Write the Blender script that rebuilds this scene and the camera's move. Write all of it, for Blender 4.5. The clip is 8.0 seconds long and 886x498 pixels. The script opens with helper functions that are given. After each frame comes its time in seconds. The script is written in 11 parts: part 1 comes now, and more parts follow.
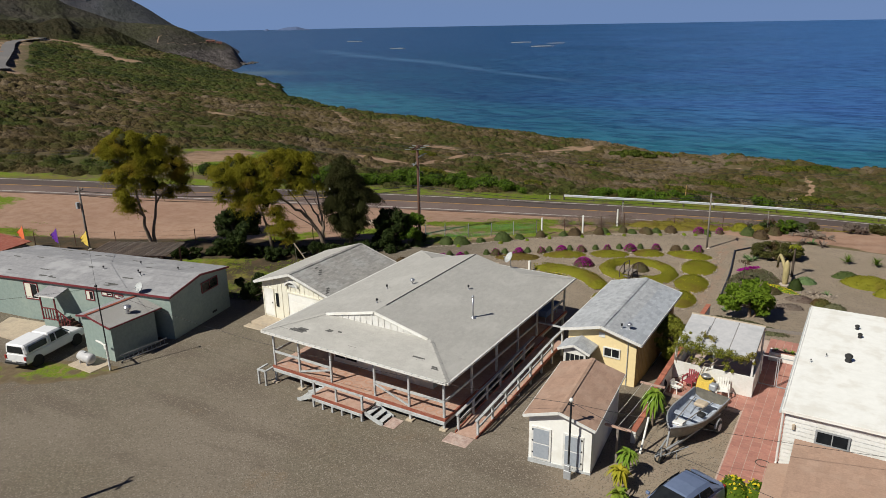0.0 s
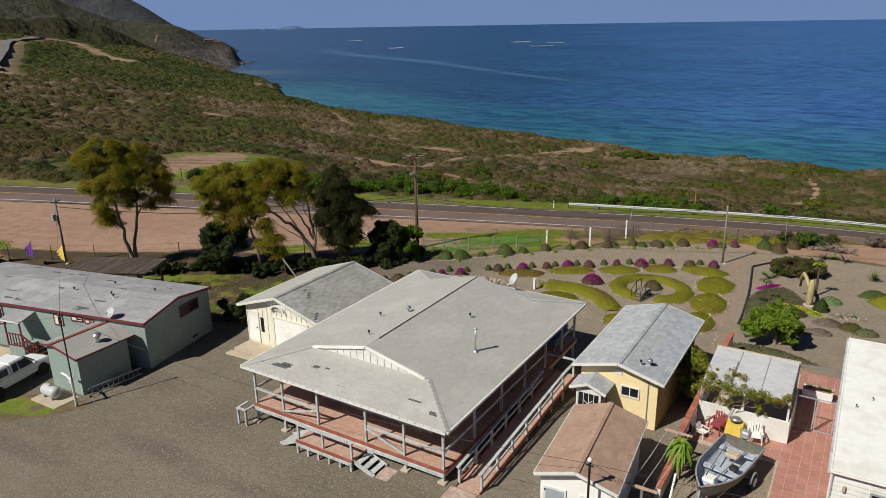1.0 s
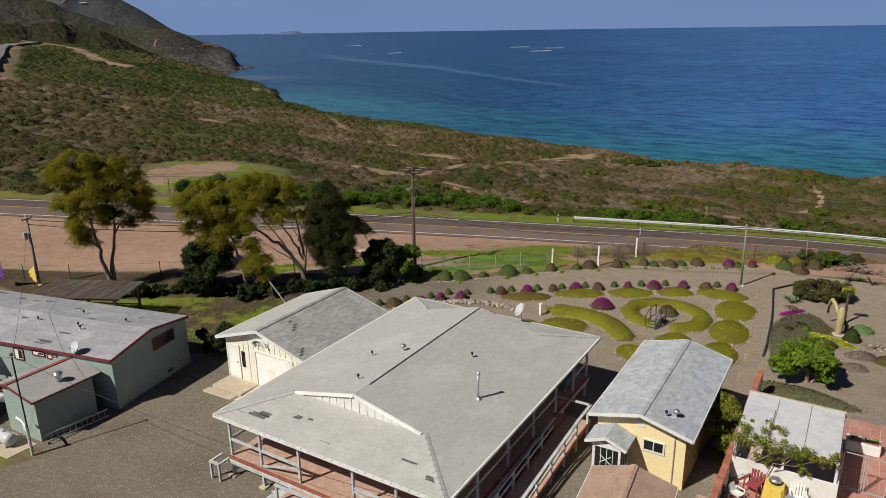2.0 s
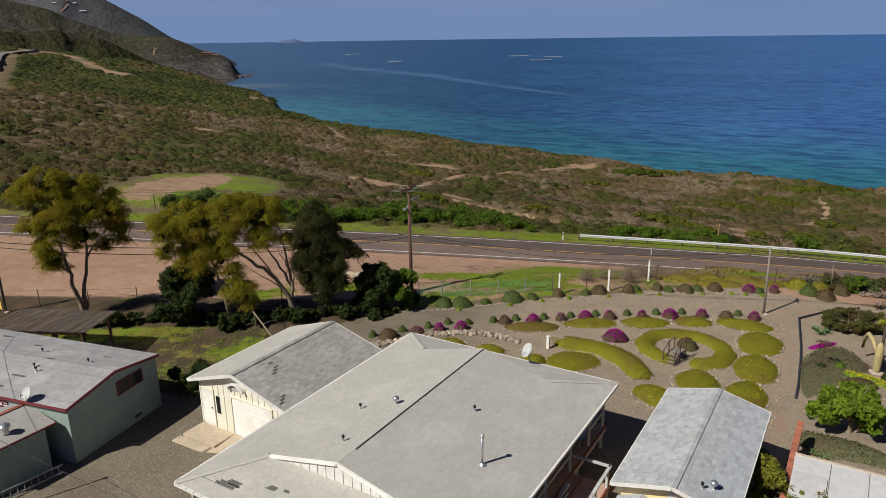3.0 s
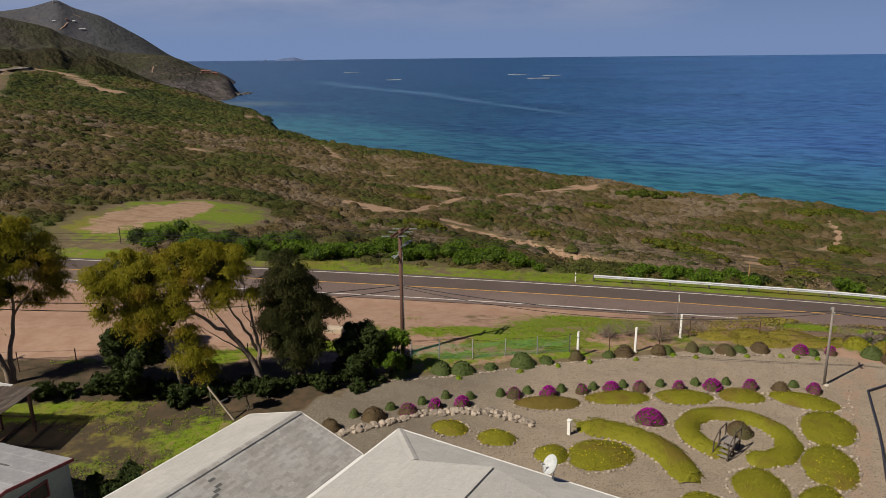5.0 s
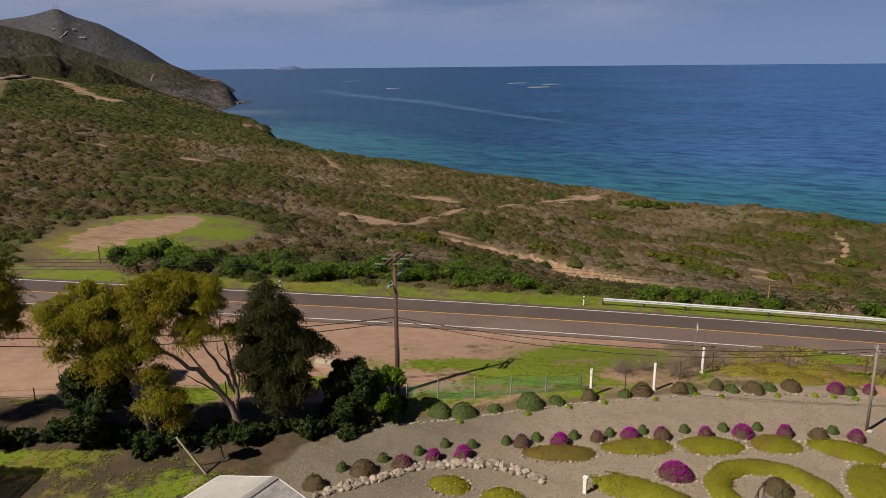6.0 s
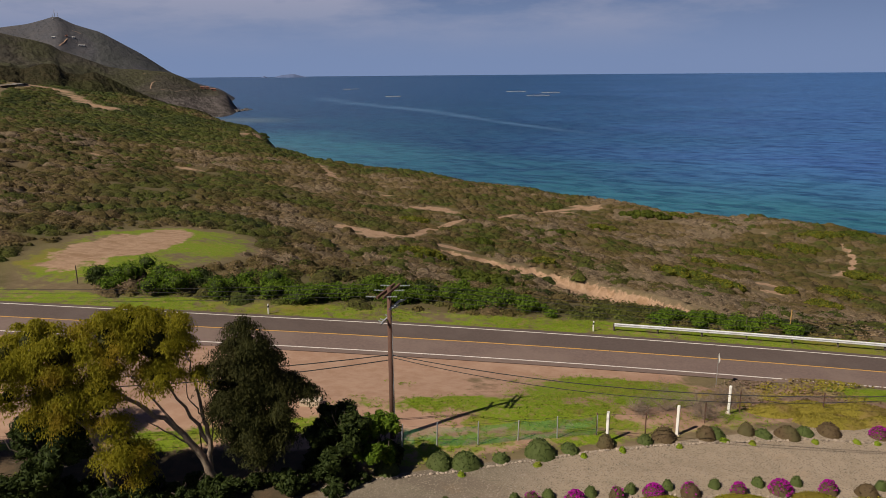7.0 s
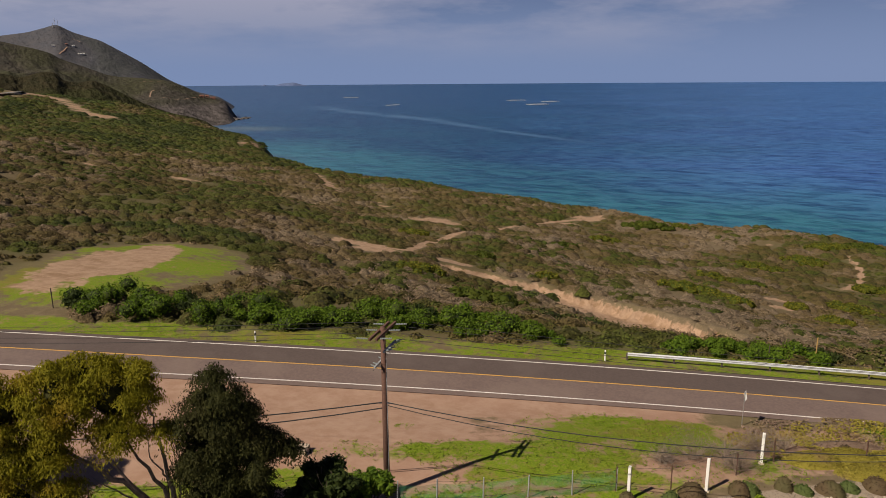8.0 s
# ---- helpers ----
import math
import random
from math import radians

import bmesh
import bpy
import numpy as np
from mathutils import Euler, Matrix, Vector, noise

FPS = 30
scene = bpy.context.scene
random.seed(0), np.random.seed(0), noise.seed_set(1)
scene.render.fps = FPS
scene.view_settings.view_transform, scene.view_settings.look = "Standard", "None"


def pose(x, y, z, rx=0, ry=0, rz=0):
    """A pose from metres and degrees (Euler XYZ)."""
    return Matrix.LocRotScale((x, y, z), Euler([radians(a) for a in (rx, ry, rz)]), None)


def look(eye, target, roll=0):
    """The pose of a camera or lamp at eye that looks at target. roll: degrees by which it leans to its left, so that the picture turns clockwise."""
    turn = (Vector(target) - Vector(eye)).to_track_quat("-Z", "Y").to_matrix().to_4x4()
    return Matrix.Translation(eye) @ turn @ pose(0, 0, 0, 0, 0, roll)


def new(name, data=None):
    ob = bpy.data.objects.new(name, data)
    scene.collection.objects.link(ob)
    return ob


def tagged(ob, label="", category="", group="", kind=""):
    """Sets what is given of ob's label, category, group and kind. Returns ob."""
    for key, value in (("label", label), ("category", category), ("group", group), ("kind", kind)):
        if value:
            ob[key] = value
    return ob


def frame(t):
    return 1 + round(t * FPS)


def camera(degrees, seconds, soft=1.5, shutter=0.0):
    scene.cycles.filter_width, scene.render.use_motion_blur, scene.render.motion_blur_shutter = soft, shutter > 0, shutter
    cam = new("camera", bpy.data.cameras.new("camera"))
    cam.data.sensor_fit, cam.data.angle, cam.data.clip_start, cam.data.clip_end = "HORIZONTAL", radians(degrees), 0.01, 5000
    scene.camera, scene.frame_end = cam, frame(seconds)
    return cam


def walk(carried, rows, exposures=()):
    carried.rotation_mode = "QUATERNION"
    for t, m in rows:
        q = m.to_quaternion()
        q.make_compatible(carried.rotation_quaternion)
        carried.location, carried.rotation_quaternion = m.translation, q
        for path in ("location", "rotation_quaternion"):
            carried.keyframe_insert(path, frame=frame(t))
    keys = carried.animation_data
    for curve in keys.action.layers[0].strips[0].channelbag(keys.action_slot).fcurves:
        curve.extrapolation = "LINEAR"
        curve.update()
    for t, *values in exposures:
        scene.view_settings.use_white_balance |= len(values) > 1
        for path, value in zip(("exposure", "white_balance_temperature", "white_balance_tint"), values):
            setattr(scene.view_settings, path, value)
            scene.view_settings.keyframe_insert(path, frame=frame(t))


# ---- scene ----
cam = camera(64.8, 8.0, 0.85)
PATH = [
    (0, (0.044, -0.013, 20.260), (-25.11, 40.37, 4.87), -1.02),
    (0.5, (-1.023, 1.696, 20.332), (-26.13, 42.08, 4.87), -0.98),
    (1, (-2.108, 3.452, 20.378), (-27.19, 43.86, 4.95), -0.95),
    (1.5, (-3.208, 5.250, 20.403), (-28.28, 45.71, 5.11), -0.91),
    (2.25, (-4.885, 8.015, 20.407), (-29.97, 48.59, 5.42), -0.85),
    (3, (-6.589, 10.844, 20.384), (-31.70, 51.55, 5.81), -0.79),
    (3.5, (-7.739, 12.758, 20.361), (-32.87, 53.56, 6.08), -0.75),
    (4, (-8.898, 14.688, 20.335), (-34.05, 55.58, 6.36), -0.71),
    (4.5, (-10.065, 16.628, 20.312), (-35.23, 57.61, 6.64), -0.67),
    (5.25, (-11.828, 19.547, 20.289), (-37.02, 60.66, 7.05), -0.62),
    (6, (-13.600, 22.461, 20.292), (-38.82, 63.69, 7.47), -0.56),
    (6.5, (-14.785, 24.392, 20.316), (-40.02, 65.69, 7.76), -0.52),
    (7, (-15.972, 26.308, 20.361), (-41.22, 67.68, 8.07), -0.48),
    (7.5, (-17.159, 28.203, 20.433), (-42.42, 69.64, 8.42), -0.44),
    (8, (-18.344, 30.072, 20.534), (-43.63, 71.59, 8.81), -0.40),
]
walk(cam, [(t, look(eye, target, roll)) for t, eye, target, roll in PATH],
     [(0, 0.05, 6250, 7), (1.5, 0.05, 6280, 7), (3, 0.07, 6380, 8), (4.5, 0.10, 6550, 9), (6, 0.11, 6850, 12), (7, 0.12, 7000, 13), (8, 0.14, 7120, 14)])

# ---- light ----
SUN_AZ, SUN_EL = 245.5, 45.5
sun_dir = Vector((math.cos(radians(SUN_AZ)) * math.cos(radians(SUN_EL)), math.sin(radians(SUN_AZ)) * math.cos(radians(SUN_EL)), math.sin(radians(SUN_EL))))
world = bpy.data.worlds.new("sky")
scene.world = world
world.use_nodes = True
wn, wl = world.node_tree.nodes, world.node_tree.links
wn.clear()
sky = wn.new("ShaderNodeTexSky")
sky.sky_type, sky.sun_disc = "NISHITA", False
sky.sun_elevation, sky.sun_rotation = radians(SUN_EL), radians(90 - SUN_AZ)
sky.air_density, sky.dust_density, sky.ozone_density, sky.altitude = 1.0, 0.6, 3.0, 60
# thin high cloud, streaked along the horizon
wtc = wn.new("ShaderNodeTexCoord")
wmap = wn.new("ShaderNodeMapping")
wmap.inputs["Scale"].default_value = (2.0, 2.0, 9.0)
wnoise = wn.new("ShaderNodeTexNoise")
wnoise.inputs["Scale"].default_value, wnoise.inputs["Detail"].default_value, wnoise.inputs["Roughness"].default_value = 1.4, 6.0, 0.6
wramp = wn.new("ShaderNodeValToRGB")
wramp.color_ramp.elements[0].position, wramp.color_ramp.elements[1].position = 0.45, 0.66
wramp.color_ramp.elements[1].color = (0.85, 0.85, 0.85, 1)
wtint = wn.new("ShaderNodeMix")
wtint.data_type, wtint.blend_type = "RGBA", "MULTIPLY"
wtint.inputs["Factor"].default_value = 1.0
wtint.inputs["B"].default_value = (0.21, 0.26, 0.48, 1)
wmix = wn.new("ShaderNodeMix")
wmix.data_type = "RGBA"
wmix.inputs["B"].default_value = (6.4, 7.0, 9.6, 1)
wbg = wn.new("ShaderNodeBackground")
wbg.inputs["Strength"].default_value = 0.048
wout = wn.new("ShaderNodeOutputWorld")
wl.new(wtc.outputs["Generated"], wmap.inputs["Vector"])
wl.new(wmap.outputs["Vector"], wnoise.inputs["Vector"])
# the cloud thickens over the land to the west
wdot = wn.new("ShaderNodeVectorMath")
wdot.operation = "DOT_PRODUCT"
wdot.inputs[1].default_value = (math.cos(radians(160)), math.sin(radians(160)), 0)
wl.new(wtc.outputs["Generated"], wdot.inputs[0])
wbias = wn.new("ShaderNodeMapRange")
wbias.interpolation_type = "SMOOTHSTEP"
wbias.inputs[1].default_value, wbias.inputs[2].default_value, wbias.inputs[3].default_value, wbias.inputs[4].default_value = 0.66, 0.97, -0.03, 0.17
wl.new(wdot.outputs["Value"], wbias.inputs[0])
wsum = wn.new("ShaderNodeMath")
wsum.operation = "ADD"
wl.new(wnoise.outputs["Fac"], wsum.inputs[0])
wl.new(wbias.outputs[0], wsum.inputs[1])
wl.new(wsum.outputs[0], wramp.inputs["Fac"])
wl.new(sky.outputs["Color"], wtint.inputs["A"])
# blue sea haze low over the horizon, into which the cloud fades
wsep = wn.new("ShaderNodeSeparateXYZ")
wl.new(wtc.outputs["Generated"], wsep.inputs["Vector"])
wlow = wn.new("ShaderNodeMapRange")
wlow.interpolation_type = "SMOOTHSTEP"
wlow.inputs[1].default_value, wlow.inputs[2].default_value, wlow.inputs[3].default_value, wlow.inputs[4].default_value = 0.0, 0.24, 0.95, 0.0
wl.new(wsep.outputs["Z"], wlow.inputs[0])
whaze = wn.new("ShaderNodeMix")
whaze.data_type = "RGBA"
whaze.inputs["B"].default_value = (3.5, 5.2, 9.3, 1)
wsea = wn.new("ShaderNodeVectorMath")
wsea.operation = "DOT_PRODUCT"
wsea.inputs[1].default_value = (math.cos(radians(115)), math.sin(radians(115)), 0)
wl.new(wtc.outputs["Generated"], wsea.inputs[0])
wside = wn.new("ShaderNodeMapRange")
wside.interpolation_type = "SMOOTHSTEP"
wside.inputs[1].default_value, wside.inputs[2].default_value = -0.1, 0.6
wl.new(wsea.outputs["Value"], wside.inputs[0])
wover = wn.new("ShaderNodeMath")
wover.operation = "MULTIPLY"
wl.new(wlow.outputs[0], wover.inputs[0])
wl.new(wside.outputs[0], wover.inputs[1])
wl.new(wover.outputs[0], whaze.inputs["Factor"])
wl.new(wtint.outputs["Result"], whaze.inputs["A"])
wup = wn.new("ShaderNodeMapRange")
wup.interpolation_type = "SMOOTHSTEP"
wup.inputs[1].default_value, wup.inputs[2].default_value = 0.01, 0.12
wl.new(wsep.outputs["Z"], wup.inputs[0])
wcl = wn.new("ShaderNodeMath")
wcl.operation = "MULTIPLY"
wl.new(wramp.outputs["Color"], wcl.inputs[0])
wl.new(wup.outputs[0], wcl.inputs[1])
wl.new(whaze.outputs["Result"], wmix.inputs["A"])
whigh = wn.new("ShaderNodeMapRange")
whigh.interpolation_type = "SMOOTHSTEP"
whigh.inputs[1].default_value, whigh.inputs[2].default_value, whigh.inputs[3].default_value, whigh.inputs[4].default_value = 0.22, 0.5, 1.0, 0.12
wl.new(wsep.outputs["Z"], whigh.inputs[0])
wbank = wn.new("ShaderNodeMath")
wbank.operation = "MULTIPLY"
wl.new(wcl.outputs[0], wbank.inputs[0])
wl.new(whigh.outputs[0], wbank.inputs[1])
wl.new(wbank.outputs[0], wmix.inputs["Factor"])
wl.new(wmix.outputs["Result"], wbg.inputs["Color"])
wl.new(wbg.outputs["Background"], wout.inputs["Surface"])
sun = new("sun", bpy.data.lights.new("sun", "SUN"))
sun.data.energy, sun.data.angle, sun.data.color = 4.95, radians(0.53), (1.0, 0.935, 0.83)
sun.matrix_world = look(sun_dir * 100, (0, 0, 0))
scene.view_settings.exposure = 0.0


# ---- materials ----
def node(tree, kind, **values):
    n = tree.nodes.new(kind)
    for key, value in values.items():
        n.inputs[key.replace("_", " ")].default_value = value
    return n


def mixed(tree, fac, a, b, blend="MIX"):
    m = tree.nodes.new("ShaderNodeMix")
    m.data_type, m.blend_type = "RGBA", blend
    for socket, value in ((m.inputs[0], fac), (m.inputs[6], a), (m.inputs[7], b)):
        if isinstance(value, bpy.types.NodeSocket):
            tree.links.new(value, socket)
        elif isinstance(value, (int, float)):
            socket.default_value = value
        else:
            socket.default_value = (*value, 1)
    return m.outputs[2]


def ramp(tree, fac, lo, hi):
    r = tree.nodes.new("ShaderNodeMapRange")
    r.interpolation_type = "SMOOTHSTEP"
    r.inputs[1].default_value, r.inputs[2].default_value = lo, hi
    tree.links.new(fac, r.inputs[0])
    return r.outputs[0]


def noise_of(tree, vector, scale, detail=3.0, rough=0.55):
    n = node(tree, "ShaderNodeTexNoise", Scale=scale, Detail=detail, Roughness=rough)
    tree.links.new(vector, n.inputs["Vector"])
    return n.outputs["Fac"]


def material(name, a, b, scale=6.0, rough=0.8, metal=0.0, bump=0.0, stain=None, stain_scale=0.5, stain_amount=0.5, vary=0.0, stretch=(1, 1, 1), bump_scale=None, island=False, spec=0.4, trans=0.0):
    """Two colours by fine noise, a stain colour by coarse noise, a value change per piece."""
    m = bpy.data.materials.new(name)
    m.use_nodes = True
    t = m.node_tree
    bsdf = t.nodes["Principled BSDF"]
    bsdf.inputs["Roughness"].default_value, bsdf.inputs["Metallic"].default_value = rough, metal
    bsdf.inputs["Specular IOR Level"].default_value = spec
    geo = t.nodes.new("ShaderNodeNewGeometry")
    mp = node(t, "ShaderNodeMapping", Scale=stretch)
    t.links.new(geo.outputs["Position"], mp.inputs["Vector"])
    v = mp.outputs["Vector"]
    fine = noise_of(t, v, scale, 5.0, 0.65)
    col = mixed(t, ramp(t, fine, 0.3, 0.7), a, b)
    if stain:
        coarse = noise_of(t, v, stain_scale, 4.0, 0.6)
        k = t.nodes.new("ShaderNodeMath")
        k.operation = "MULTIPLY"
        k.inputs[1].default_value = stain_amount
        t.links.new(ramp(t, coarse, 0.46, 0.68), k.inputs[0])
        col = mixed(t, k.outputs[0], col, stain)
    if vary:
        if island:
            r = geo.outputs["Random Per Island"]
        else:
            r = t.nodes.new("ShaderNodeObjectInfo").outputs["Random"]
        hsv = t.nodes.new("ShaderNodeHueSaturation")
        mr = t.nodes.new("ShaderNodeMapRange")
        mr.inputs[3].default_value, mr.inputs[4].default_value = 1 - vary, 1 + vary
        t.links.new(r, mr.inputs[0])
        t.links.new(mr.outputs[0], hsv.inputs["Value"])
        t.links.new(col, hsv.inputs["Color"])
        col = hsv.outputs["Color"]
    t.links.new(col, bsdf.inputs["Base Color"])
    if bump:
        bn = noise_of(t, v, bump_scale or scale * 2, 4.0, 0.7)
        bp = node(t, "ShaderNodeBump", Strength=bump, Distance=0.03)
        t.links.new(bn, bp.inputs["Height"])
        t.links.new(bp.outputs["Normal"], bsdf.inputs["Normal"])
    if trans:
        bsdf.inputs["Transmission Weight"].default_value = trans
    return m


def leaf_material(name, dark, light, third, vary=0.35, thin=0.25):
    """Leaves: colour by clump and by leaf, with some light let through."""
    m = bpy.data.materials.new(name)
    m.use_nodes = True
    t = m.node_tree
    bsdf = t.nodes["Principled BSDF"]
    bsdf.inputs["Roughness"].default_value, bsdf.inputs["Specular IOR Level"].default_value = 0.7, 0.12
    geo = t.nodes.new("ShaderNodeNewGeometry")
    big = noise_of(t, geo.outputs["Position"], 0.45, 3.0)
    col = mixed(t, geo.outputs["Random Per Island"], dark, light)
    col = mixed(t, ramp(t, big, 0.48, 0.7), col, third)
    t.links.new(col, bsdf.inputs["Base Color"])
    tr = t.nodes.new("ShaderNodeBsdfTranslucent")
    t.links.new(col, tr.inputs["Color"])
    mx = t.nodes.new("ShaderNodeMixShader")
    mx.inputs[0].default_value = thin
    t.links.new(bsdf.outputs[0], mx.inputs[1])
    t.links.new(tr.outputs[0], mx.inputs[2])
    t.links.new(mx.outputs[0], t.nodes["Material Output"].inputs["Surface"])
    return m


M = {}
M["white"] = material("white_paint", (0.74, 0.73, 0.70), (0.66, 0.65, 0.61), 9, 0.55, stain=(0.45, 0.42, 0.36), stain_scale=1.3, stain_amount=0.35, bump=0.1)
M["cream"] = material("cream_paint", (0.80, 0.77, 0.65), (0.73, 0.70, 0.585), 7, 0.6, stain=(0.5, 0.45, 0.32), stain_scale=1.0, stain_amount=0.3, bump=0.1)
M["grey_wood"] = material("grey_painted_wood", (0.52, 0.535, 0.53), (0.42, 0.435, 0.435), 8, 0.7, stain=(0.22, 0.20, 0.18), stain_scale=2.2, stain_amount=0.5, bump=0.25)
M["deck"] = material("deck_tile_paint", (0.47, 0.310, 0.238), (0.39, 0.245, 0.185), 5, 0.65, stain=(0.52, 0.37, 0.30), stain_scale=1.8, stain_amount=0.6, bump=0.1)
M["deck_edge"] = material("red_brown_paint", (0.30, 0.09, 0.055), (0.22, 0.065, 0.04), 7, 0.6, stain=(0.38, 0.2, 0.14), stain_scale=2.5, stain_amount=0.4)
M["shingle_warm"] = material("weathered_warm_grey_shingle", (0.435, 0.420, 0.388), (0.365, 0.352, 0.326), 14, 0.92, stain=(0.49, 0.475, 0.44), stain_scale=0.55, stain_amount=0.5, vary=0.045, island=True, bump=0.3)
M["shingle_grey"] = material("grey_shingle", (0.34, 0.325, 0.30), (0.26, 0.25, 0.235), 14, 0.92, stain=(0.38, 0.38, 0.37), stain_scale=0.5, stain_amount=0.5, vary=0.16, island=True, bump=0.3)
M["shingle_blue"] = material("pale_grey_shingle", (0.44, 0.45, 0.46), (0.34, 0.35, 0.365), 14, 0.9, stain=(0.27, 0.28, 0.30), stain_scale=1.4, stain_amount=0.35, vary=0.14, island=True, bump=0.3)
M["shingle_tan"] = material("tan_brown_shingle", (0.43, 0.285, 0.205), (0.36, 0.235, 0.17), 12, 0.92, stain=(0.46, 0.33, 0.25), stain_scale=0.8, stain_amount=0.45, vary=0.06, island=True, bump=0.3)
M["shingle_dark"] = material("patched_dark_shingle", (0.12, 0.115, 0.11), (0.08, 0.08, 0.075), 12, 0.95)
M["roof_white"] = material("white_coated_roof", (0.86, 0.85, 0.80), (0.80, 0.79, 0.74), 3, 0.7, stain=(0.62, 0.58, 0.50), stain_scale=0.9, stain_amount=0.45, bump=0.1)
M["roof_rolled"] = material("rolled_roof_grey", (0.31, 0.305, 0.31), (0.25, 0.246, 0.255), 3.5, 0.9, stain=(0.40, 0.395, 0.40), stain_scale=0.7, stain_amount=0.7, bump=0.2)
M["green_wall"] = material("pale_green_stucco", (0.285, 0.350, 0.318), (0.238, 0.300, 0.275), 5, 0.85, stain=(0.36, 0.41, 0.35), stain_scale=0.7, stain_amount=0.4, bump=0.15)
M["red_trim"] = material("dark_red_paint", (0.20, 0.035, 0.04), (0.14, 0.025, 0.03), 8, 0.6)
M["yellow_wall"] = material("yellow_paint", (0.82, 0.66, 0.36), (0.76, 0.61, 0.335), 6, 0.7, stain=(0.68, 0.54, 0.32), stain_scale=0.8, stain_amount=0.35, bump=0.1)
M["stucco"] = material("white_stucco", (0.72, 0.71, 0.67), (0.64, 0.63, 0.59), 10, 0.85, stain=(0.5, 0.47, 0.4), stain_scale=1.2, stain_amount=0.4, bump=0.3)
M["pergola_slat"] = material("weathered_brown_slat", (0.155, 0.118, 0.095), (0.095, 0.070, 0.055), 8, 0.9, stain=(0.24, 0.21, 0.185), stain_scale=1.6, stain_amount=0.5, vary=0.3, bump=0.3, stretch=(1, 0.2, 1))
M["brick"] = material("red_brick", (0.42, 0.15, 0.09), (0.32, 0.11, 0.07), 14, 0.85, vary=0.25, bump=0.3)
M["terracotta"] = material("terracotta_tile", (0.42, 0.195, 0.150), (0.35, 0.165, 0.13), 6, 0.7, stain=(0.5, 0.27, 0.2), stain_scale=1.2, stain_amount=0.4, vary=0.07, bump=0.1)
M["paver"] = material("pink_patterned_paver", (0.50, 0.37, 0.31), (0.32, 0.22, 0.19), 5, 0.85, stain=(0.55, 0.46, 0.40), stain_scale=3.0, stain_amount=0.6, bump=0.2)
M["grout"] = material("pale_grout", (0.52, 0.40, 0.33), (0.42, 0.32, 0.27), 8, 0.9)
M["concrete"] = material("concrete", (0.52, 0.43, 0.31), (0.43, 0.35, 0.26), 6, 0.9, stain=(0.33, 0.28, 0.22), stain_scale=1.1, stain_amount=0.5, bump=0.2)
M["timber"] = material("weathered_timber", (0.10, 0.075, 0.06), (0.055, 0.042, 0.035), 10, 0.9, stretch=(3, 3, 0.4), bump=0.4)
M["timber_pale"] = material("pale_grey_timber", (0.26, 0.23, 0.20), (0.18, 0.155, 0.135), 10, 0.9, stretch=(3, 3, 0.4), bump=0.4)
M["timber_brown"] = material("brown_stained_timber", (0.13, 0.065, 0.045), (0.08, 0.042, 0.03), 10, 0.85, bump=0.3)
M["steel"] = material("galvanised_steel", (0.62, 0.63, 0.65), (0.52, 0.53, 0.55), 9, 0.38, metal=0.85, stain=(0.42, 0.41, 0.40), stain_scale=1.5, stain_amount=0.4)
M["grey_metal"] = material("painted_grey_metal", (0.40, 0.41, 0.42), (0.33, 0.34, 0.35), 8, 0.5, metal=0.2)
M["dark_metal"] = material("dark_metal", (0.035, 0.035, 0.037), (0.02, 0.02, 0.022), 8, 0.5, metal=0.3)
M["black"] = material("black_rubber", (0.018, 0.018, 0.018), (0.028, 0.027, 0.026), 12, 0.8)
M["porcelain"] = material("pale_insulator", (0.26, 0.29, 0.28), (0.18, 0.21, 0.21), 12, 0.35)
M["car_white"] = material("white_car_paint", (0.80, 0.80, 0.80), (0.76, 0.76, 0.76), 3, 0.25, spec=0.6)
M["car_blue"] = material("grey_blue_car_paint", (0.24, 0.30, 0.45), (0.21, 0.27, 0.41), 3, 0.22, metal=0.4, spec=0.6)
M["window"] = material("dark_window_glass", (0.02, 0.022, 0.025), (0.012, 0.014, 0.016), 3, 0.08, spec=0.35)
M["plastic_white"] = material("white_plastic", (0.78, 0.77, 0.72), (0.72, 0.71, 0.66), 8, 0.4)
M["panel"] = material("grey_plastic_panel", (0.54, 0.53, 0.53), (0.47, 0.465, 0.47), 4, 0.45, stain=(0.35, 0.36, 0.37), stain_scale=1.6, stain_amount=0.4)
M["cloth_yellow"] = material("yellow_cloth", (0.75, 0.55, 0.10), (0.62, 0.44, 0.08), 12, 0.9, bump=0.3)
M["cloth_red"] = material("dark_red_cloth", (0.30, 0.05, 0.06), (0.22, 0.04, 0.05), 12, 0.9)
M["cloth_purple"] = material("purple_cloth", (0.13, 0.03, 0.32), (0.10, 0.02, 0.25), 12, 0.9)
M["cloth_orange"] = material("orange_cloth", (0.75, 0.18, 0.06), (0.62, 0.14, 0.05), 12, 0.9)
M["tarp_blue"] = material("blue_cloth", (0.10, 0.16, 0.34), (0.08, 0.13, 0.28), 6, 0.8)
M["boat_hull"] = material("grey_green_hull", (0.24, 0.22, 0.18), (0.16, 0.15, 0.125), 5, 0.45, metal=0.3, stain=(0.18, 0.15, 0.1), stain_scale=2, stain_amount=0.4)
M["boat_in"] = material("boat_inside_paint", (0.45, 0.49, 0.56), (0.37, 0.41, 0.48), 6, 0.6, stain=(0.25, 0.25, 0.26), stain_scale=3, stain_amount=0.5)
M["orange"] = material("orange_plastic", (0.75, 0.14, 0.04), (0.62, 0.11, 0.04), 6, 0.5)
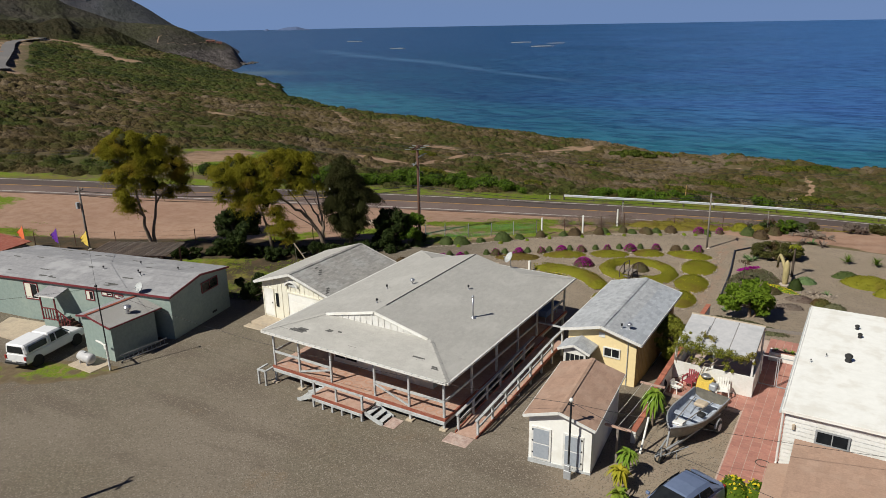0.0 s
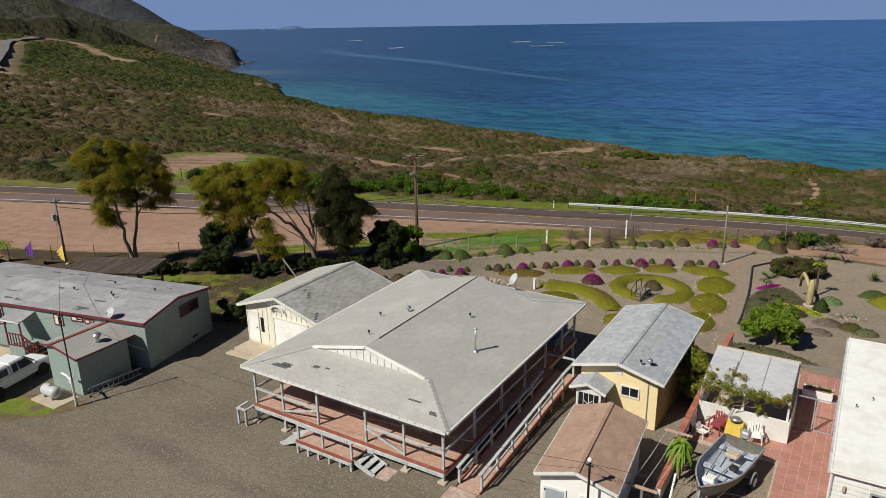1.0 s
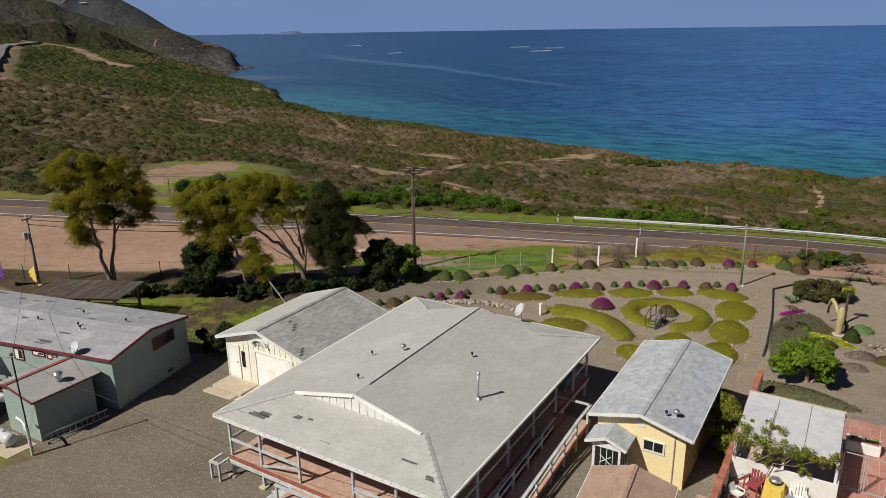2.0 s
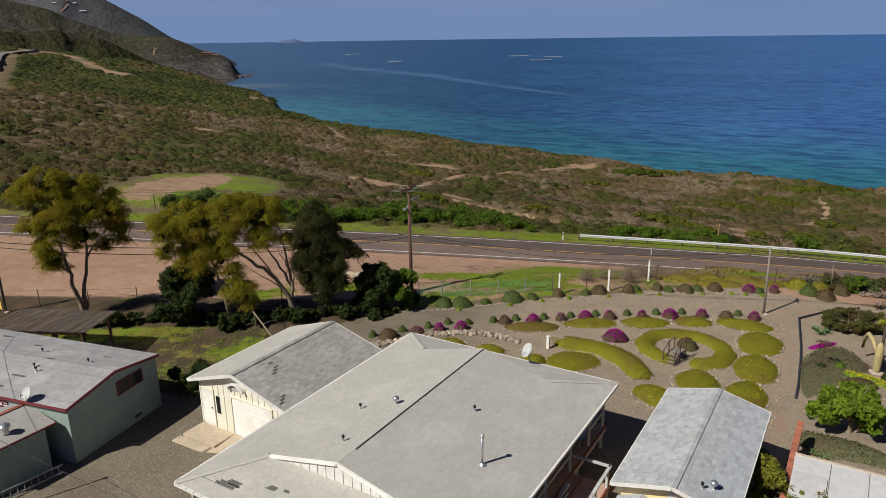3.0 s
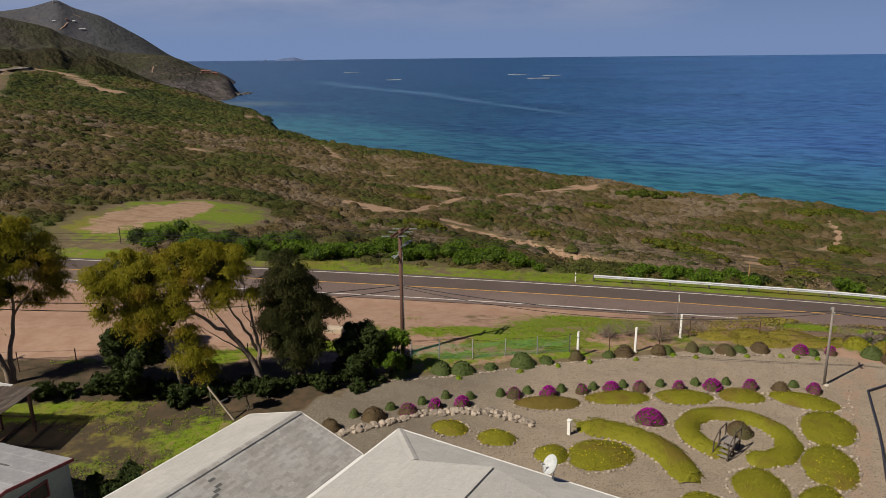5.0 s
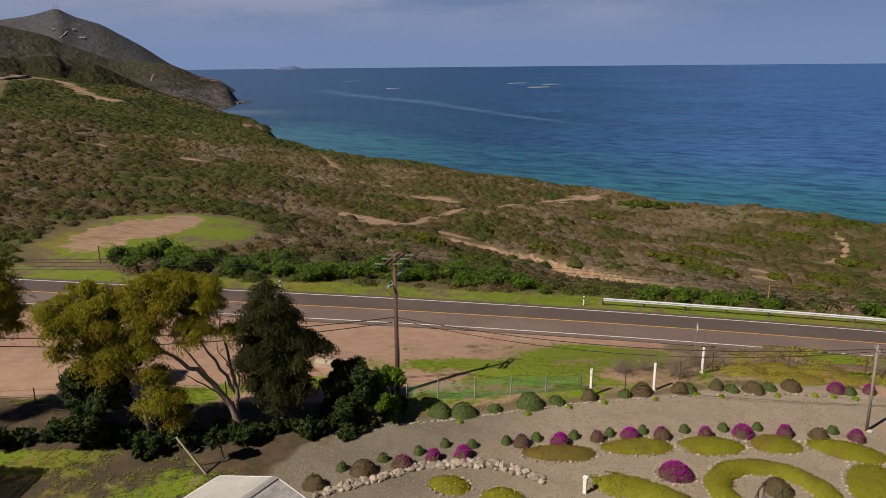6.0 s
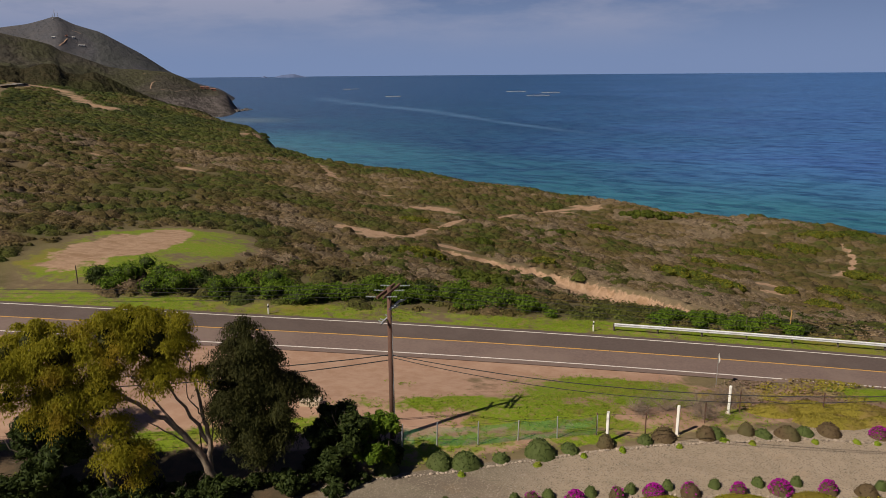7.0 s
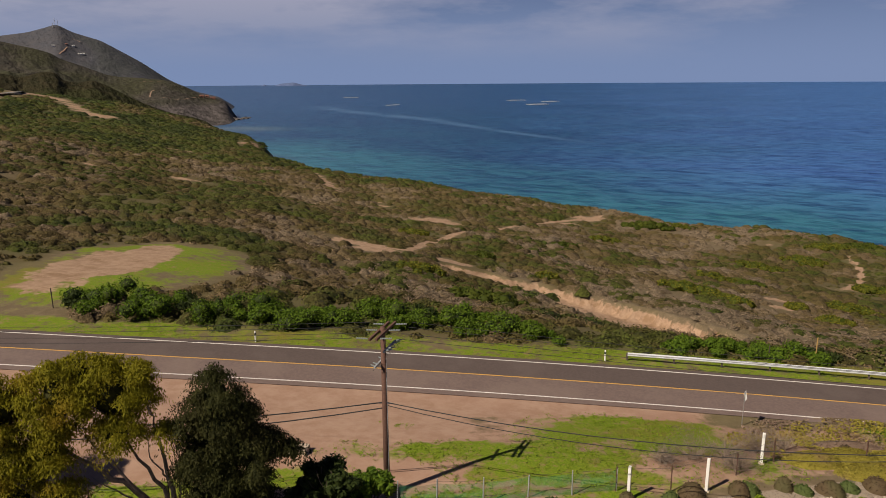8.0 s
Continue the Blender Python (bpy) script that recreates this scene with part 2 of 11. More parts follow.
M["stone"] = material("pale_border_stone", (0.46, 0.40, 0.33), (0.36, 0.30, 0.25), 7, 0.9, vary=0.4, island=True, bump=0.4)
M["bark"] = material("pale_bark", (0.30, 0.23, 0.17), (0.18, 0.135, 0.10), 5, 0.9, stretch=(2, 2, 0.5), bump=0.5)
M["bark_dark"] = material("dark_bark", (0.10, 0.075, 0.055), (0.06, 0.045, 0.035), 6, 0.9, stretch=(2, 2, 0.5), bump=0.5)
M["line_white"] = material("white_road_paint", (0.70, 0.66, 0.60), (0.55, 0.51, 0.47), 6, 0.8, stain=(0.3, 0.27, 0.25), stain_scale=1.5, stain_amount=0.35)
M["line_yellow"] = material("yellow_road_paint", (0.62, 0.34, 0.07), (0.48, 0.27, 0.07), 6, 0.8, stain=(0.2, 0.14, 0.08), stain_scale=1.5, stain_amount=0.4)
M["asphalt"] = material("asphalt", (0.097, 0.071, 0.061), (0.076, 0.056, 0.049), 4, 0.9, stain=(0.115, 0.088, 0.076), stain_scale=0.25, stain_amount=0.5, bump=0.2, bump_scale=30)
M["asphalt_dusty"] = material("dusty_asphalt", (0.160, 0.113, 0.096), (0.126, 0.089, 0.077), 4, 0.9, stain=(0.19, 0.14, 0.115), stain_scale=0.22, stain_amount=0.5, bump=0.2, bump_scale=30)
M["rail_paint"] = material("bright_galvanised_rail", (0.72, 0.74, 0.77), (0.60, 0.62, 0.65), 5, 0.5, metal=0.15, stain=(0.45, 0.40, 0.34), stain_scale=1.2, stain_amount=0.35)
M["hose"] = material("black_pipe", (0.03, 0.032, 0.045), (0.02, 0.022, 0.03), 8, 0.5)
M["wire"] = material("wire", (0.02, 0.02, 0.022), (0.03, 0.03, 0.03), 8, 0.7)
M["net_green"] = material("green_netting", (0.05, 0.30, 0.13), (0.04, 0.23, 0.10), 5, 0.9)
# an open weave lets most of the view through
net_tree = M["net_green"].node_tree
net_mix, net_gap = net_tree.nodes.new("ShaderNodeMixShader"), net_tree.nodes.new("ShaderNodeBsdfTransparent")
net_mix.inputs[0].default_value = 0.30
net_tree.links.new(net_gap.outputs[0], net_mix.inputs[1])
net_tree.links.new(net_tree.nodes["Principled BSDF"].outputs[0], net_mix.inputs[2])
net_tree.links.new(net_mix.outputs[0], net_tree.nodes["Material Output"].inputs["Surface"])

LEAF = {
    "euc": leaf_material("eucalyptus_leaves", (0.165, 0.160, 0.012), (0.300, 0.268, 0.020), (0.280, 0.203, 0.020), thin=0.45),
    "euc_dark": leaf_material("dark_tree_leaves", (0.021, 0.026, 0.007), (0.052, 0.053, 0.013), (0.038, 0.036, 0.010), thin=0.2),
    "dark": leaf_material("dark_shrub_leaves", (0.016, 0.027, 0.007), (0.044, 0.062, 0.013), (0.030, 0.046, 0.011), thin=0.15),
    "green": leaf_material("green_shrub_leaves", (0.045, 0.092, 0.009), (0.12, 0.185, 0.015), (0.08, 0.135, 0.012)),
    "lime": leaf_material("lime_leaves", (0.10, 0.20, 0.02), (0.24, 0.34, 0.04), (0.30, 0.30, 0.05)),
    "ice": leaf_material("olive_ground_cover", (0.140, 0.148, 0.014), (0.275, 0.255, 0.024), (0.195, 0.150, 0.028)),
    "ice_red": leaf_material("reddish_ground_cover", (0.13, 0.095, 0.026), (0.21, 0.16, 0.036), (0.17, 0.115, 0.034)),
    "bank": leaf_material("dry_yellow_olive_creeper", (0.185, 0.160, 0.026), (0.300, 0.250, 0.045), (0.255, 0.180, 0.070)),
    "straw": leaf_material("pinkish_dry_brush", (0.165, 0.110, 0.080), (0.260, 0.185, 0.135), (0.205, 0.150, 0.085)),
    "mat": leaf_material("grey_green_creeper", (0.105, 0.108, 0.056), (0.180, 0.175, 0.092), (0.150, 0.118, 0.072)),
    "rust": leaf_material("reddish_green_leaves", (0.058, 0.064, 0.018), (0.115, 0.110, 0.030), (0.125, 0.066, 0.034)),
    "glossy": leaf_material("big_glossy_leaves", (0.075, 0.130, 0.010), (0.185, 0.265, 0.022), (0.130, 0.190, 0.016)),
    "magenta": leaf_material("magenta_flowers", (0.22, 0.008, 0.165), (0.44, 0.015, 0.31), (0.27, 0.010, 0.18)),
    "dull": leaf_material("dull_brown_mound", (0.075, 0.050, 0.032), (0.14, 0.10, 0.05), (0.10, 0.09, 0.04)),
    "sage": leaf_material("sage_shrub_leaves", (0.05, 0.076, 0.022), (0.105, 0.135, 0.040), (0.08, 0.10, 0.032)),
    "yellow": leaf_material("yellow_flowers", (0.55, 0.45, 0.02), (0.75, 0.62, 0.04), (0.6, 0.5, 0.03)),
    "vine": leaf_material("vine_leaves", (0.12, 0.14, 0.018), (0.26, 0.26, 0.035), (0.20, 0.17, 0.03)),
    "gold": leaf_material("yellowing_succulent_leaves", (0.30, 0.27, 0.02), (0.52, 0.44, 0.04), (0.26, 0.30, 0.03)),
    "dry": leaf_material("dry_twigs", (0.16, 0.125, 0.10), (0.26, 0.21, 0.17), (0.15, 0.10, 0.08)),
    "aloe": leaf_material("aloe_leaves", (0.10, 0.17, 0.07), (0.20, 0.28, 0.12), (0.14, 0.2, 0.08)),
    "grass": leaf_material("grass_blades", (0.120, 0.190, 0.012), (0.210, 0.285, 0.022), (0.215, 0.205, 0.036)),
}


# ---- mesh building ----
class Geo:
    """Collects faces of one part."""

    def __init__(self):
        self.v, self.f = [], []

    def add(self, verts, faces):
        n = len(self.v)
        self.v += [tuple(p) for p in verts]
        self.f += [tuple(i + n for i in f) for f in faces]
        return self

    def box(self, x0, y0, z0, x1, y1, z1, c=0.0):
        if c <= 0:
            return self.add([(x, y, z) for z in (z0, z1) for y in (y0, y1) for x in (x0, x1)],
                            [(0, 2, 3, 1), (4, 5, 7, 6), (0, 1, 5, 4), (2, 6, 7, 3), (0, 4, 6, 2), (1, 3, 7, 5)])
        bm = bmesh.new()
        bmesh.ops.create_cube(bm, size=1.0)
        for v in bm.verts:
            v.co = ((x0 + x1) / 2 + v.co.x * (x1 - x0), (y0 + y1) / 2 + v.co.y * (y1 - y0), (z0 + z1) / 2 + v.co.z * (z1 - z0))
        bmesh.ops.bevel(bm, geom=list(bm.edges), offset=c, segments=1, affect="EDGES")
        bm.verts.index_update()
        self.add([v.co for v in bm.verts], [[v.index for v in f.verts] for f in bm.faces])
        bm.free()
        return self

    def beam(self, p, q, w, h, up=(0, 0, 1)):
        """A squared length from p to q, w wide and h high, centred on the line."""
        p, q = Vector(p), Vector(q)
        d = (q - p).normalized()
        up = Vector(up)
        if abs(d.dot(up)) > 0.99:
            up = Vector((1, 0, 0))
        s = d.cross(up).normalized()
        u = s.cross(d)
        c = [(-1, -1), (1, -1), (1, 1), (-1, 1)]
        vs = [e + s * a * w / 2 + u * b * h / 2 for e in (p, q) for a, b in c]
        return self.add(vs, [(3, 2, 1, 0), (4, 5, 6, 7)] + [(i, (i + 1) % 4, 4 + (i + 1) % 4, 4 + i) for i in range(4)])

    def tube(self, pts, radii, n=8, cap=True):
        pts = [Vector(p) for p in pts]
        if isinstance(radii, (int, float)):
            radii = [radii] * len(pts)
        base = len(self.v)
        for i, p in enumerate(pts):
            d = (pts[min(i + 1, len(pts) - 1)] - pts[max(i - 1, 0)]).normalized()
            a = Vector((0, 0, 1)) if abs(d.z) < 0.9 else Vector((1, 0, 0))
            s = d.cross(a).normalized()
            u = s.cross(d)
            for k in range(n):
                w = 2 * math.pi * k / n
                self.v.append(tuple(p + (s * math.cos(w) + u * math.sin(w)) * radii[i]))
        for i in range(len(pts) - 1):
            for k in range(n):
                a, b = base + i * n + k, base + i * n + (k + 1) % n
                self.f.append((a, b, b + n, a + n))
        if cap:
            self.f.append(tuple(base + k for k in reversed(range(n))))
            self.f.append(tuple(base + (len(pts) - 1) * n + k for k in range(n)))
        return self

    def prism(self, poly, z0, z1):
        """An outline in the plan, raised from z0 to z1."""
        n = len(poly)
        vs = [(x, y, z0) for x, y in poly] + [(x, y, z1) for x, y in poly]
        return self.add(vs, [tuple(reversed(range(n))), tuple(range(n, 2 * n))] + [(i, (i + 1) % n, n + (i + 1) % n, n + i) for i in range(n)])

    def slab(self, corners, thick):
        """A flat polygon in space with a thickness below it."""
        n = len(corners)
        vs = [Vector(c) for c in corners]
        vs += [c - Vector((0, 0, thick)) for c in vs]
        return self.add(vs, [tuple(range(n)), tuple(reversed(range(n, 2 * n)))] + [(i, n + i, n + (i + 1) % n, (i + 1) % n) for i in range(n)])

    def lathe(self, profile, cx, cy, n=16):
        """Rings of (radius, height) round an upright axis."""
        base = len(self.v)
        for r, z in profile:
            for k in range(n):
                w = 2 * math.pi * k / n
                self.v.append((cx + r * math.cos(w), cy + r * math.sin(w), z))
        for i in range(len(profile) - 1):
            for k in range(n):
                a, b = base + i * n + k, base + i * n + (k + 1) % n
                self.f.append((a, b, b + n, a + n))
        self.f.append(tuple(base + k for k in reversed(range(n))))
        self.f.append(tuple(base + (len(profile) - 1) * n + k for k in range(n)))
        return self

    def mesh(self, name, mat, smooth=False):
        me = bpy.data.meshes.new(name)
        me.from_pydata(self.v, [], self.f)
        me.materials.append(mat)
        if smooth:
            me.shade_smooth()
        me.update()
        return me


def part(name, geo, mat, parent, label="", smooth=False, kind=""):
    ob = new(name, geo.mesh(name, mat, smooth))
    ob.parent = parent
    return tagged(ob, label=label, kind=kind)


def thing(name, x, y, z, label, category, rz=0, group="", kind=""):
    ob = new(name)
    ob.matrix_basis = pose(x, y, z, 0, 0, rz)
    ob.empty_display_size = 0.2
    return tagged(ob, label=label, category=category, group=group, kind=kind)


def single(name, geo, mat, label, category, at=(0, 0, 0), rz=0, group="", kind="", smooth=False):
    ob = new(name, geo.mesh(name, mat, smooth))
    ob.matrix_basis = pose(*at, 0, 0, rz)
    return tagged(ob, label=label, category=category, group=group, kind=kind)


# ---- the lie of the land ----
RD = Vector((0.873, 0.488))           # along the road
RN = Vector((-0.488, 0.873))          # from the road to the sea
RC = Vector((-46.0, 72.0))            # a point on its centre line
SEA = -50.0
SLOPE = (-18.44, -28.28, 15.64, -2.32, -22.83, -26.52, 3.17, 12.86, -8.42, 8.75, 2.83, 7.42, 4.76, -3.56, -1.27)


def smooth01(a, b, x):
    t = np.clip((x - a) / (b - a), 0, 1)
    return t * t * (3 - 2 * t)


def road_uv(x, y):
    dx, dy = x - RC.x, y - RC.y
    return dx * RD.x + dy * RD.y, dx * RN.x + dy * RN.y


def road_bend(u):
    return -0.0009 * np.clip(u + 10, 0, 90) ** 2 - 0.005 * np.clip(u - 38, 0, 25) ** 2 - 0.0014 * np.clip(-45 - u, 0, 60) ** 2


def road_z(u):
    return -1.2 - 0.05 * np.clip(u, -90, 60)


def yard_z(x, y):
    s = 1.0 - 1.3 * np.clip((y - 33 - 8 * smooth01(-9, -5, x)) / 19, 0, 1)
    return 0.2 + np.clip(x + 40, -6, 31.8) * 0.037 * s + 0.018 * np.clip(-46 - x, 0, 60)


def slope_z(x, y):
    X, Y = (x + 200) / 250, (y - 220) / 200
    z, k = 0.0, 0
    for i in range(5):
        for j in range(5 - i):
            z = z + SLOPE[k] * X ** i * Y ** j
            k += 1
    return z


def coast_y(x):
    xs = (-900, -700, -606, -550, -509, -472, -429, -383, -338, -300, -277, -258, -247, -234, -215, -183, -117, -43, -9, 80, 300)
    ys = (150, 240, 322, 380, 403, 414, 404, 374, 334, 308, 294, 294, 306, 334, 356, 368, 342, 350, 325, 318, 300)
    return np.interp(x, xs, ys) + 4 * np.sin(x * 0.09) + 3 * np.sin(x * 0.23 + 1)


def ground_z(x, y):
    x, y = np.asarray(x, float), np.asarray(y, float)
    u, v = road_uv(x, y)
    w = v - road_bend(u)
    near, rz = yard_z(x, y), road_z(u)
    z = near + (rz - near) * smooth01(-16, -4.2, w)
    far = slope_z(np.clip(x, -760, 160), np.clip(y, 30, 470))
    far = np.minimum(far, rz + 26)
    z = z + (far - z) * smooth01(4.6, 30, w)
    # the bank that rises straight from the road beside the garden's far corner
    bank = smooth01(21, 30, u) * smooth01(-3.9, -5.3, w) * (1 - smooth01(60, 80, u))
    z = np.where(w < 0, np.maximum(z, np.minimum(rz + 0.85 * bank, np.maximum(near, rz + 0.85) - 0.05)), z)
    past = y - coast_y(x)
    z = np.where(w > 30, z - smooth01(-6, 55, past) * 60, z)
    z = np.where(np.abs(w) < 4.3, rz - 0.03, z)
    return z


def gz(x, y):
    return float(ground_z(x, y))


def axis_steps(lo, hi, fine_lo, fine_hi, step, grow=1.07):
    a = list(np.arange(fine_lo, fine_hi + step / 2, step))
    s, p = step, a[-1]
    while p < hi:
        s *= grow
        p += s
        a.append(p)
    s, p = step, a[0]
    while p > lo:
        s *= grow
        p -= s
        a.insert(0, p)
    return np.array(a)


from mathutils.bvhtree import BVHTree


# ---- ground ----
def near_line(x, y, pts):
    """Distance to a bent line, and the share of the way along it."""
    best, along = np.full(np.shape(x), 1e9), np.zeros(np.shape(x))
    n = len(pts) - 1
    for i in range(n):
        (ax, ay), (bx, by) = pts[i], pts[i + 1]
        t = np.clip(((x - ax) * (bx - ax) + (y - ay) * (by - ay)) / ((bx - ax) ** 2 + (by - ay) ** 2), 0, 1)
        d = np.hypot(x - ax - t * (bx - ax), y - ay - t * (by - ay))
        along = np.where(d < best, (i + t) / n, along)
        best = np.minimum(best, d)
    return best, along


GULLY = [(-86.0, 145.5), (-79.0, 148.0), (-72.0, 149.5), (-64.0, 148.5), (-55.0, 144.5), (-46.0, 137.5), (-38.0, 130.5), (-33.5, 126.0)]
TRAILS = [
    ([(-116, 147), (-108, 146), (-101, 151), (-108, 170), (-112, 189), (-117.5, 215), (-120, 242), (-124, 272), (-121, 294), (-118, 314), (-114, 326)], 1.3),
    ([(-330, 318), (-312, 300)], 2.2), ([(-232, 274), (-224, 266), (-203, 249), (-196, 243)], 1.5),
    ([(-20.4, 293), (-17, 283), (-15.8, 265), (-19, 246)], 1.1), ([(-180, 245), (-174, 241), (-167, 237)], 1.2), ([(-246, 284), (-226, 266), (-206, 248)], 1.3), ([(-349, 336), (-335, 328), (-321, 321)], 3.0), ([(-572, 333), (-545, 341), (-505, 324), (-462, 306), (-447, 304), (-432, 304)], 6.0),
    ([(-10.6, 67), (-9.9, 61), (-9.4, 57), (-9.1, 50), (-8.6, 44)], 1.05), ([(-9, 67), (-11, 72), (-2, 73), (20, 70)], 1.3),
]
HILL_ROAD = [(-300, 152), (-345, 172), (-379, 192), (-416, 214), (-455, 236), (-495, 258), (-525, 281), (-548, 306), (-572, 326), (-600, 340)]
PATCHES = [(-103, 144, 10, 4.0), (-112, 147, 8, 4.0), (-136, 222, 15, 6), (-117, 312, 12, 7), (-116, 290, 8, 4), (-33, 200, 4, 3), (-31, 192, 4, 2.5), (-19, 244, 7, 3), (-91, 152, 6, 3),
           (-46, 309, 6, 4), (-219, 188, 8, 3), (-244, 169, 5, 2.5), (-300, 250, 9, 3)]


def gully_width(x, y, a):
    """Half the width of the washed-out gully, ragged along its banks."""
    return (3.8 + 9.5 * a) * (1 + 0.22 * rumple(x, y, 0.9) + 0.18 * rumple(x, y, 2.1))


def masks(x, y):
    u, v = road_uv(x, y)
    w = v - road_bend(u)
    border = np.minimum(49.6 + (x + 38.3) * 0.93, 71.2)
    gravel = smooth01(-0.6, 0.6, border - y)
    back = (1 - smooth01(-22.0, -18.5, w)) * np.clip(smooth01(0, 3, y - 32.5) * smooth01(0, 3, -37.5 - x) + smooth01(0, 2, y - 42) * smooth01(-33, -40, x + 2.2 * lumps(x, y, 3.5, 61) + 1.2 * lumps(x, y, 1.2, 62)), 0, 1)
    fence = (x + 53.1) * 0.553 - (y - 39.6) * 0.834
    lawn = np.exp(-(((x + 42) / 5.5) ** 2 + ((y - 20.5 - (x + 40.1) * 0.5) / 2.0) ** 2)) * (0.86 + 0.34 * rumple(x, y, 1.3) + 0.25 * rumple(x + 5, y, 2.9))
    gravel = gravel * (1 - np.clip(back, 0, 1)) * (1 - smooth01(0.25, 0.6, lawn))
    bare = smooth01(-22.5, -19.0, w) * (1 - smooth01(-3.2, -2.4, w)) * (1 - smooth01(-1, 10, u))
    bare = np.maximum(bare, smooth01(-8.5, -6.5, w) * (1 - smooth01(-3.0, -2.2, w)) * (1 - smooth01(14, 26, u)))
    grass = np.maximum(smooth01(0.12, 0.7, lawn) * 0.56, np.clip(back, 0, 1) * (0.12 + 0.22 * smooth01(2.5, 5, fence) + 0.42 * (1 - smooth01(3.2, 4.6, fence)) * smooth01(0.9, 1.7, fence) * smooth01(-45, -47.5, x) + 0.30 * np.exp(-((x + 41.5) / 2.2) ** 2 - ((y - 42.2) / 1.6) ** 2) + 0.22 * lumps(x, y, 4, 7) + 0.14 * lumps(x, y, 1.5, 8)))
    grass = np.maximum(grass, smooth01(2.9, 3.6, w) * (1 - smooth01(6.5, 9.5, w)) * (0.58 + 0.12 * lumps(x, y, 3, 9)))
    grass = np.maximum(grass, smooth01(-0.5, 1.5, y - border) * (1 - smooth01(-6.5, -4.5, w)) * smooth01(-40, -30, x) * smooth01(-5, -11, x) * (0.26 + 0.56 * smooth01(-0.25, 0.35, rumple(x, y, 0.33) + 0.5 * rumple(x, y + 7, 0.9))))
    fa, fc = (x + 93.5) * -0.43 + (y - 79) * 0.90, (x + 93.5) * 0.90 + (y - 79) * 0.43
    uneven = 0.35 * rumple(x, y, 0.42) + 0.25 * rumple(x + 9, y - 4, 1.1)
    strip = smooth01(-0.5, 1.5, y - border) * (1 - smooth01(-6.5, -4.5, w)) * smooth01(-42, -36, x)
    grass = np.maximum(grass, smooth01(-0.3, 0.8, y - border) * (1 - smooth01(3.5, 6.5, y - border)) * smooth01(-40, -36, x) * smooth01(-17, -22, x) * (0.48 + 0.25 * rumple(x, y, 0.5)))
    lot = smooth01(-46, -40, x) * smooth01(-20, -27, x) * smooth01(-20, -16, w) * (1 - smooth01(-8, -6, w))
    grass = np.maximum(grass, lot * (0.14 + 0.56 * smooth01(-0.35, 0.45, lumps(u, w * 2.6, 6.5, 5) + 0.7 * lumps(x, y, 2.2, 6) + 0.3 * smooth01(-38, -28, x))))
    edge = smooth01(-22, -20, w) * (1 - smooth01(-17.5, -14.5, w)) * smooth01(-36, -40, x) * smooth01(-84, -78, x)
    grass = np.maximum(grass, edge * (0.10 + 0.62 * smooth01(-0.3, 0.5, lumps(u, w * 2.2, 5, 63) + 0.6 * lumps(x, y, 1.8, 64))))
    bare = np.maximum(bare, strip * (0.6 + 0.2 * smooth01(-11, -5, x)))
    field = (fa / 22) ** 2 + ((fc - 2.5) / 11.5) ** 2 + 0.5 * uneven
    bald = (fa / 18.5) ** 2 + ((fc + 0.8) / 5.0) ** 2 + uneven + 0.25 * lumps(x, y, 3.5, 65)
    grass = np.maximum(grass, (1 - smooth01(0.55, 1.35, field)) * (0.60 + 0.16 * lumps(x, y, 6, 10) + 0.12 * lumps(x, y, 1.6, 11)))
    grass = np.maximum(grass, (1 - smooth01(-52, -44, u)) * smooth01(-18, -12, w) * (1 - smooth01(-7, -4, w)) * 0.8)
    path = (1 - smooth01(0.3, 1.5, bald)) * 0.8
    d, a = near_line(x, y, GULLY)
    path = np.maximum(path, 1 - smooth01(0.75, 1.25, d / gully_width(x, y, a)))
    for pts, wide in TRAILS:
        d, a = near_line(x, y, pts)
        worn = 1 - smooth01(0.6, 1.5, d / (wide * (1 + 0.3 * rumple(x, y, 0.8))))
        if pts[0][1] > 80:
            path = np.maximum(path, worn * 0.8)
        else:
            bare = np.maximum(bare, worn * 0.75)
    for px, py, rx, ry in PATCHES:
        d = np.hypot(((x - px) * RD.x + (y - py) * RD.y) / rx, ((x - px) * RN.x + (y - py) * RN.y) / ry)
        path = np.maximum(path, (1 - smooth01(0.4, 1.3, d + 0.35 * rumple(x, y, 0.5) + 0.2 * rumple(x, y, 1.3))) * 0.75)
    path = np.maximum(path, smooth01(1, 8, y - coast_y(x)) * smooth01(255, 275, y))
    hd, ha = near_line(x, y, HILL_ROAD)
    path = np.maximum(path, (1 - smooth01(0.9, 1.6, hd / 5.5)) * 0.75)
    scrub = smooth01(5.5, 8.5, w) * (1 - np.clip(path, 0, 1)) * smooth01(0.75, 1.3, field) * smooth01(10, 13, hd)
    grit = np.maximum(smooth01(41, 47, y) * smooth01(-34, -25, x + 2 * lumps(x, y, 4, 66)), smooth01(-10.5, -7, x + 1.5 * rumple(x, y, 0.8)) * smooth01(20, 25, y + 1.5 * rumple(x, y, 0.5)))
    # dark soil under the trees, plus tree shade painted onto the nearby gravel
    humus_shade = np.clip(back, 0, 1)
    return dict(grit=grit, humus_shade=humus_shade, gravel=gravel * (1 - 0.6 * np.clip(bare, 0, 1) * (y > 43)), bare=np.clip(bare, 0, 1), grass=np.clip(grass, 0, 1), path=np.clip(path, 0, 1), scrub=scrub)


TONES = [(0.200, 0.150, 0.100), (0.166, 0.118, 0.066), (0.124, 0.090, 0.039), (0.096, 0.076, 0.024), (0.069, 0.066, 0.019), (0.076, 0.087, 0.016), (0.059, 0.079, 0.013), (0.026, 0.042, 0.008)]


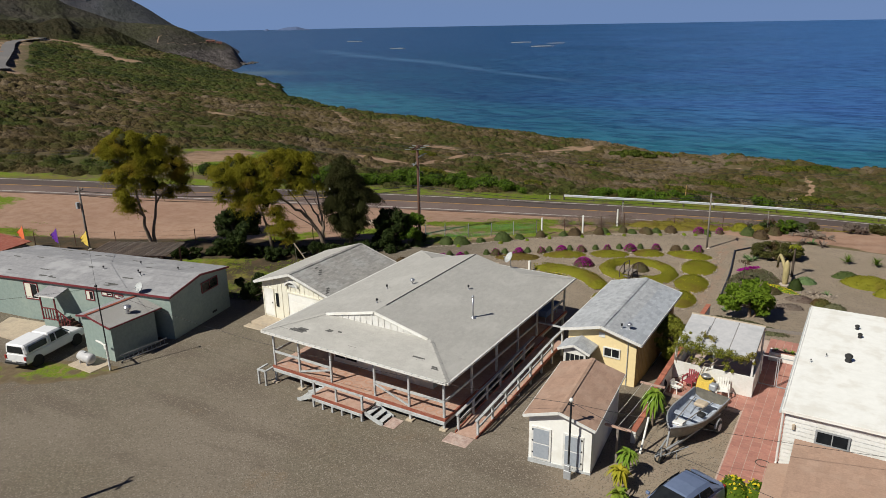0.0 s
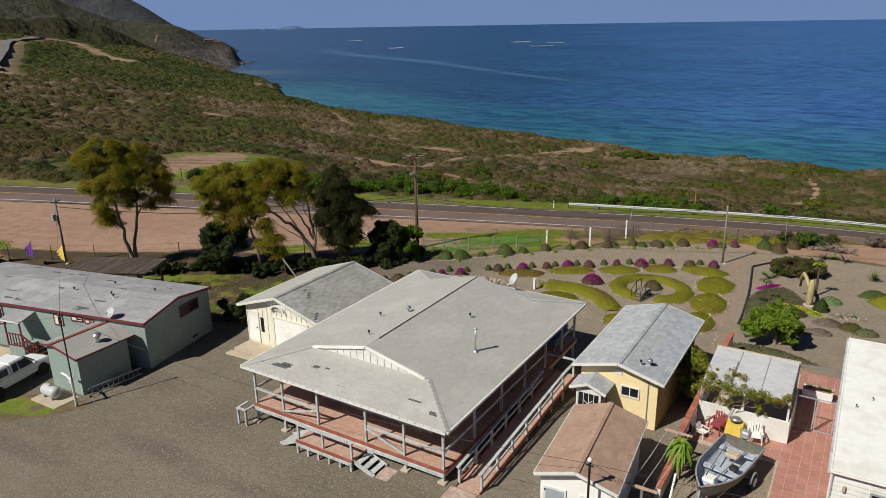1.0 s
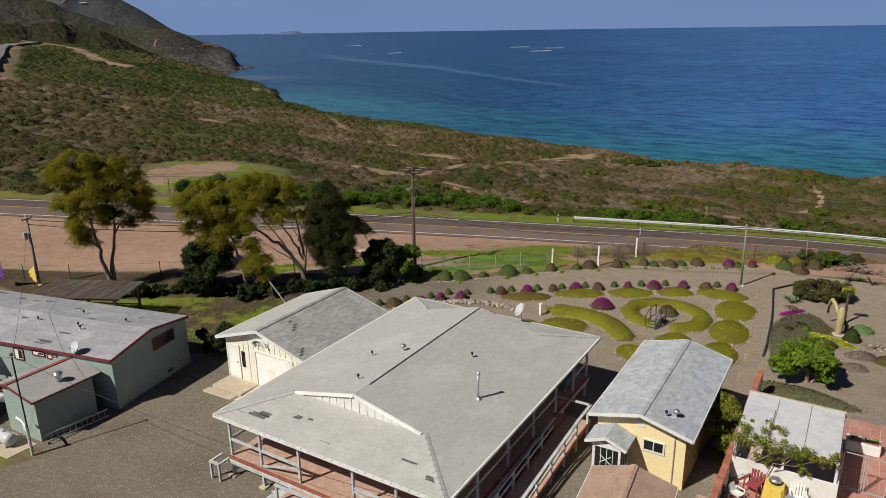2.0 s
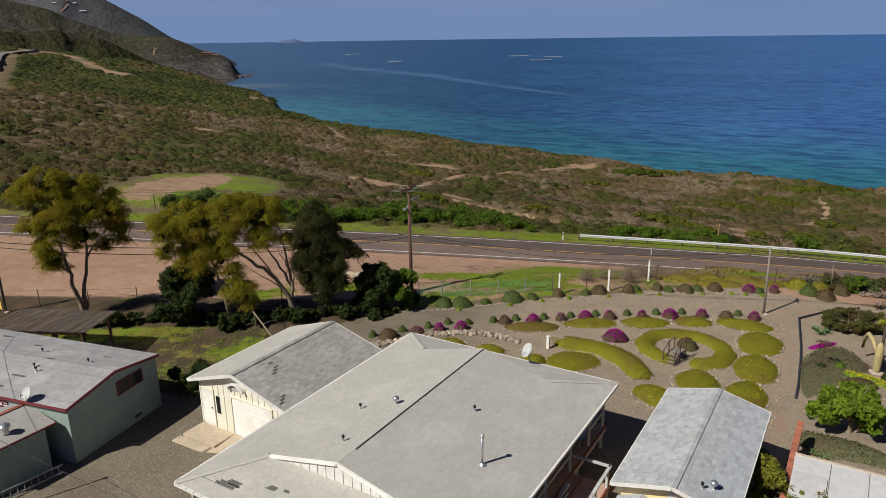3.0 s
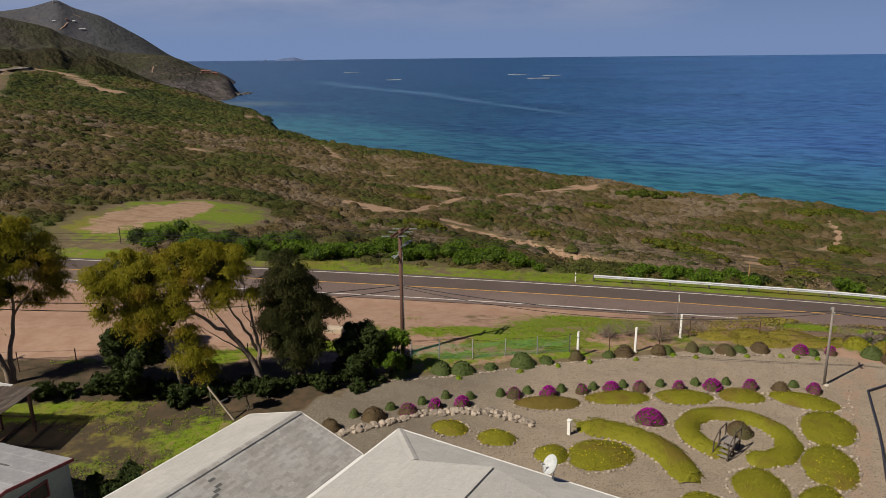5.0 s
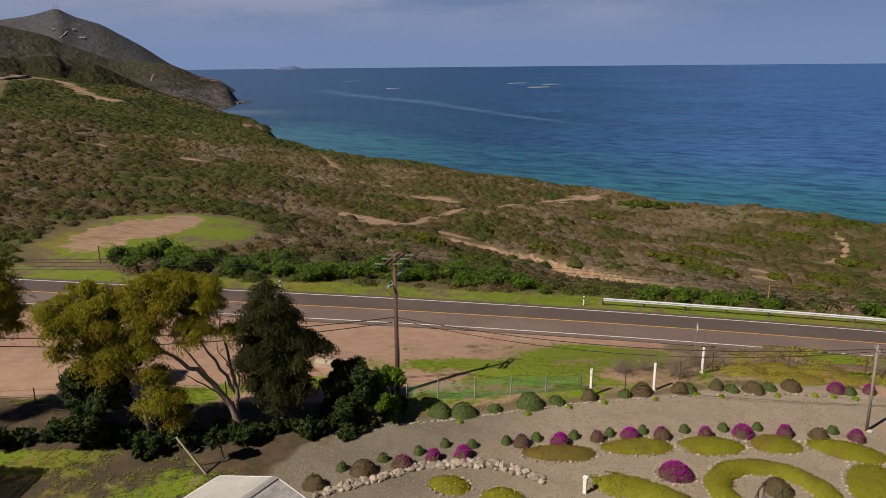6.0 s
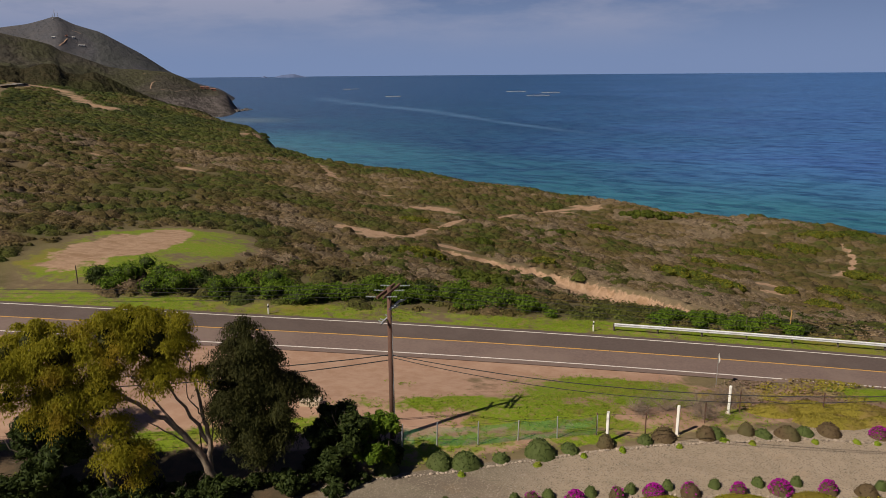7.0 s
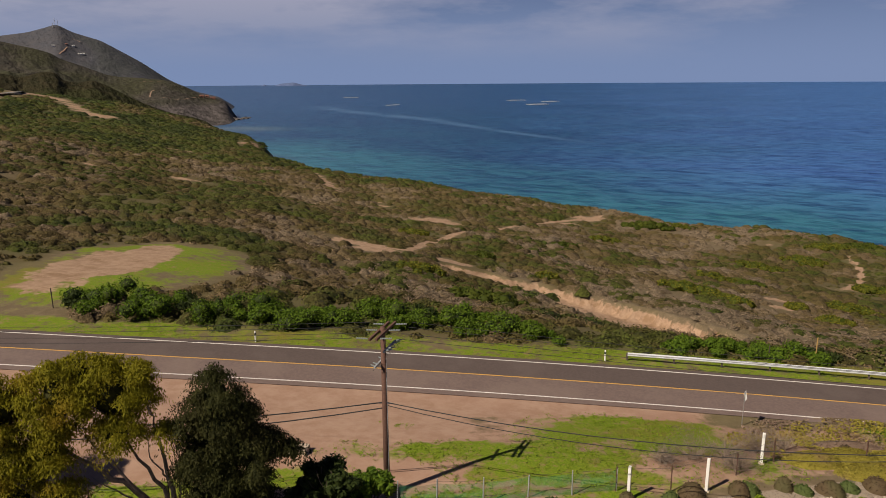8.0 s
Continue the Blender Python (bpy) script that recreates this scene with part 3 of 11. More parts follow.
def tone_field(x, y):
    """Which plants grow where: grey-brown brush, olive and green patches."""
    a = 0.30 + 0.26 * lumps(x, y, 62, 1) + 0.28 * lumps(x, y, 24, 2) + 0.38 * lumps(x, y, 9, 3) + 0.20 * lumps(x, y, 4, 4)
    u, v = road_uv(x, y)
    w = v - road_bend(u)
    return a - 0.05 + smooth01(-60, -170, x) * 0.24 + smooth01(-200, -330, x) * 0.22 + 0.34 * (1 - smooth01(12, 30, w)) * smooth01(4, 7, w) * (1 - 0.6 * smooth01(25, 45, u))


def tone_of(x, y, rs):
    return np.clip(tone_field(x, y) + rs.normal(0, 0.075, len(x)), 0.0, 1.0)


def tone_ramp(t, fac):
    cr_ = t.nodes.new("ShaderNodeValToRGB")
    e = cr_.color_ramp.elements
    while len(e) < len(TONES):
        e.new(0.5)
    for i, c in enumerate(TONES):
        e[i].position = i / (len(TONES) - 1)
        e[i].color = (*c, 1)
    t.links.new(fac, cr_.inputs["Fac"])
    return cr_.outputs["Color"]


def ground_material():
    m = bpy.data.materials.new("ground")
    m.use_nodes = True
    t = m.node_tree
    bsdf = t.nodes["Principled BSDF"]
    bsdf.inputs["Roughness"].default_value, bsdf.inputs["Specular IOR Level"].default_value = 0.95, 0.15
    geo = t.nodes.new("ShaderNodeNewGeometry")
    p = geo.outputs["Position"]
    fine, mid, broad = noise_of(t, p, 9.0, 6.0, 0.7), noise_of(t, p, 0.9, 5.0, 0.65), noise_of(t, p, 0.09, 5.0, 0.6)
    pebble = t.nodes.new("ShaderNodeTexVoronoi")
    pebble.inputs["Scale"].default_value = 20.0
    t.links.new(p, pebble.inputs["Vector"])
    grey = t.nodes.new("ShaderNodeRGBToBW")
    t.links.new(pebble.outputs["Color"], grey.inputs[0])
    speck = grey.outputs[0]

    def share(name, spread, noise_socket):
        at = t.nodes.new("ShaderNodeAttribute")
        at.attribute_name = name
        k = node(t, "ShaderNodeMath")
        k.operation = "MULTIPLY_ADD"
        k.inputs[1].default_value = spread
        t.links.new(noise_socket, k.inputs[0])
        t.links.new(at.outputs["Fac"], k.inputs[2])
        return ramp(t, k.outputs[0], 0.42 + spread / 2, 0.62 + spread / 2)

    soil = mixed(t, ramp(t, mid, 0.35, 0.7), (0.130, 0.098, 0.058), (0.195, 0.145, 0.092))
    soil = mixed(t, ramp(t, broad, 0.4, 0.7), soil, (0.135, 0.112, 0.050))
    soil = mixed(t, ramp(t, fine, 0.55, 0.8), soil, (0.09, 0.065, 0.035))
    litter = t.nodes.new("ShaderNodeAttribute")
    litter.attribute_name = "tone"
    low = mixed(t, ramp(t, fine, 0.3, 0.7), tone_ramp(t, litter.outputs["Fac"]), (0.075, 0.062, 0.030))
    brush = t.nodes.new("ShaderNodeAttribute")
    brush.attribute_name = "scrub"
    k_ = node(t, "ShaderNodeMath")
    k_.operation = "MULTIPLY"
    k_.inputs[1].default_value = 0.75
    t.links.new(brush.outputs["Fac"], k_.inputs[0])
    soil = mixed(t, k_.outputs[0], soil, low)
    dirt = mixed(t, ramp(t, mid, 0.3, 0.7), (0.30, 0.185, 0.125), (0.37, 0.245, 0.175))
    dirt = mixed(t, ramp(t, broad, 0.45, 0.75), dirt, (0.29, 0.17, 0.12))
    dirt = mixed(t, ramp(t, fine, 0.6, 0.85), dirt, (0.26, 0.15, 0.10))
    pale = mixed(t, ramp(t, mid, 0.3, 0.7), (0.27, 0.175, 0.112), (0.36, 0.245, 0.162))
    pale = mixed(t, ramp(t, fine, 0.55, 0.8), pale, (0.25, 0.15, 0.09))
    pale = mixed(t, ramp(t, noise_of(t, p, 0.35, 5.0, 0.7), 0.5, 0.66), pale, (0.23, 0.145, 0.085))
    turf = mixed(t, ramp(t, fine, 0.3, 0.7), (0.088, 0.145, 0.009), (0.175, 0.230, 0.016))
    turf = mixed(t, ramp(t, noise_of(t, p, 2.6, 5.0, 0.7), 0.52, 0.68), turf, (0.20, 0.165, 0.05))
    turf = mixed(t, ramp(t, mid, 0.55, 0.72), turf, (0.235, 0.165, 0.085))
    turf = mixed(t, ramp(t, broad, 0.5, 0.72), turf, (0.17, 0.14, 0.03))
    gravel = mixed(t, ramp(t, fine, 0.35, 0.65), (0.128, 0.108, 0.078), (0.194, 0.166, 0.123))
    gravel = mixed(t, ramp(t, mid, 0.45, 0.8), gravel, (0.165, 0.132, 0.094))
    gravel = mixed(t, ramp(t, broad, 0.42, 0.66), gravel, (0.205, 0.172, 0.134))
    # swept bands of finer grit where vehicles turn
    sweep = node(t, "ShaderNodeMapping", Scale=(0.10, 0.42, 1.0), Rotation=(0, 0, radians(14)))
    t.links.new(p, sweep.inputs["Vector"])
    gravel = mixed(t, ramp(t, noise_of(t, sweep.outputs["Vector"], 1.0, 3.0, 0.5), 0.5, 0.68), gravel, (0.145, 0.118, 0.090))
    gravel = mixed(t, ramp(t, noise_of(t, p, 0.21, 4.0, 0.62), 0.60, 0.74), gravel, (0.200, 0.142, 0.090))
    grit = t.nodes.new("ShaderNodeAttribute")
    grit.attribute_name = "grit"
    pale_grit = mixed(t, 0.6, gravel, mixed(t, ramp(t, mid, 0.35, 0.7), (0.400, 0.312, 0.228), (0.310, 0.245, 0.176)))
    gravel = mixed(t, grit.outputs["Fac"], gravel, pale_grit)
    gravel = mixed(t, ramp(t, speck, 0.64, 0.95), gravel, (0.29, 0.25, 0.20))
    gravel = mixed(t, ramp(t, speck, 0.36, 0.10), gravel, (0.132, 0.110, 0.084))
    col = mixed(t, share("bare", 0.5, mid), soil, dirt)
    col = mixed(t, share("gravel", 0.3, mid), col, gravel)
    col = mixed(t, share("humus_shade", 0.5, mid), col, mixed(t, ramp(t, mid, 0.4, 0.7), (0.062, 0.049, 0.029), (0.105, 0.070, 0.043)))
    col = mixed(t, share("grass", 1.0, mid), col, turf)
    col = mixed(t, share("path", 0.9, mid), col, pale)
    t.links.new(col, bsdf.inputs["Base Color"])
    bp = node(t, "ShaderNodeBump", Strength=0.55, Distance=0.06)
    t.links.new(noise_of(t, p, 14.0, 5.0, 0.75), bp.inputs["Height"])
    t.links.new(bp.outputs["Normal"], bsdf.inputs["Normal"])
    return m


def bulk_mesh(name, verts, quads, mat, smooth=True, size=4):
    me = bpy.data.meshes.new(name)
    me.vertices.add(len(verts))
    me.vertices.foreach_set("co", np.asarray(verts, np.float32).ravel())
    me.loops.add(quads.size)
    me.loops.foreach_set("vertex_index", quads.astype(np.int32).ravel())
    me.polygons.add(len(quads))
    me.polygons.foreach_set("loop_start", np.arange(0, quads.size, size, dtype=np.int32))
    me.polygons.foreach_set("use_smooth", np.full(len(quads), smooth))
    me.materials.append(mat)
    me.update(calc_edges=True)
    return me


def grid_faces(nx, ny):
    i = np.arange(nx * ny).reshape(ny, nx)
    return np.stack([i[:-1, :-1], i[:-1, 1:], i[1:, 1:], i[1:, :-1]], -1).reshape(-1, 4)


def rumple(x, y, s):
    """Cheap smooth unevenness of about one unit."""
    return (np.sin(x * s + 1.3 * np.sin(y * s * 0.7)) + np.sin(y * s * 1.3 + 2.1 * np.sin(x * s * 0.6)) + np.sin((x + y) * s * 0.5 + 1.7)) / 3


def lumps(x, y, cell, seed):
    """Smooth random unevenness from -1 to 1 with lumps of about one cell."""
    g = np.random.RandomState(seed).uniform(-1, 1, (128, 128))
    c, s_ = math.cos(seed), math.sin(seed)
    fx, fy = (x * c - y * s_) / cell, (x * s_ + y * c) / cell
    ix, iy = np.floor(fx).astype(int), np.floor(fy).astype(int)
    tx, ty = smooth01(0, 1, fx - ix), smooth01(0, 1, fy - iy)
    a, b = g[ix % 128, iy % 128], g[(ix + 1) % 128, iy % 128]
    c2, d = g[ix % 128, (iy + 1) % 128], g[(ix + 1) % 128, (iy + 1) % 128]
    return (a + (b - a) * tx) * (1 - ty) + (c2 + (d - c2) * tx) * ty


def wild_z(x, y):
    """The ground's height with the unevenness of the wild slope."""
    u, v = road_uv(x, y)
    return ground_z(x, y) + smooth01(7, 40, v - road_bend(u)) * (rumple(x, y, 0.11) * 1.1 + rumple(x, y, 0.035) * 2.6)


gxs, gys = axis_steps(-1000, 420, -112, 30, 0.7, 1.045), axis_steps(-420, 560, -2, 150, 0.75, 1.04)
GX, GY = np.meshgrid(gxs, gys)
GZ = ground_z(GX, GY)
gm = masks(GX, GY)
gu, gv = road_uv(GX, GY)
wild = smooth01(7, 40, gv - road_bend(gu))
gd, ga = near_line(GX, GY, GULLY)
GZ = GZ + wild * (rumple(GX, GY, 0.11) * 1.1 + rumple(GX, GY, 0.035) * 2.6)
GZ = GZ - (1 - smooth01(0.75, 1.1, gd / gully_width(GX, GY, ga))) * (0.9 + 3.0 * ga) * smooth01(8, 14, gv)
ground = new("ground", bulk_mesh("ground", np.stack([GX, GY, GZ], -1).reshape(-1, 3), grid_faces(len(gxs), len(gys)), ground_material()))
for key in ("gravel", "bare", "grass", "path", "grit", "humus_shade", "scrub"):
    ground.data.attributes.new(key, "FLOAT", "POINT").data.foreach_set("value", gm[key].astype(np.float32).ravel())
ground.data.attributes.new("tone", "FLOAT", "POINT").data.foreach_set("value", np.clip(tone_field(GX, GY), 0, 1).astype(np.float32).ravel())
tagged(ground, label="gravel yard, dirt lot and dry coastal slope", category="ground", kind="structure")


# ---- sea ----
def sea_material():
    m = bpy.data.materials.new("sea_water")
    m.use_nodes = True
    t = m.node_tree
    bsdf = t.nodes["Principled BSDF"]
    bsdf.inputs["Roughness"].default_value, bsdf.inputs["Specular IOR Level"].default_value, bsdf.inputs["IOR"].default_value = 0.35, 0.16, 1.33
    geo = t.nodes.new("ShaderNodeNewGeometry")
    at = t.nodes.new("ShaderNodeAttribute")
    at.attribute_name = "shallow"
    mp = node(t, "ShaderNodeMapping", Scale=(0.5, 1.0, 1.0), Rotation=(0, 0, radians(-32)))
    t.links.new(geo.outputs["Position"], mp.inputs["Vector"])
    broad = noise_of(t, mp.outputs["Vector"], 0.006, 5.0, 0.6)
    k = node(t, "ShaderNodeMath")
    k.operation = "MULTIPLY_ADD"
    k.inputs[1].default_value = 0.5
    t.links.new(broad, k.inputs[0])
    t.links.new(at.outputs["Fac"], k.inputs[2])
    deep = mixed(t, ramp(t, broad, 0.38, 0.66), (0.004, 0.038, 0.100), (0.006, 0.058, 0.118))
    # bluer, brighter water by bearing
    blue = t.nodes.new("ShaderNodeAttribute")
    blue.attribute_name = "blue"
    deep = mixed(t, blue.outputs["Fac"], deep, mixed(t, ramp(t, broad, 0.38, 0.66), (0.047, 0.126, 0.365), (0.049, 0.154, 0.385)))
    # horizon haze put into the water colour, growing with distance
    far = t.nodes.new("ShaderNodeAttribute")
    far.attribute_name = "offing_haze"
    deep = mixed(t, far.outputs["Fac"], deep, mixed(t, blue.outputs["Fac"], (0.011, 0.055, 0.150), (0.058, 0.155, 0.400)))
    col = mixed(t, ramp(t, k.outputs[0], 0.38, 1.05), deep, (0.025, 0.146, 0.180))
    swell = node(t, "ShaderNodeMapping", Scale=(0.018, 0.062, 1.0), Rotation=(0, 0, radians(-32)))
    t.links.new(geo.outputs["Position"], swell.inputs["Vector"])
    chop = noise_of(t, swell.outputs["Vector"], 1.0, 9.0, 0.78)
    col = mixed(t, ramp(t, chop, 0.48, 0.60), col, mixed(t, 0.62, col, (0.004, 0.020, 0.085)))
    col = mixed(t, ramp(t, chop, 0.46, 0.34), col, mixed(t, 0.42, col, (0.040, 0.150, 0.270)))
    ripple = node(t, "ShaderNodeMapping", Scale=(0.050, 0.100, 1.0), Rotation=(0, 0, radians(-32)))
    t.links.new(geo.outputs["Position"], ripple.inputs["Vector"])
    fine = noise_of(t, ripple.outputs["Vector"], 1.0, 5.0, 0.7)
    col = mixed(t, ramp(t, fine, 0.45, 0.58), mixed(t, 0.26, col, (0.05, 0.16, 0.28)), mixed(t, 0.45, col, (0.003, 0.020, 0.085)))
    plume = t.nodes.new("ShaderNodeAttribute")
    plume.attribute_name = "plume"
    col = mixed(t, plume.outputs["Fac"], col, (0.150, 0.205, 0.190))
    foam = t.nodes.new("ShaderNodeAttribute")
    foam.attribute_name = "foam"
    col = mixed(t, foam.outputs["Fac"], col, (0.065, 0.15, 0.27))
    t.links.new(col, bsdf.inputs["Base Color"])
    bp = node(t, "ShaderNodeBump", Strength=1.0, Distance=1.2)
    t.links.new(noise_of(t, mp.outputs["Vector"], 0.12, 6.0, 0.7), bp.inputs["Height"])
    t.links.new(bp.outputs["Normal"], bsdf.inputs["Normal"])
    return m


def sea_z(r):
    return SEA + 48.0 * np.clip((r - 900) / 4000, 0, 1) ** 1.6


sr = np.concatenate([np.linspace(180, 1000, 110), np.geomspace(1008, 4930, 150)])
sa = np.radians(np.linspace(40, 200, 241))
SR, SA = np.meshgrid(sr, sa)
SX, SY = -18 + SR * np.cos(SA), 30 + SR * np.sin(SA)
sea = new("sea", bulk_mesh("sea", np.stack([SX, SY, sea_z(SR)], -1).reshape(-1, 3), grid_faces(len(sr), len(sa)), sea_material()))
off = SY - coast_y(SX)
bear = np.degrees(np.arctan2(SY - 30, SX + 18))
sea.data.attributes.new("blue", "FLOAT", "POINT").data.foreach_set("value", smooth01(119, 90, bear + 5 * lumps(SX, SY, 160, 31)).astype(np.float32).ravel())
silt = np.exp(-(np.clip(off, 0, 900) / 16.0) ** 1.2) * smooth01(-0.1, 0.6, lumps(SX, SY, 45, 33)) * (off > -30) * 0.55 + 0.50 * np.exp(-(((SX + 560) / 60) ** 2 + ((SY - 520) / 26) ** 2)) + 0.62 * np.exp(-((((SX + 850) - (SY - 800) * 0.15) / 60) ** 2 + ((SY - 800) / 42) ** 2)) + 0.4 * np.exp(-(((SX + 330) / 40) ** 2 + ((SY - 395) / 20) ** 2))
sea.data.attributes.new("plume", "FLOAT", "POINT").data.foreach_set("value", np.clip(silt * (0.8 + 0.5 * lumps(SX, SY, 22, 34)), 0, 0.8).astype(np.float32).ravel())
shal = 1.0 * np.exp(-(np.clip(off, 0, 900) / (165.0 - 40 * smooth01(-200, -350, SX) + 60.0 * smooth01(-350, -600, SX))) ** 1.2) + 0.22 * lumps(SX, SY, 120, 35) + 0.72 * np.exp(-(((SX + 600) / 220) ** 2 + ((SY - 540) / 110) ** 2))
sea.data.attributes.new("shallow", "FLOAT", "POINT").data.foreach_set("value", shal.astype(np.float32).ravel())
sea.data.attributes.new("offing_haze", "FLOAT", "POINT").data.foreach_set("value", smooth01(700, 2400, SR).astype(np.float32).ravel())
fd, fa_ = near_line(SX, SY, [(-1300, 1500), (-1070, 1320), (-717, 1128), (-483, 943), (-354, 851), (-258, 786)])
foam = np.exp(-(fd / (9 + 20 * smooth01(900, 1700, SR))) ** 2) * (0.55 + 0.4 * rumple(SX, SY, 0.03)) * smooth01(1.0, 0.7, fa_)
sea.data.attributes.new("foam", "FLOAT", "POINT").data.foreach_set("value", np.clip(foam, 0, 1).astype(np.float32).ravel())
tagged(sea, label="deep blue sea, teal near the shore", category="sea", kind="structure")


# ---- far land ----
HILLS = {}


def hill_z(name, x, y):
    """The height of a far hill at a place."""
    return HILLS[name].ray_cast(Vector((x, y, 400)), Vector((0, 0, -1)))[0].z


def lattice(x, y, cell, rs):
    """Smooth unevenness from -1 to 1 with lumps of about one cell."""
    g = rs.uniform(-1, 1, (64, 64))
    fx, fy = x / cell, y / cell
    ix, iy = np.floor(fx).astype(int), np.floor(fy).astype(int)
    tx, ty = smooth01(0, 1, fx - ix), smooth01(0, 1, fy - iy)
    a, b = g[ix % 64, iy % 64], g[(ix + 1) % 64, iy % 64]
    c, d = g[ix % 64, (iy + 1) % 64], g[(ix + 1) % 64, (iy + 1) % 64]
    return (a + (b - a) * tx) * (1 - ty) + (c + (d - c) * tx) * ty


def far_land(name, rows, dist, depth, mat, seed, label, bushy=2.0, relief=1.0, fine=(330, 90)):
    """Hills seen from far: heights by bearing, falling to the water towards the land's foot."""
    az, hz = np.array([r[0] for r in rows]), np.array([r[1] for r in rows])
    order = np.argsort(az)
    na, nd = fine
    rs = np.random.RandomState(seed)
    a = np.linspace(az.min(), az.max(), na)
    top = np.interp(a, az[order], hz[order])
    soft = np.hanning(na // 22 + 3)
    pad = len(soft) // 2
    eased = np.convolve(np.pad(top, pad, mode="reflect", reflect_type="odd"), soft / soft.sum(), "same")[pad:-pad]
    top = eased
    d = np.linspace(0, 1, nd)
    A, D = np.meshgrid(np.radians(a), d)
    rad = dist - depth * (1 - D)
    X, Y = -18 + rad * np.cos(A), 30 + rad * np.sin(A)
    base = SEA - 6.0
    rel = D ** 1.15
    Z = base + (top[None, :] - base) * rel
    rough = lattice(X, Y, 170, rs) * 0.24 + lattice(X, Y, 75, rs) * 0.13 + lattice(X, Y, 32, rs) * 0.07 + lattice(X, Y, 14, rs) * 0.035
    Z = Z + relief * rough * (top[None, :] - base) * np.sin(np.pi * D) ** 0.8 + bushy * (lumps(X, Y, 5.0, seed) + 0.7 * lumps(X, Y, 2.6, seed + 1)) * (D < 0.985)
    back = np.stack([-18 + (rad[-1] + depth * 0.6) * np.cos(A[-1]), 30 + (rad[-1] + depth * 0.6) * np.sin(A[-1]), np.full(na, base)], -1)
    verts = np.concatenate([np.stack([X, Y, Z], -1).reshape(-1, 3), back])
    faces = grid_faces(na, nd + 1)
    HILLS[name] = BVHTree.FromPolygons(verts.tolist(), faces.tolist())
    return tagged(new(name, bulk_mesh(name, verts, faces, mat)), label=label, category="hill", kind="structure")


def far_material(name, a, b, c, rock, rock_z, scale):
    """Far scrub in three colours at two sizes, bare rock near the water."""
    m = bpy.data.materials.new(name)
    m.use_nodes = True
    t = m.node_tree
    bsdf = t.nodes["Principled BSDF"]
    bsdf.inputs["Roughness"].default_value, bsdf.inputs["Specular IOR Level"].default_value = 0.95, 0.1
    geo = t.nodes.new("ShaderNodeNewGeometry")
    p = geo.outputs["Position"]
    fine, broad = noise_of(t, p, scale, 6.0, 0.7), noise_of(t, p, scale * 0.14, 5.0, 0.6)
    spots = noise_of(t, p, scale * 3.2, 5.0, 0.7)
    col = mixed(t, ramp(t, fine, 0.38, 0.62), a, b)
    col = mixed(t, ramp(t, broad, 0.45, 0.62), col, c)
    col = mixed(t, ramp(t, spots, 0.52, 0.66), col, tuple(0.68 * v for v in a))
    col = mixed(t, ramp(t, spots, 0.42, 0.30), col, tuple(1.15 * v for v in b))
    sx = t.nodes.new("ShaderNodeSeparateXYZ")
    t.links.new(p, sx.inputs[0])
    k = node(t, "ShaderNodeMath")
    k.operation = "MULTIPLY_ADD"
    k.inputs[1].default_value = 30.0
    t.links.new(broad, k.inputs[0])
    t.links.new(sx.outputs["Z"], k.inputs[2])
    col = mixed(t, ramp(t, k.outputs[0], rock_z + 20, rock_z + 8), col, mixed(t, ramp(t, fine, 0.4, 0.6), rock, tuple(0.5 * v for v in rock)))
    t.links.new(col, bsdf.inputs["Base Color"])
    bp = node(t, "ShaderNodeBump", Strength=0.7, Distance=4.0)
    t.links.new(spots, bp.inputs["Height"])
    t.links.new(bp.outputs["Normal"], bsdf.inputs["Normal"])
    return m


# the mountain's grey-blue tint is distance haze put into the base colour
M["far_scrub"] = far_material("haze_tinted_hill_scrub", (0.070, 0.072, 0.082), (0.080, 0.078, 0.083), (0.067, 0.071, 0.069), (0.07, 0.068, 0.07), -60, 0.03)
M["slope_scrub"] = far_material("slope_scrub", (0.044, 0.042, 0.034), (0.064, 0.056, 0.045), (0.050, 0.050, 0.028), (0.105, 0.092, 0.086), -16, 0.05)
M["mid_scrub"] = far_material("hill_scrub", (0.022, 0.021, 0.010), (0.038, 0.032, 0.016), (0.032, 0.034, 0.012), (0.06, 0.045, 0.03), -40, 0.10)
MOUNT = [(158.7, 92), (155.7, 112), (152.5, 130), (150.9, 139), (149.6, 153), (149.1, 160), (148.1, 141), (146.4, 123), (143.9, 72), (142.1, 27), (140.95, 8), (140.2, -4), (138.6, -18), (137.7, -39), (137.2, -54)]
SLOPE_TOP = [(154.43, 102.8), (152.58, 93.6), (151.63, 87.4), (150.65, 82.0), (149.66, 74.4), (149.19, 64.6), (148.34, 56.7), (147.31, 46.6), (146.26, 35.3), (145.35, 31.0), (144.22, 29.8), (142.49, 25.3), (141.91, 22.0), (141.15, 14.3), (140.38, 3.3), (139.72, -5.7), (138.79, -10.5), (138.19, -17.3), (137.89, -28.6), (137.59, -43.3), (137.28, -53.7)]
MIDHILL = [(154.76, 35.1), (152.86, 32.6), (151.57, 27.9), (150.34, 34.5), (149.48, 33.2), (149.12, 23.7), (148.15, 20.9), (147.22, 24.2), (146.35, 17.2), (144.75, 1.4), (143.83, -6.7), (142.32, -18.1), (140.55, -24.7), (139.56, -31.8), (138.95, -43.3)]
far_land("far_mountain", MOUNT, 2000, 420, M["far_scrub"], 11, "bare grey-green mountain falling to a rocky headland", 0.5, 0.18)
far_land("coastal_slope", SLOPE_TOP, 1500, 330, M["slope_scrub"], 29, "green-grey slope ending in a dark rocky headland", 0.8, 0.6)
far_land("coastal_hill", MIDHILL, 1000, 260, M["mid_scrub"], 47, "dark scrub-covered hill above the coast", 1.5, 0.3)
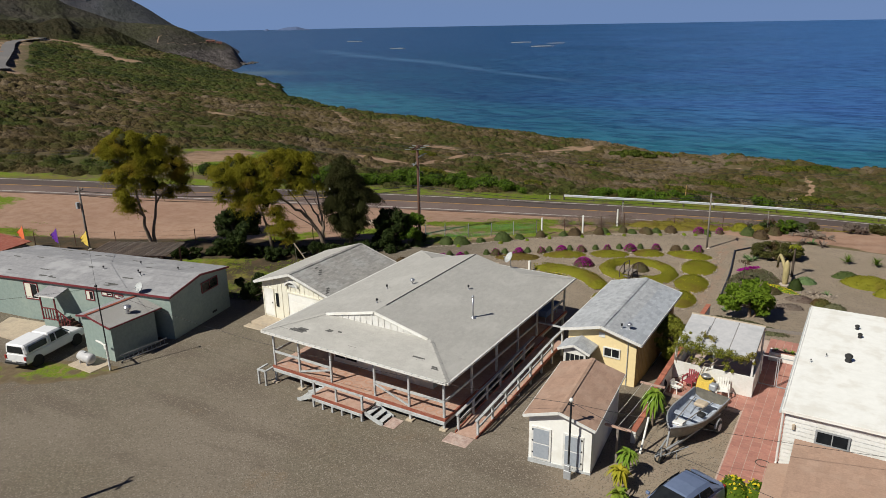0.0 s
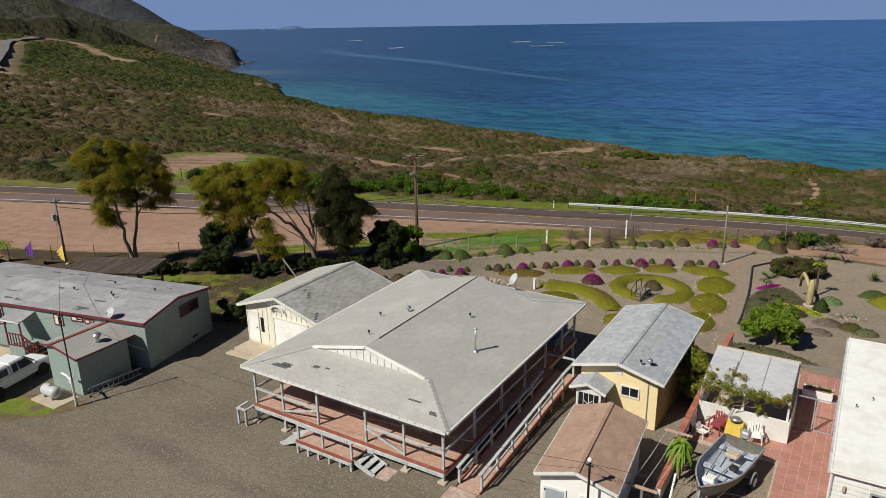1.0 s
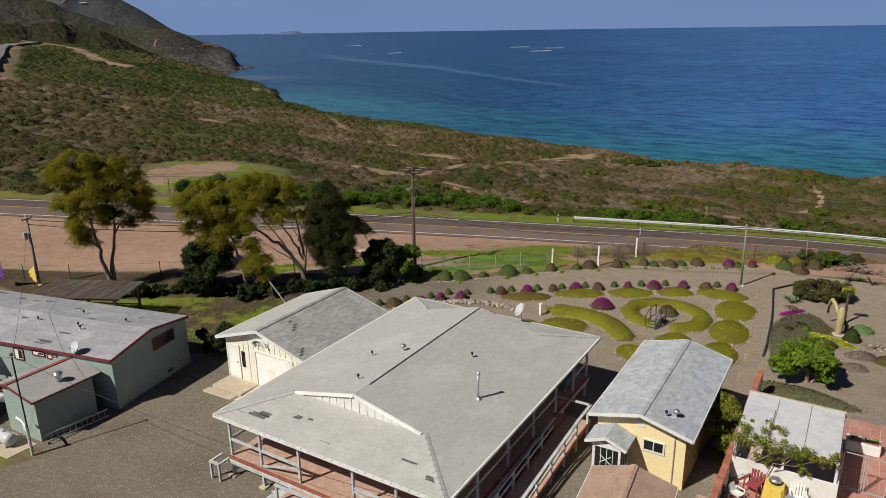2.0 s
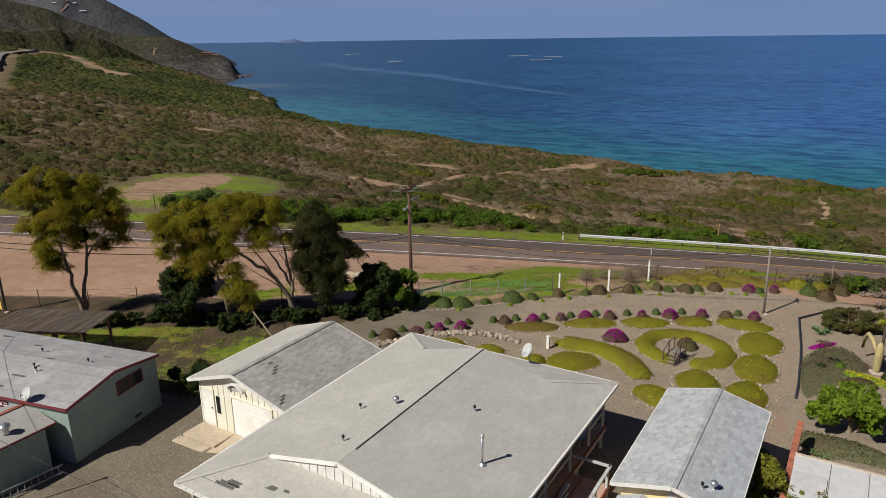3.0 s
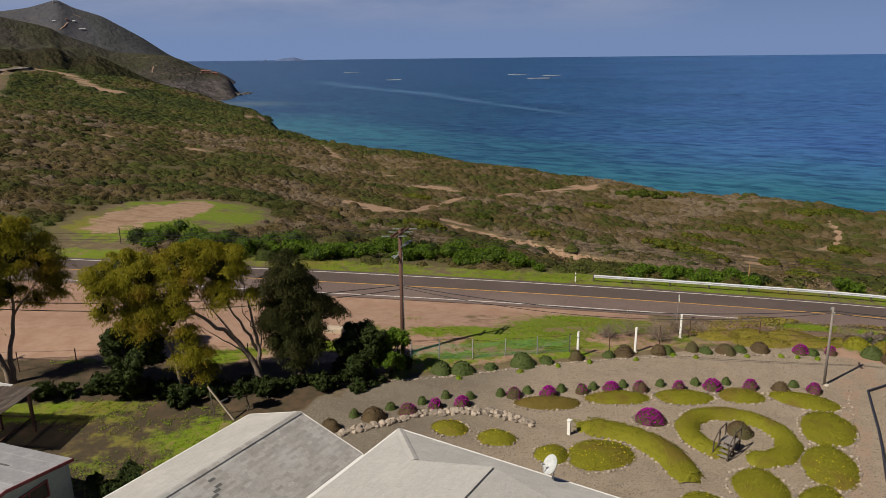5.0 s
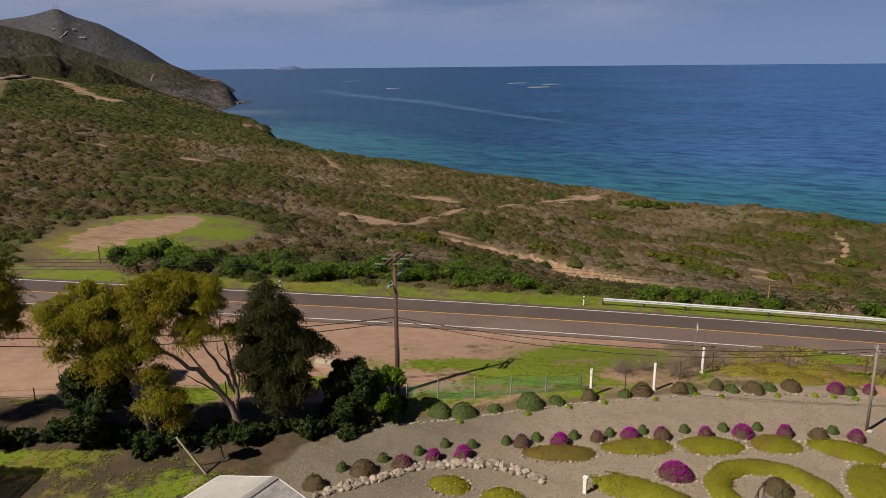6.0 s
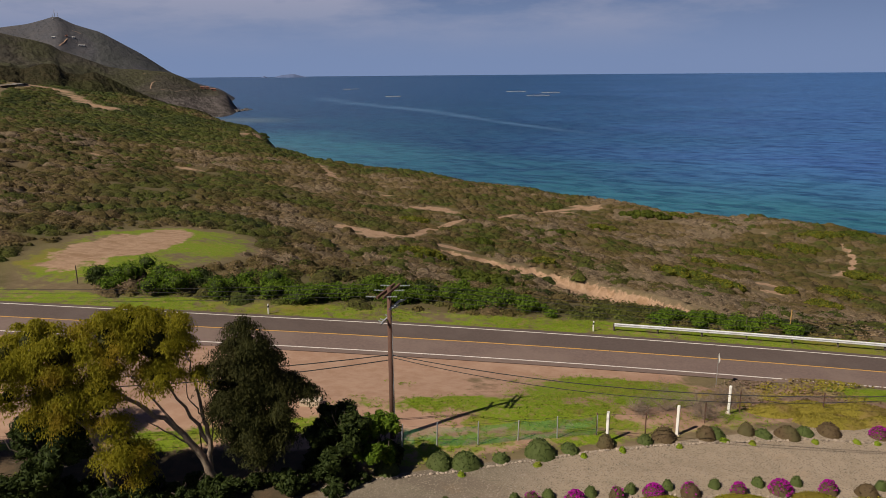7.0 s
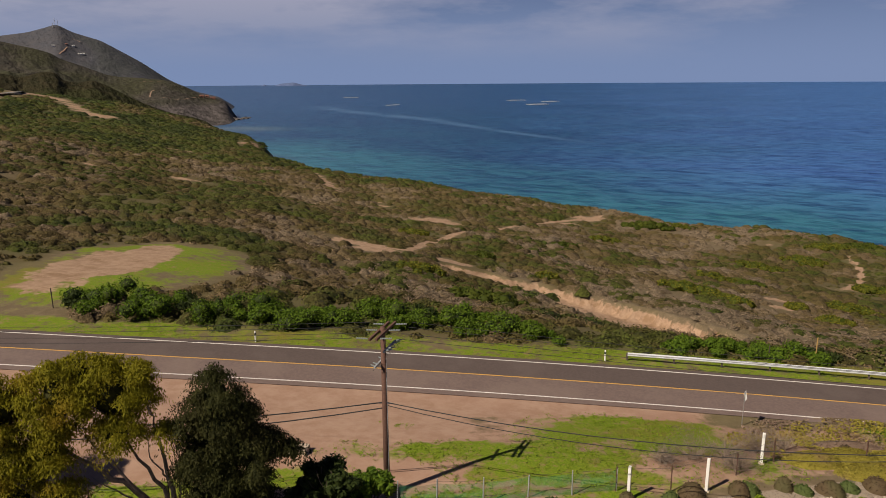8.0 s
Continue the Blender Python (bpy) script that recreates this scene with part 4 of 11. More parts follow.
ISLE = [(135.7, -16), (135.45, -2), (135.23, 6), (135.0, -8), (134.6, -10), (134.3, 2), (133.86, 10), (133.0, 16), (132.4, 2), (131.9, -6), (131.2, -16)]
# island rock tinted blue, haze of the horizon put into its colour
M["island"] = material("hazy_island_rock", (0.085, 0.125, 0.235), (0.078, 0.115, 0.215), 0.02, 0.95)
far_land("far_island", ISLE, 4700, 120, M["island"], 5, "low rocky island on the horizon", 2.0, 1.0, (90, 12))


# ---- road ----
def road_point(u, w, dz=0.0):
    v = w + float(road_bend(u))
    p = RC + RD * u + RN * v
    return (p.x, p.y, float(road_z(u)) + dz)


def ribbon(name, w0, w1, dz, mat, u0, u1, step, label, parent=None, thick=0.0):
    g = Geo()
    us = np.arange(u0, u1 + step / 2, step)
    for u in us:
        g.v += [road_point(u, w0, dz), road_point(u, w1, dz)]
    for i in range(len(us) - 1):
        a = 2 * i
        g.f.append((a, a + 2, a + 3, a + 1))
    ob = new(name, g.mesh(name, mat))
    if parent:
        ob.parent = parent
        return tagged(ob, label=label)
    return tagged(ob, label=label, category="road", kind="structure")


road = ribbon("road", 0.0, 3.75, 0.02, M["asphalt"], -180, 150, 1.5, "two-lane asphalt road with painted edge lines")
ribbon("near_lane", -3.9, 0.0, 0.02, M["asphalt_dusty"], -180, 150, 1.5, "dusty paler lane", road)
ribbon("edge_line", 3.05, 3.2, 0.026, M["line_white"], -180, 150, 1.5, "white painted edge line", road)
ribbon("edge_line", -3.2, -3.05, 0.026, M["line_white"], -180, 150, 1.5, "white painted edge line", road)
ribbon("centre_line", -0.075, 0.075, 0.026, M["line_yellow"], -180, 150, 1.5, "yellow painted centre line", road)

hg = Geo()
hn = 90
hk = np.linspace(0, len(HILL_ROAD) - 1, hn)
hx, hy = np.interp(hk, range(len(HILL_ROAD)), [p[0] for p in HILL_ROAD]), np.interp(hk, range(len(HILL_ROAD)), [p[1] for p in HILL_ROAD])
soften = np.ones(9) / 9
hx, hy = (np.convolve(np.pad(v, 4, "edge"), soften, "valid") for v in (hx, hy))
hz = np.convolve(np.pad(wild_z(hx, hy), 8, "edge"), np.ones(17) / 17, "valid")
for i in range(hn):
    a, b = max(0, i - 1), min(hn - 1, i + 1)
    d = Vector((hx[b] - hx[a], hy[b] - hy[a])).normalized()
    for s_ in (3.6, -3.6):
        hg.v.append((hx[i] - d.y * s_, hy[i] + d.x * s_, hz[i] + 1.0))
hp = range(hn)
hg.f = [(2 * i, 2 * i + 2, 2 * i + 3, 2 * i + 1) for i in range(len(hp) - 1)]
M["asphalt_far"] = material("sunlit_asphalt", (0.16, 0.15, 0.145), (0.13, 0.122, 0.118), 0.5, 0.9, stain=(0.2, 0.18, 0.16), stain_scale=0.05)
tagged(new("hill_road", hg.mesh("hill_road", M["asphalt_far"])), label="grey asphalt road climbing the far hillside", category="road", kind="structure")


# ---- building kit ----
ORIGIN = {}


def place(name, x, y, z, label, category, group="", kind=""):
    """A thing whose parts are given in world metres."""
    ob = thing(name, x, y, z, label, category, 0, group, kind)
    ORIGIN[ob] = (x, y, z)
    return ob


def wpart(name, geo, mat, parent, label="", smooth=False, kind=""):
    ox, oy, oz = ORIGIN[parent]
    geo.v = [(a - ox, b - oy, c - oz) for a, b, c in geo.v]
    ob = part(name, geo, mat, parent, label, smooth, kind)
    ORIGIN[ob] = (ox, oy, oz)
    return ob


def tab_verts(o, a, s, n, x0, x1, y0, y1, lift, lip):
    p = lambda x, y, h: o + a * x + s * y + n * h
    return [p(x0, y0, lift), p(x1, y0, lift), p(x1, y1, lift), p(x0, y1, lift), p(x0, y0, lift + lip), p(x1, y0, lift + lip), p(x1, y1, lift + 0.003), p(x0, y1, lift + 0.003)]


TAB_FACES = [(4, 5, 6, 7), (0, 1, 5, 4), (1, 2, 6, 5), (3, 0, 4, 7)]
rng = random.Random(7)


def shingles(parent, eave_a, eave_b, ridge_a, ridge_b, mat, loose_mat=None, loose=0, course=0.15, tab=0.32, lift=0.004, lip=0.005, skip=None):
    """Courses of shingle tabs over the four-cornered slope from its eave to its ridge."""
    ea, eb, ra, rb = (Vector(p) for p in (eave_a, eave_b, ridge_a, ridge_b))
    a = (eb - ea).normalized()
    n = a.cross(ra - ea).normalized()
    if n.z < 0:
        n = -n
    s = n.cross(a).normalized()
    if s.z < 0:
        s = -s
    height = (ra - ea).dot(s)
    wide = (eb - ea).length
    ax, bx = (ra - ea).dot(a), (rb - ea).dot(a)
    g, made = Geo(), 0
    shared = None
    rows = int(height / course)
    for r in range(rows):
        y0, y1 = r * height / rows, (r + 1) * height / rows + 0.01
        k = (r + 0.5) / rows
        lo, hi = ax * k, wide + (bx - wide) * k
        x = lo - rng.random() * tab
        while x < hi:
            w = tab * rng.uniform(0.8, 1.25)
            x0, x1 = max(x, lo), min(x + w - 0.008, hi)
            x += w
            if x1 - x0 < 0.03:
                continue
            whole = x1 - x0 > tab * 0.75
            if skip and skip(ea + a * (x0 + x1) / 2 + s * y0):
                continue
            if made < loose and whole:
                if shared is None:
                    q = Geo().add(tab_verts(Vector(), Vector((1, 0, 0)), Vector((0, 1, 0)), Vector((0, 0, 1)), -tab / 2, tab / 2, 0, height / rows + 0.01, 0, lip), TAB_FACES)
                    shared = q.mesh("shingle", loose_mat)
                ob = new("shingle", shared)
                ob.parent = parent
                m = Matrix((a, s, n)).transposed().to_4x4()
                m.translation = ea + a * (x0 + x1) / 2 + s * y0 + n * (lift + rng.uniform(0, 0.004)) - Vector(ORIGIN[parent])
                ob.matrix_basis = m @ Matrix.Diagonal(((x1 - x0) / tab, 1, 1, 1))
                made += 1
            else:
                g.add(tab_verts(ea, a, s, n, x0, x1, y0, y1, lift + rng.uniform(0, 0.005), lip), TAB_FACES)
    if g.f:
        wpart("shingles", g, mat, parent, "rows of lapped shingle tabs", kind="stuff")


def ridge_caps(parent, p, q, mat, w=0.16):
    g = Geo()
    p, q = Vector(p), Vector(q)
    n = max(2, int((q - p).length / 0.3))
    side = (q - p).cross(Vector((0, 0, 1))).normalized() * w
    for i in range(n):
        a, b = p.lerp(q, i / n), p.lerp(q, (i + 0.96) / n)
        up, dn = Vector((0, 0, 0.035)), Vector((0, 0, -0.012))
        g.add([a - side + dn, a + up, a + side + dn, b - side + dn, b + up * 0.8, b + side + dn], [(0, 1, 4, 3), (1, 2, 5, 4), (0, 2, 1)])
    wpart("ridge_cap", g, mat, parent, "overlapping ridge shingles", kind="stuff")


def window_unit(parent, x0, z0, x1, z1, y, out=-1, frame_mat=None, panes=2, axis="x", bars=0):
    """A window in a wall across y (axis x) or across x (axis y): frame, panes, sill."""
    fm = frame_mat or M["white"]
    d = 0.05 * out

    def bx(g, a, za, b, zb, n0, n1):
        n0, n1 = min(n0, n1), max(n0, n1)
        if axis == "x":
            return g.box(a, n0, za, b, n1, zb)
        return g.box(n0, a, za, n1, b, zb)

    g = Geo()
    f = 0.07
    bx(g, x0, z0, x0 + f, z1, y, y + d)
    bx(g, x1 - f, z0, x1, z1, y, y + d)
    bx(g, x0 + f, z1 - f, x1 - f, z1, y, y + d)
    bx(g, x0 + f, z0, x1 - f, z0 + f, y, y + d)
    win = wpart("window", g, fm, parent, "framed sliding window")
    step = (x1 - x0 - 2 * f) / panes
    for i in range(panes):
        q = Geo()
        bx(q, x0 + f + i * step + 0.012, z0 + f + 0.004, x0 + f + (i + 1) * step - 0.012, z1 - f - 0.004, y + d * 0.1, y + d * 0.45)
        wpart("pane", q, M["window"], win, "dark glass pane")
    for i in range(1, panes):
        q = Geo()
        bx(q, x0 + f + i * step - 0.02, z0 + f, x0 + f + i * step + 0.02, z1 - f, y + d * 0.2, y + d * 0.9)
        wpart("mullion", q, fm, win)
    return win


def battens(parent, x0, x1, y, z0, top, mat, step=0.4, out=-0.03, skip=()):
    """Upright battens on a wall across y; top gives their height by x."""
    x = x0 + step / 2
    while x < x1:
        if not any(a < x < b and top(x) <= h for a, b, h in skip):
            low = z0
            for a, b, h in skip:
                if a < x < b:
                    low = max(low, h)
            wpart("batten", Geo().box(x - 0.022, min(y, y + out), low, x + 0.022, max(y, y + out), top(x)), mat, parent)
        x += step


def vent_pipe(x, y, z, kind, k=0.75):
    t = place("roof_vent", x, y, z, "small roof vent pipe with a dark cap", "vent")
    wpart("pipe", Geo().lathe([(0.05 * k, z - 0.06), (0.05 * k, z + 0.28 * k)], x, y, 10), M["grey_metal"], t)
    if kind == "turbine":
        wpart("cap", Geo().lathe([(0.10 * k, z + 0.22 * k), (0.19 * k, z + 0.30 * k), (0.19 * k, z + 0.42 * k), (0.10 * k, z + 0.5 * k)], x, y, 12), M["steel"], t, smooth=True)
    elif kind == "black":
        wpart("cap", Geo().lathe([(0.16 * k, z), (0.16 * k, z + 0.08 * k), (0.11 * k, z + 0.10 * k), (0.19 * k, z + 0.26 * k), (0.19 * k, z + 0.34 * k), (0.08 * k, z + 0.42 * k)], x, y, 12), M["black"], t, smooth=True)
    else:
        wpart("cap", Geo().lathe([(0.075 * k, z + 0.22 * k), (0.085 * k, z + 0.36 * k)], x, y, 10), M["dark_metal"], t)
    wpart("flashing", Geo().lathe([(0.16 * k, z - 0.03), (0.06 * k, z + 0.05 * k)], x, y, 10), M["grey_metal"], t)
    return t


def dish(x, y, z, az, r, label, mast=0.5):
    t = place("satellite_dish", x, y, z, label, "satellite dish")
    wpart("mast", Geo().tube([(x, y, z - 0.1), (x, y, z + mast)], 0.025, 8), M["grey_metal"], t)
    d = Vector((math.cos(radians(az)) * 0.82, math.sin(radians(az)) * 0.82, 0.57))
    c = Vector((x, y, z + mast)) + d * 0.12
    s = d.cross(Vector((0, 0, 1))).normalized()
    u = s.cross(d)
    g, n = Geo(), 20
    rings = 5
    for layer in (0, 0.02):
        b = len(g.v)
        g.v.append(tuple(c - d * layer))
        for i in range(1, rings + 1):
            q = i / rings
            for k in range(n):
                w = 2 * math.pi * k / n
                g.v.append(tuple(c + (s * math.cos(w) + u * math.sin(w) * 0.92) * r * q + d * (0.22 * r * q * q - layer)))
        for k in range(n):
            g.f.append((b, b + 1 + k, b + 1 + (k + 1) % n))
            for i in range(rings - 1):
                a0, a1 = b + 1 + i * n + k, b + 1 + i * n + (k + 1) % n
                g.f.append((a0, a0 + n, a1 + n, a1))
    wpart("reflector", g, M["grey_wood"], t, "pale grey dish reflector", smooth=True)
    tip = c + d * r * 0.95
    wpart("feed_arm", Geo().tube([c - u * r * 0.85 + d * 0.1, tip - u * 0.12], 0.014, 6), M["grey_metal"], t)
    wpart("feed_horn", Geo().tube([tip - u * 0.12, tip - d * 0.14 - u * 0.10], [0.045, 0.03], 8), M["grey_metal"], t)
    return t


# ---- the main house with its porch ----
HX0, HX1, HY0, HY1, HE, HR, HRX = -27.8, -15.6, 25.2, 41.6, 3.95, 5.42, -21.7
SL = (HR - HE) / (HX1 - HRX)
GY0, GY1 = 27.75, 39.05               # the two gablets
GZ_ = HE + SL * (GY0 - HY0)
DECK = 1.72
house = place("house", -21.7, 33.4, 0.6, "single-storey house with warm grey shingle roof and wraparound porch", "house")
wall = wpart("wall", Geo().box(-24.8, 27.7, 0.9, -18.0, 41.0, 3.95).box(-27.3, 30.6, 0.9, -24.801, 41.0, 3.95).box(-27.2, 30.7, 0.4, -18.1, 40.9, 0.899), M["cream"], house, "cream board-and-batten wall")
for i in range(1, 17):
    wpart("batten", Geo().box(-24.8 + i * 0.4, 27.67, 1.74, -24.76 + i * 0.4, 27.699, 3.9), M["cream"], wall)
for i in range(1, 31):
    wpart("batten", Geo().box(-17.999, 27.95 + i * 0.4, 1.74, -17.97, 27.99 + i * 0.4, 3.9), M["cream"], wall)
window_unit(house, -24.75, 1.95, -23.0, 3.1, 27.69, frame_mat=M["white"], panes=2)
window_unit(house, -20.3, 2.35, -18.9, 3.35, 27.69, frame_mat=M["white"], panes=2)
wpart("door", Geo().box(-22.3, 27.64, 1.74, -21.4, 27.698, 3.75, 0.01), M["white"], house, "white front door")
window_unit(house, 30.5, 2.4, 32.0, 3.4, -17.99, out=1, panes=2, axis="y")
window_unit(house, 34.4, 2.4, 35.9, 3.4, -17.99, out=1, panes=2, axis="y")
wpart("door", Geo().box(-17.995, 32.8, 1.74, -17.94, 33.7, 3.75, 0.01), M["white"], house, "white side door")

roof = wpart("roof", Geo()
             .slab([(HX1, HY0, HE), (HX1, HY1, HE), (HX1 - (HY1 - GY1), GY1, GZ_), (HRX, GY1, HR), (HRX, GY0, HR), (HX1 - (GY0 - HY0), GY0, GZ_)], 0.14)
             .slab([(HX0, HY1, HE), (HX0, HY0, HE), (HX0 + (GY0 - HY0), GY0, GZ_), (HRX, GY0, HR), (HRX, GY1, HR), (HX0 + (HY1 - GY1), GY1, GZ_)], 0.14)
             .slab([(HX0, HY0, HE), (HX1, HY0, HE), (HX1 - (GY0 - HY0), GY0, GZ_), (HX0 + (GY0 - HY0), GY0, GZ_)], 0.14)
             .slab([(HX1, HY1, HE), (HX0, HY1, HE), (HX0 + (HY1 - GY1), GY1, GZ_), (HX1 - (HY1 - GY1), GY1, GZ_)], 0.14), M["shingle_warm"], house, "low-pitched warm grey shingle roof with two gablets")
M["shingle_warm_piece"] = material("weathered_warm_grey_shingle_piece", (0.435, 0.420, 0.388), (0.365, 0.352, 0.326), 14, 0.92, stain=(0.49, 0.475, 0.44), stain_scale=0.55, stain_amount=0.5, vary=0.045, bump=0.3)
PATCH = [(-25.7, 25.9, 0.55, 0.16), (-25.5, 26.1, 0.35, 0.12), (-23.9, 26.5, 0.22, 0.13), (-23.3, 26.6, 0.25, 0.08), (-21.8, 25.75, 0.3, 0.09), (-17.9, 26.25, 0.42, 0.12), (-16.7, 25.85, 0.25, 0.18), (-26.7, 25.75, 0.35, 0.09), (-23.75, 25.75, 0.22, 0.07)]


def is_patch(p):
    return any(abs(p.x - a) < w and abs(p.y - b) < h for a, b, w, h in PATCH)


ins = GY0 - HY0
shingles(roof, (HX0, HY0, HE), (HX1, HY0, HE), (HX0 + ins, GY0, GZ_), (HX1 - ins, GY0, GZ_), M["shingle_warm"], M["shingle_warm_piece"], 290, skip=is_patch)
# the long slopes: a skirt below the gablets' feet and the part up to the ridge
shingles(roof, (HX1, HY0, HE), (HX1, HY1, HE), (HX1 - ins, GY0, GZ_), (HX1 - ins, GY1, GZ_), M["shingle_warm"])
shingles(roof, (HX1 - ins, GY0, GZ_), (HX1 - ins, GY1, GZ_), (HRX, GY0, HR), (HRX, GY1, HR), M["shingle_warm"])
shingles(roof, (HX0, HY1, HE), (HX0, HY0, HE), (HX0 + ins, GY1, GZ_), (HX0 + ins, GY0, GZ_), M["shingle_warm"])
shingles(roof, (HX0 + ins, GY1, GZ_), (HX0 + ins, GY0, GZ_), (HRX, GY1, HR), (HRX, GY0, HR), M["shingle_warm"])
shingles(roof, (HX1, HY1, HE), (HX0, HY1, HE), (HX1 - ins, GY1, GZ_), (HX0 + ins, GY1, GZ_), M["shingle_warm"])
pg = Geo()
for a, b, w, h in PATCH:
    z = HE + SL * (b - HY0) + 0.006
    for k in range(3):
        ox = rng.uniform(-0.1, 0.1)
        yk = b - h + k * 2 * h / 3
        zk = HE + SL * (yk - HY0) + 0.006
        pg.slab([(a - w + ox, yk, zk), (a + w * 0.8 + ox, yk, zk), (a + w * 0.8 + ox, yk + h * 0.62, zk + SL * h * 0.62), (a - w + ox, yk + h * 0.62, zk + SL * h * 0.62)], 0.004)
wpart("bare_patches", pg, M["shingle_dark"], roof, "dark felt where tabs have torn off", kind="stuff")
ridge_caps(roof, (HX0, HY0, HE + 0.02), (HX0 + ins, GY0, GZ_ + 0.02), M["shingle_warm"])
ridge_caps(roof, (HX1, HY0, HE + 0.02), (HX1 - ins, GY0, GZ_ + 0.02), M["shingle_warm"])
ridge_caps(roof, (HX0, HY1, HE + 0.02), (HX0 + ins, GY1, GZ_ + 0.02), M["shingle_warm"])
ridge_caps(roof, (HX1, HY1, HE + 0.02), (HX1 - ins, GY1, GZ_ + 0.02), M["shingle_warm"])
wpart("ridge_gap", Geo().beam((HRX + 0.05, GY0 + 1.0, HR + 0.025), (HRX + 0.05, GY1 - 0.1, HR + 0.025), 0.035, 0.03), M["shingle_dark"], roof, "dark open ridge vent strip")
gable = wpart("gable", Geo().add([(HX0 + ins, GY0 - 0.002, GZ_ + 0.01), (HX1 - ins, GY0 - 0.002, GZ_ + 0.01), (HRX, GY0 - 0.002, HR - 0.05), (HX0 + ins, GY0 + 0.05, GZ_ + 0.01), (HX1 - ins, GY0 + 0.05, GZ_ + 0.01), (HRX, GY0 + 0.05, HR - 0.05)], [(0, 1, 2), (5, 4, 3), (0, 2, 5, 3), (1, 4, 5, 2), (0, 3, 4, 1)]), M["white"], house, "white boarded gablet")
for i in range(1, 17):
    gx = HX0 + ins + i * (HX1 - HX0 - 2 * ins) / 17
    top = HR - 0.12 - SL * abs(gx - HRX)
    if top > GZ_ + 0.05:
        wpart("batten", Geo().box(gx - 0.02, GY0 - 0.03, GZ_ + 0.02, gx + 0.02, GY0 - 0.003, top), M["white"], gable)
for sgn in (-1, 1):
    ex = HRX + sgn * (HX1 - ins - HRX - 0.1)
    wpart("barge_board", Geo().beam((HRX - sgn * 0.02, GY0 - 0.06, HR - 0.045), (ex, GY0 - 0.06, GZ_ + 0.005), 0.09, 0.13), M["roof_white"], gable)
for a, b in (((HX0, HY0), (HX1, HY0)), ((HX1, HY0), (HX1, HY1)), ((HX1, HY1), (HX0, HY1)), ((HX0, HY1), (HX0, HY0))):
    d = Vector((b[0] - a[0], b[1] - a[1], 0)).normalized()
    o = Vector((d.y, -d.x, 0)) * 0.05
    wpart("gutter", Geo().beam((a[0] + o.x, a[1] + o.y, HE - 0.055), (b[0] + o.x, b[1] + o.y, HE - 0.055), 0.10, 0.11), M["white"], house, "white painted eaves gutter")
for i in range(40):
    y = HY0 + 0.25 + i * 0.41
    wpart("rafter_tail", Geo().box(HX1 - 0.5, y - 0.03, HE - 0.24, HX1 - 0.02, y + 0.03, HE - 0.10), M["white"], house)
for i in range(29):
    x = HX0 + 0.3 + i * 0.415
    wpart("gutter_strap", Geo().box(x - 0.02, HY0 - 0.11, HE - 0.02, x + 0.02, HY0 + 0.06, HE + 0.012), M["grey_wood"], house)

# porch floor: three decks of broad painted boards, rim beams and stub posts
porch = wpart("porch_floor", Geo().box(-27.5, 25.55, DECK - 0.10, -15.95, 27.7, DECK).box(-27.5, 27.7, DECK - 0.10, -24.8, 30.6, DECK).box(-18.0, 27.701, DECK - 0.10, -15.95, 41.2, DECK).box(-23.5, 24.35, 1.40, -20.1, 25.54, 1.5), M["deck"], house, "terracotta-coloured stencilled porch floor")
M["stencil"] = material("paler_stencil_paint", (0.50, 0.29, 0.20), (0.42, 0.22, 0.15), 6, 0.65)
for i in range(17):
    for j in range(3):
        cx, cy = -27.0 + i * 0.66 + 0.3 * (j % 2), 25.95 + j * 0.72
        g = Geo()
        n = 12
        for k in range(n):
            w0, w1 = 2 * math.pi * k / n, 2 * math.pi * (k + 1) / n
            g.add([(cx + r * math.cos(w) * 1.05, cy + r * math.sin(w), DECK + 0.004) for w in (w0, w1) for r in (0.19, 0.27)], [(0, 2, 3, 1)])
        wpart("stencil_ring", g, M["stencil"], porch)
wpart("edge_board", Geo().box(-27.5, 25.46, DECK - 0.13, -15.87, 25.548, DECK + 0.005), M["deck_edge"], house, "red-brown deck edge board")
wpart("edge_board", Geo().box(-15.948, 25.55, DECK - 0.13, -15.87, 41.2, DECK + 0.005), M["deck_edge"], house, "red-brown deck edge board")
wpart("edge_board", Geo().box(-23.5, 24.27, 1.38, -20.1, 24.348, 1.505), M["deck_edge"], house, "red-brown deck edge board")
wpart("rim_beam", Geo().box(-27.5, 25.42, DECK - 0.33, -15.9, 25.50, DECK - 0.135, 0.01), M["grey_wood"], house)
wpart("rim_beam", Geo().box(-15.98, 25.5, DECK - 0.33, -15.90, 41.2, DECK - 0.135, 0.01), M["grey_wood"], house)
wpart("rim_beam", Geo().box(-23.5, 24.25, 1.2, -20.1, 24.33, 1.375, 0.01), M["grey_wood"], house)
for x in (-27.35, -25.4, -23.7, -20.0, -18.0, -16.0):
    wpart("stub_post", Geo().box(x - 0.06, 25.5, gz(x, 25.5) - 0.05, x + 0.06, 25.62, DECK - 0.33), M["grey_wood"], house)
    wpart("footing", Geo().box(x - 0.2, 25.35, gz(x, 25.5) - 0.1, x + 0.2, 25.72, gz(x, 25.5) + 0.09, 0.02), M["concrete"], house)
for i in range(6):
    x = -23.42 + i * 0.65
    wpart("stub_post", Geo().box(x - 0.05, 24.26, gz(x, 24.3) - 0.05, x + 0.05, 24.36, 1.38), M["grey_wood"], house)
for y in (28.5, 31.5, 34.5, 37.5, 40.8):
    wpart("stub_post", Geo().box(-16.06, y - 0.06, gz(-16, y) - 0.05, -15.94, y + 0.06, DECK - 0.33), M["grey_wood"], house)

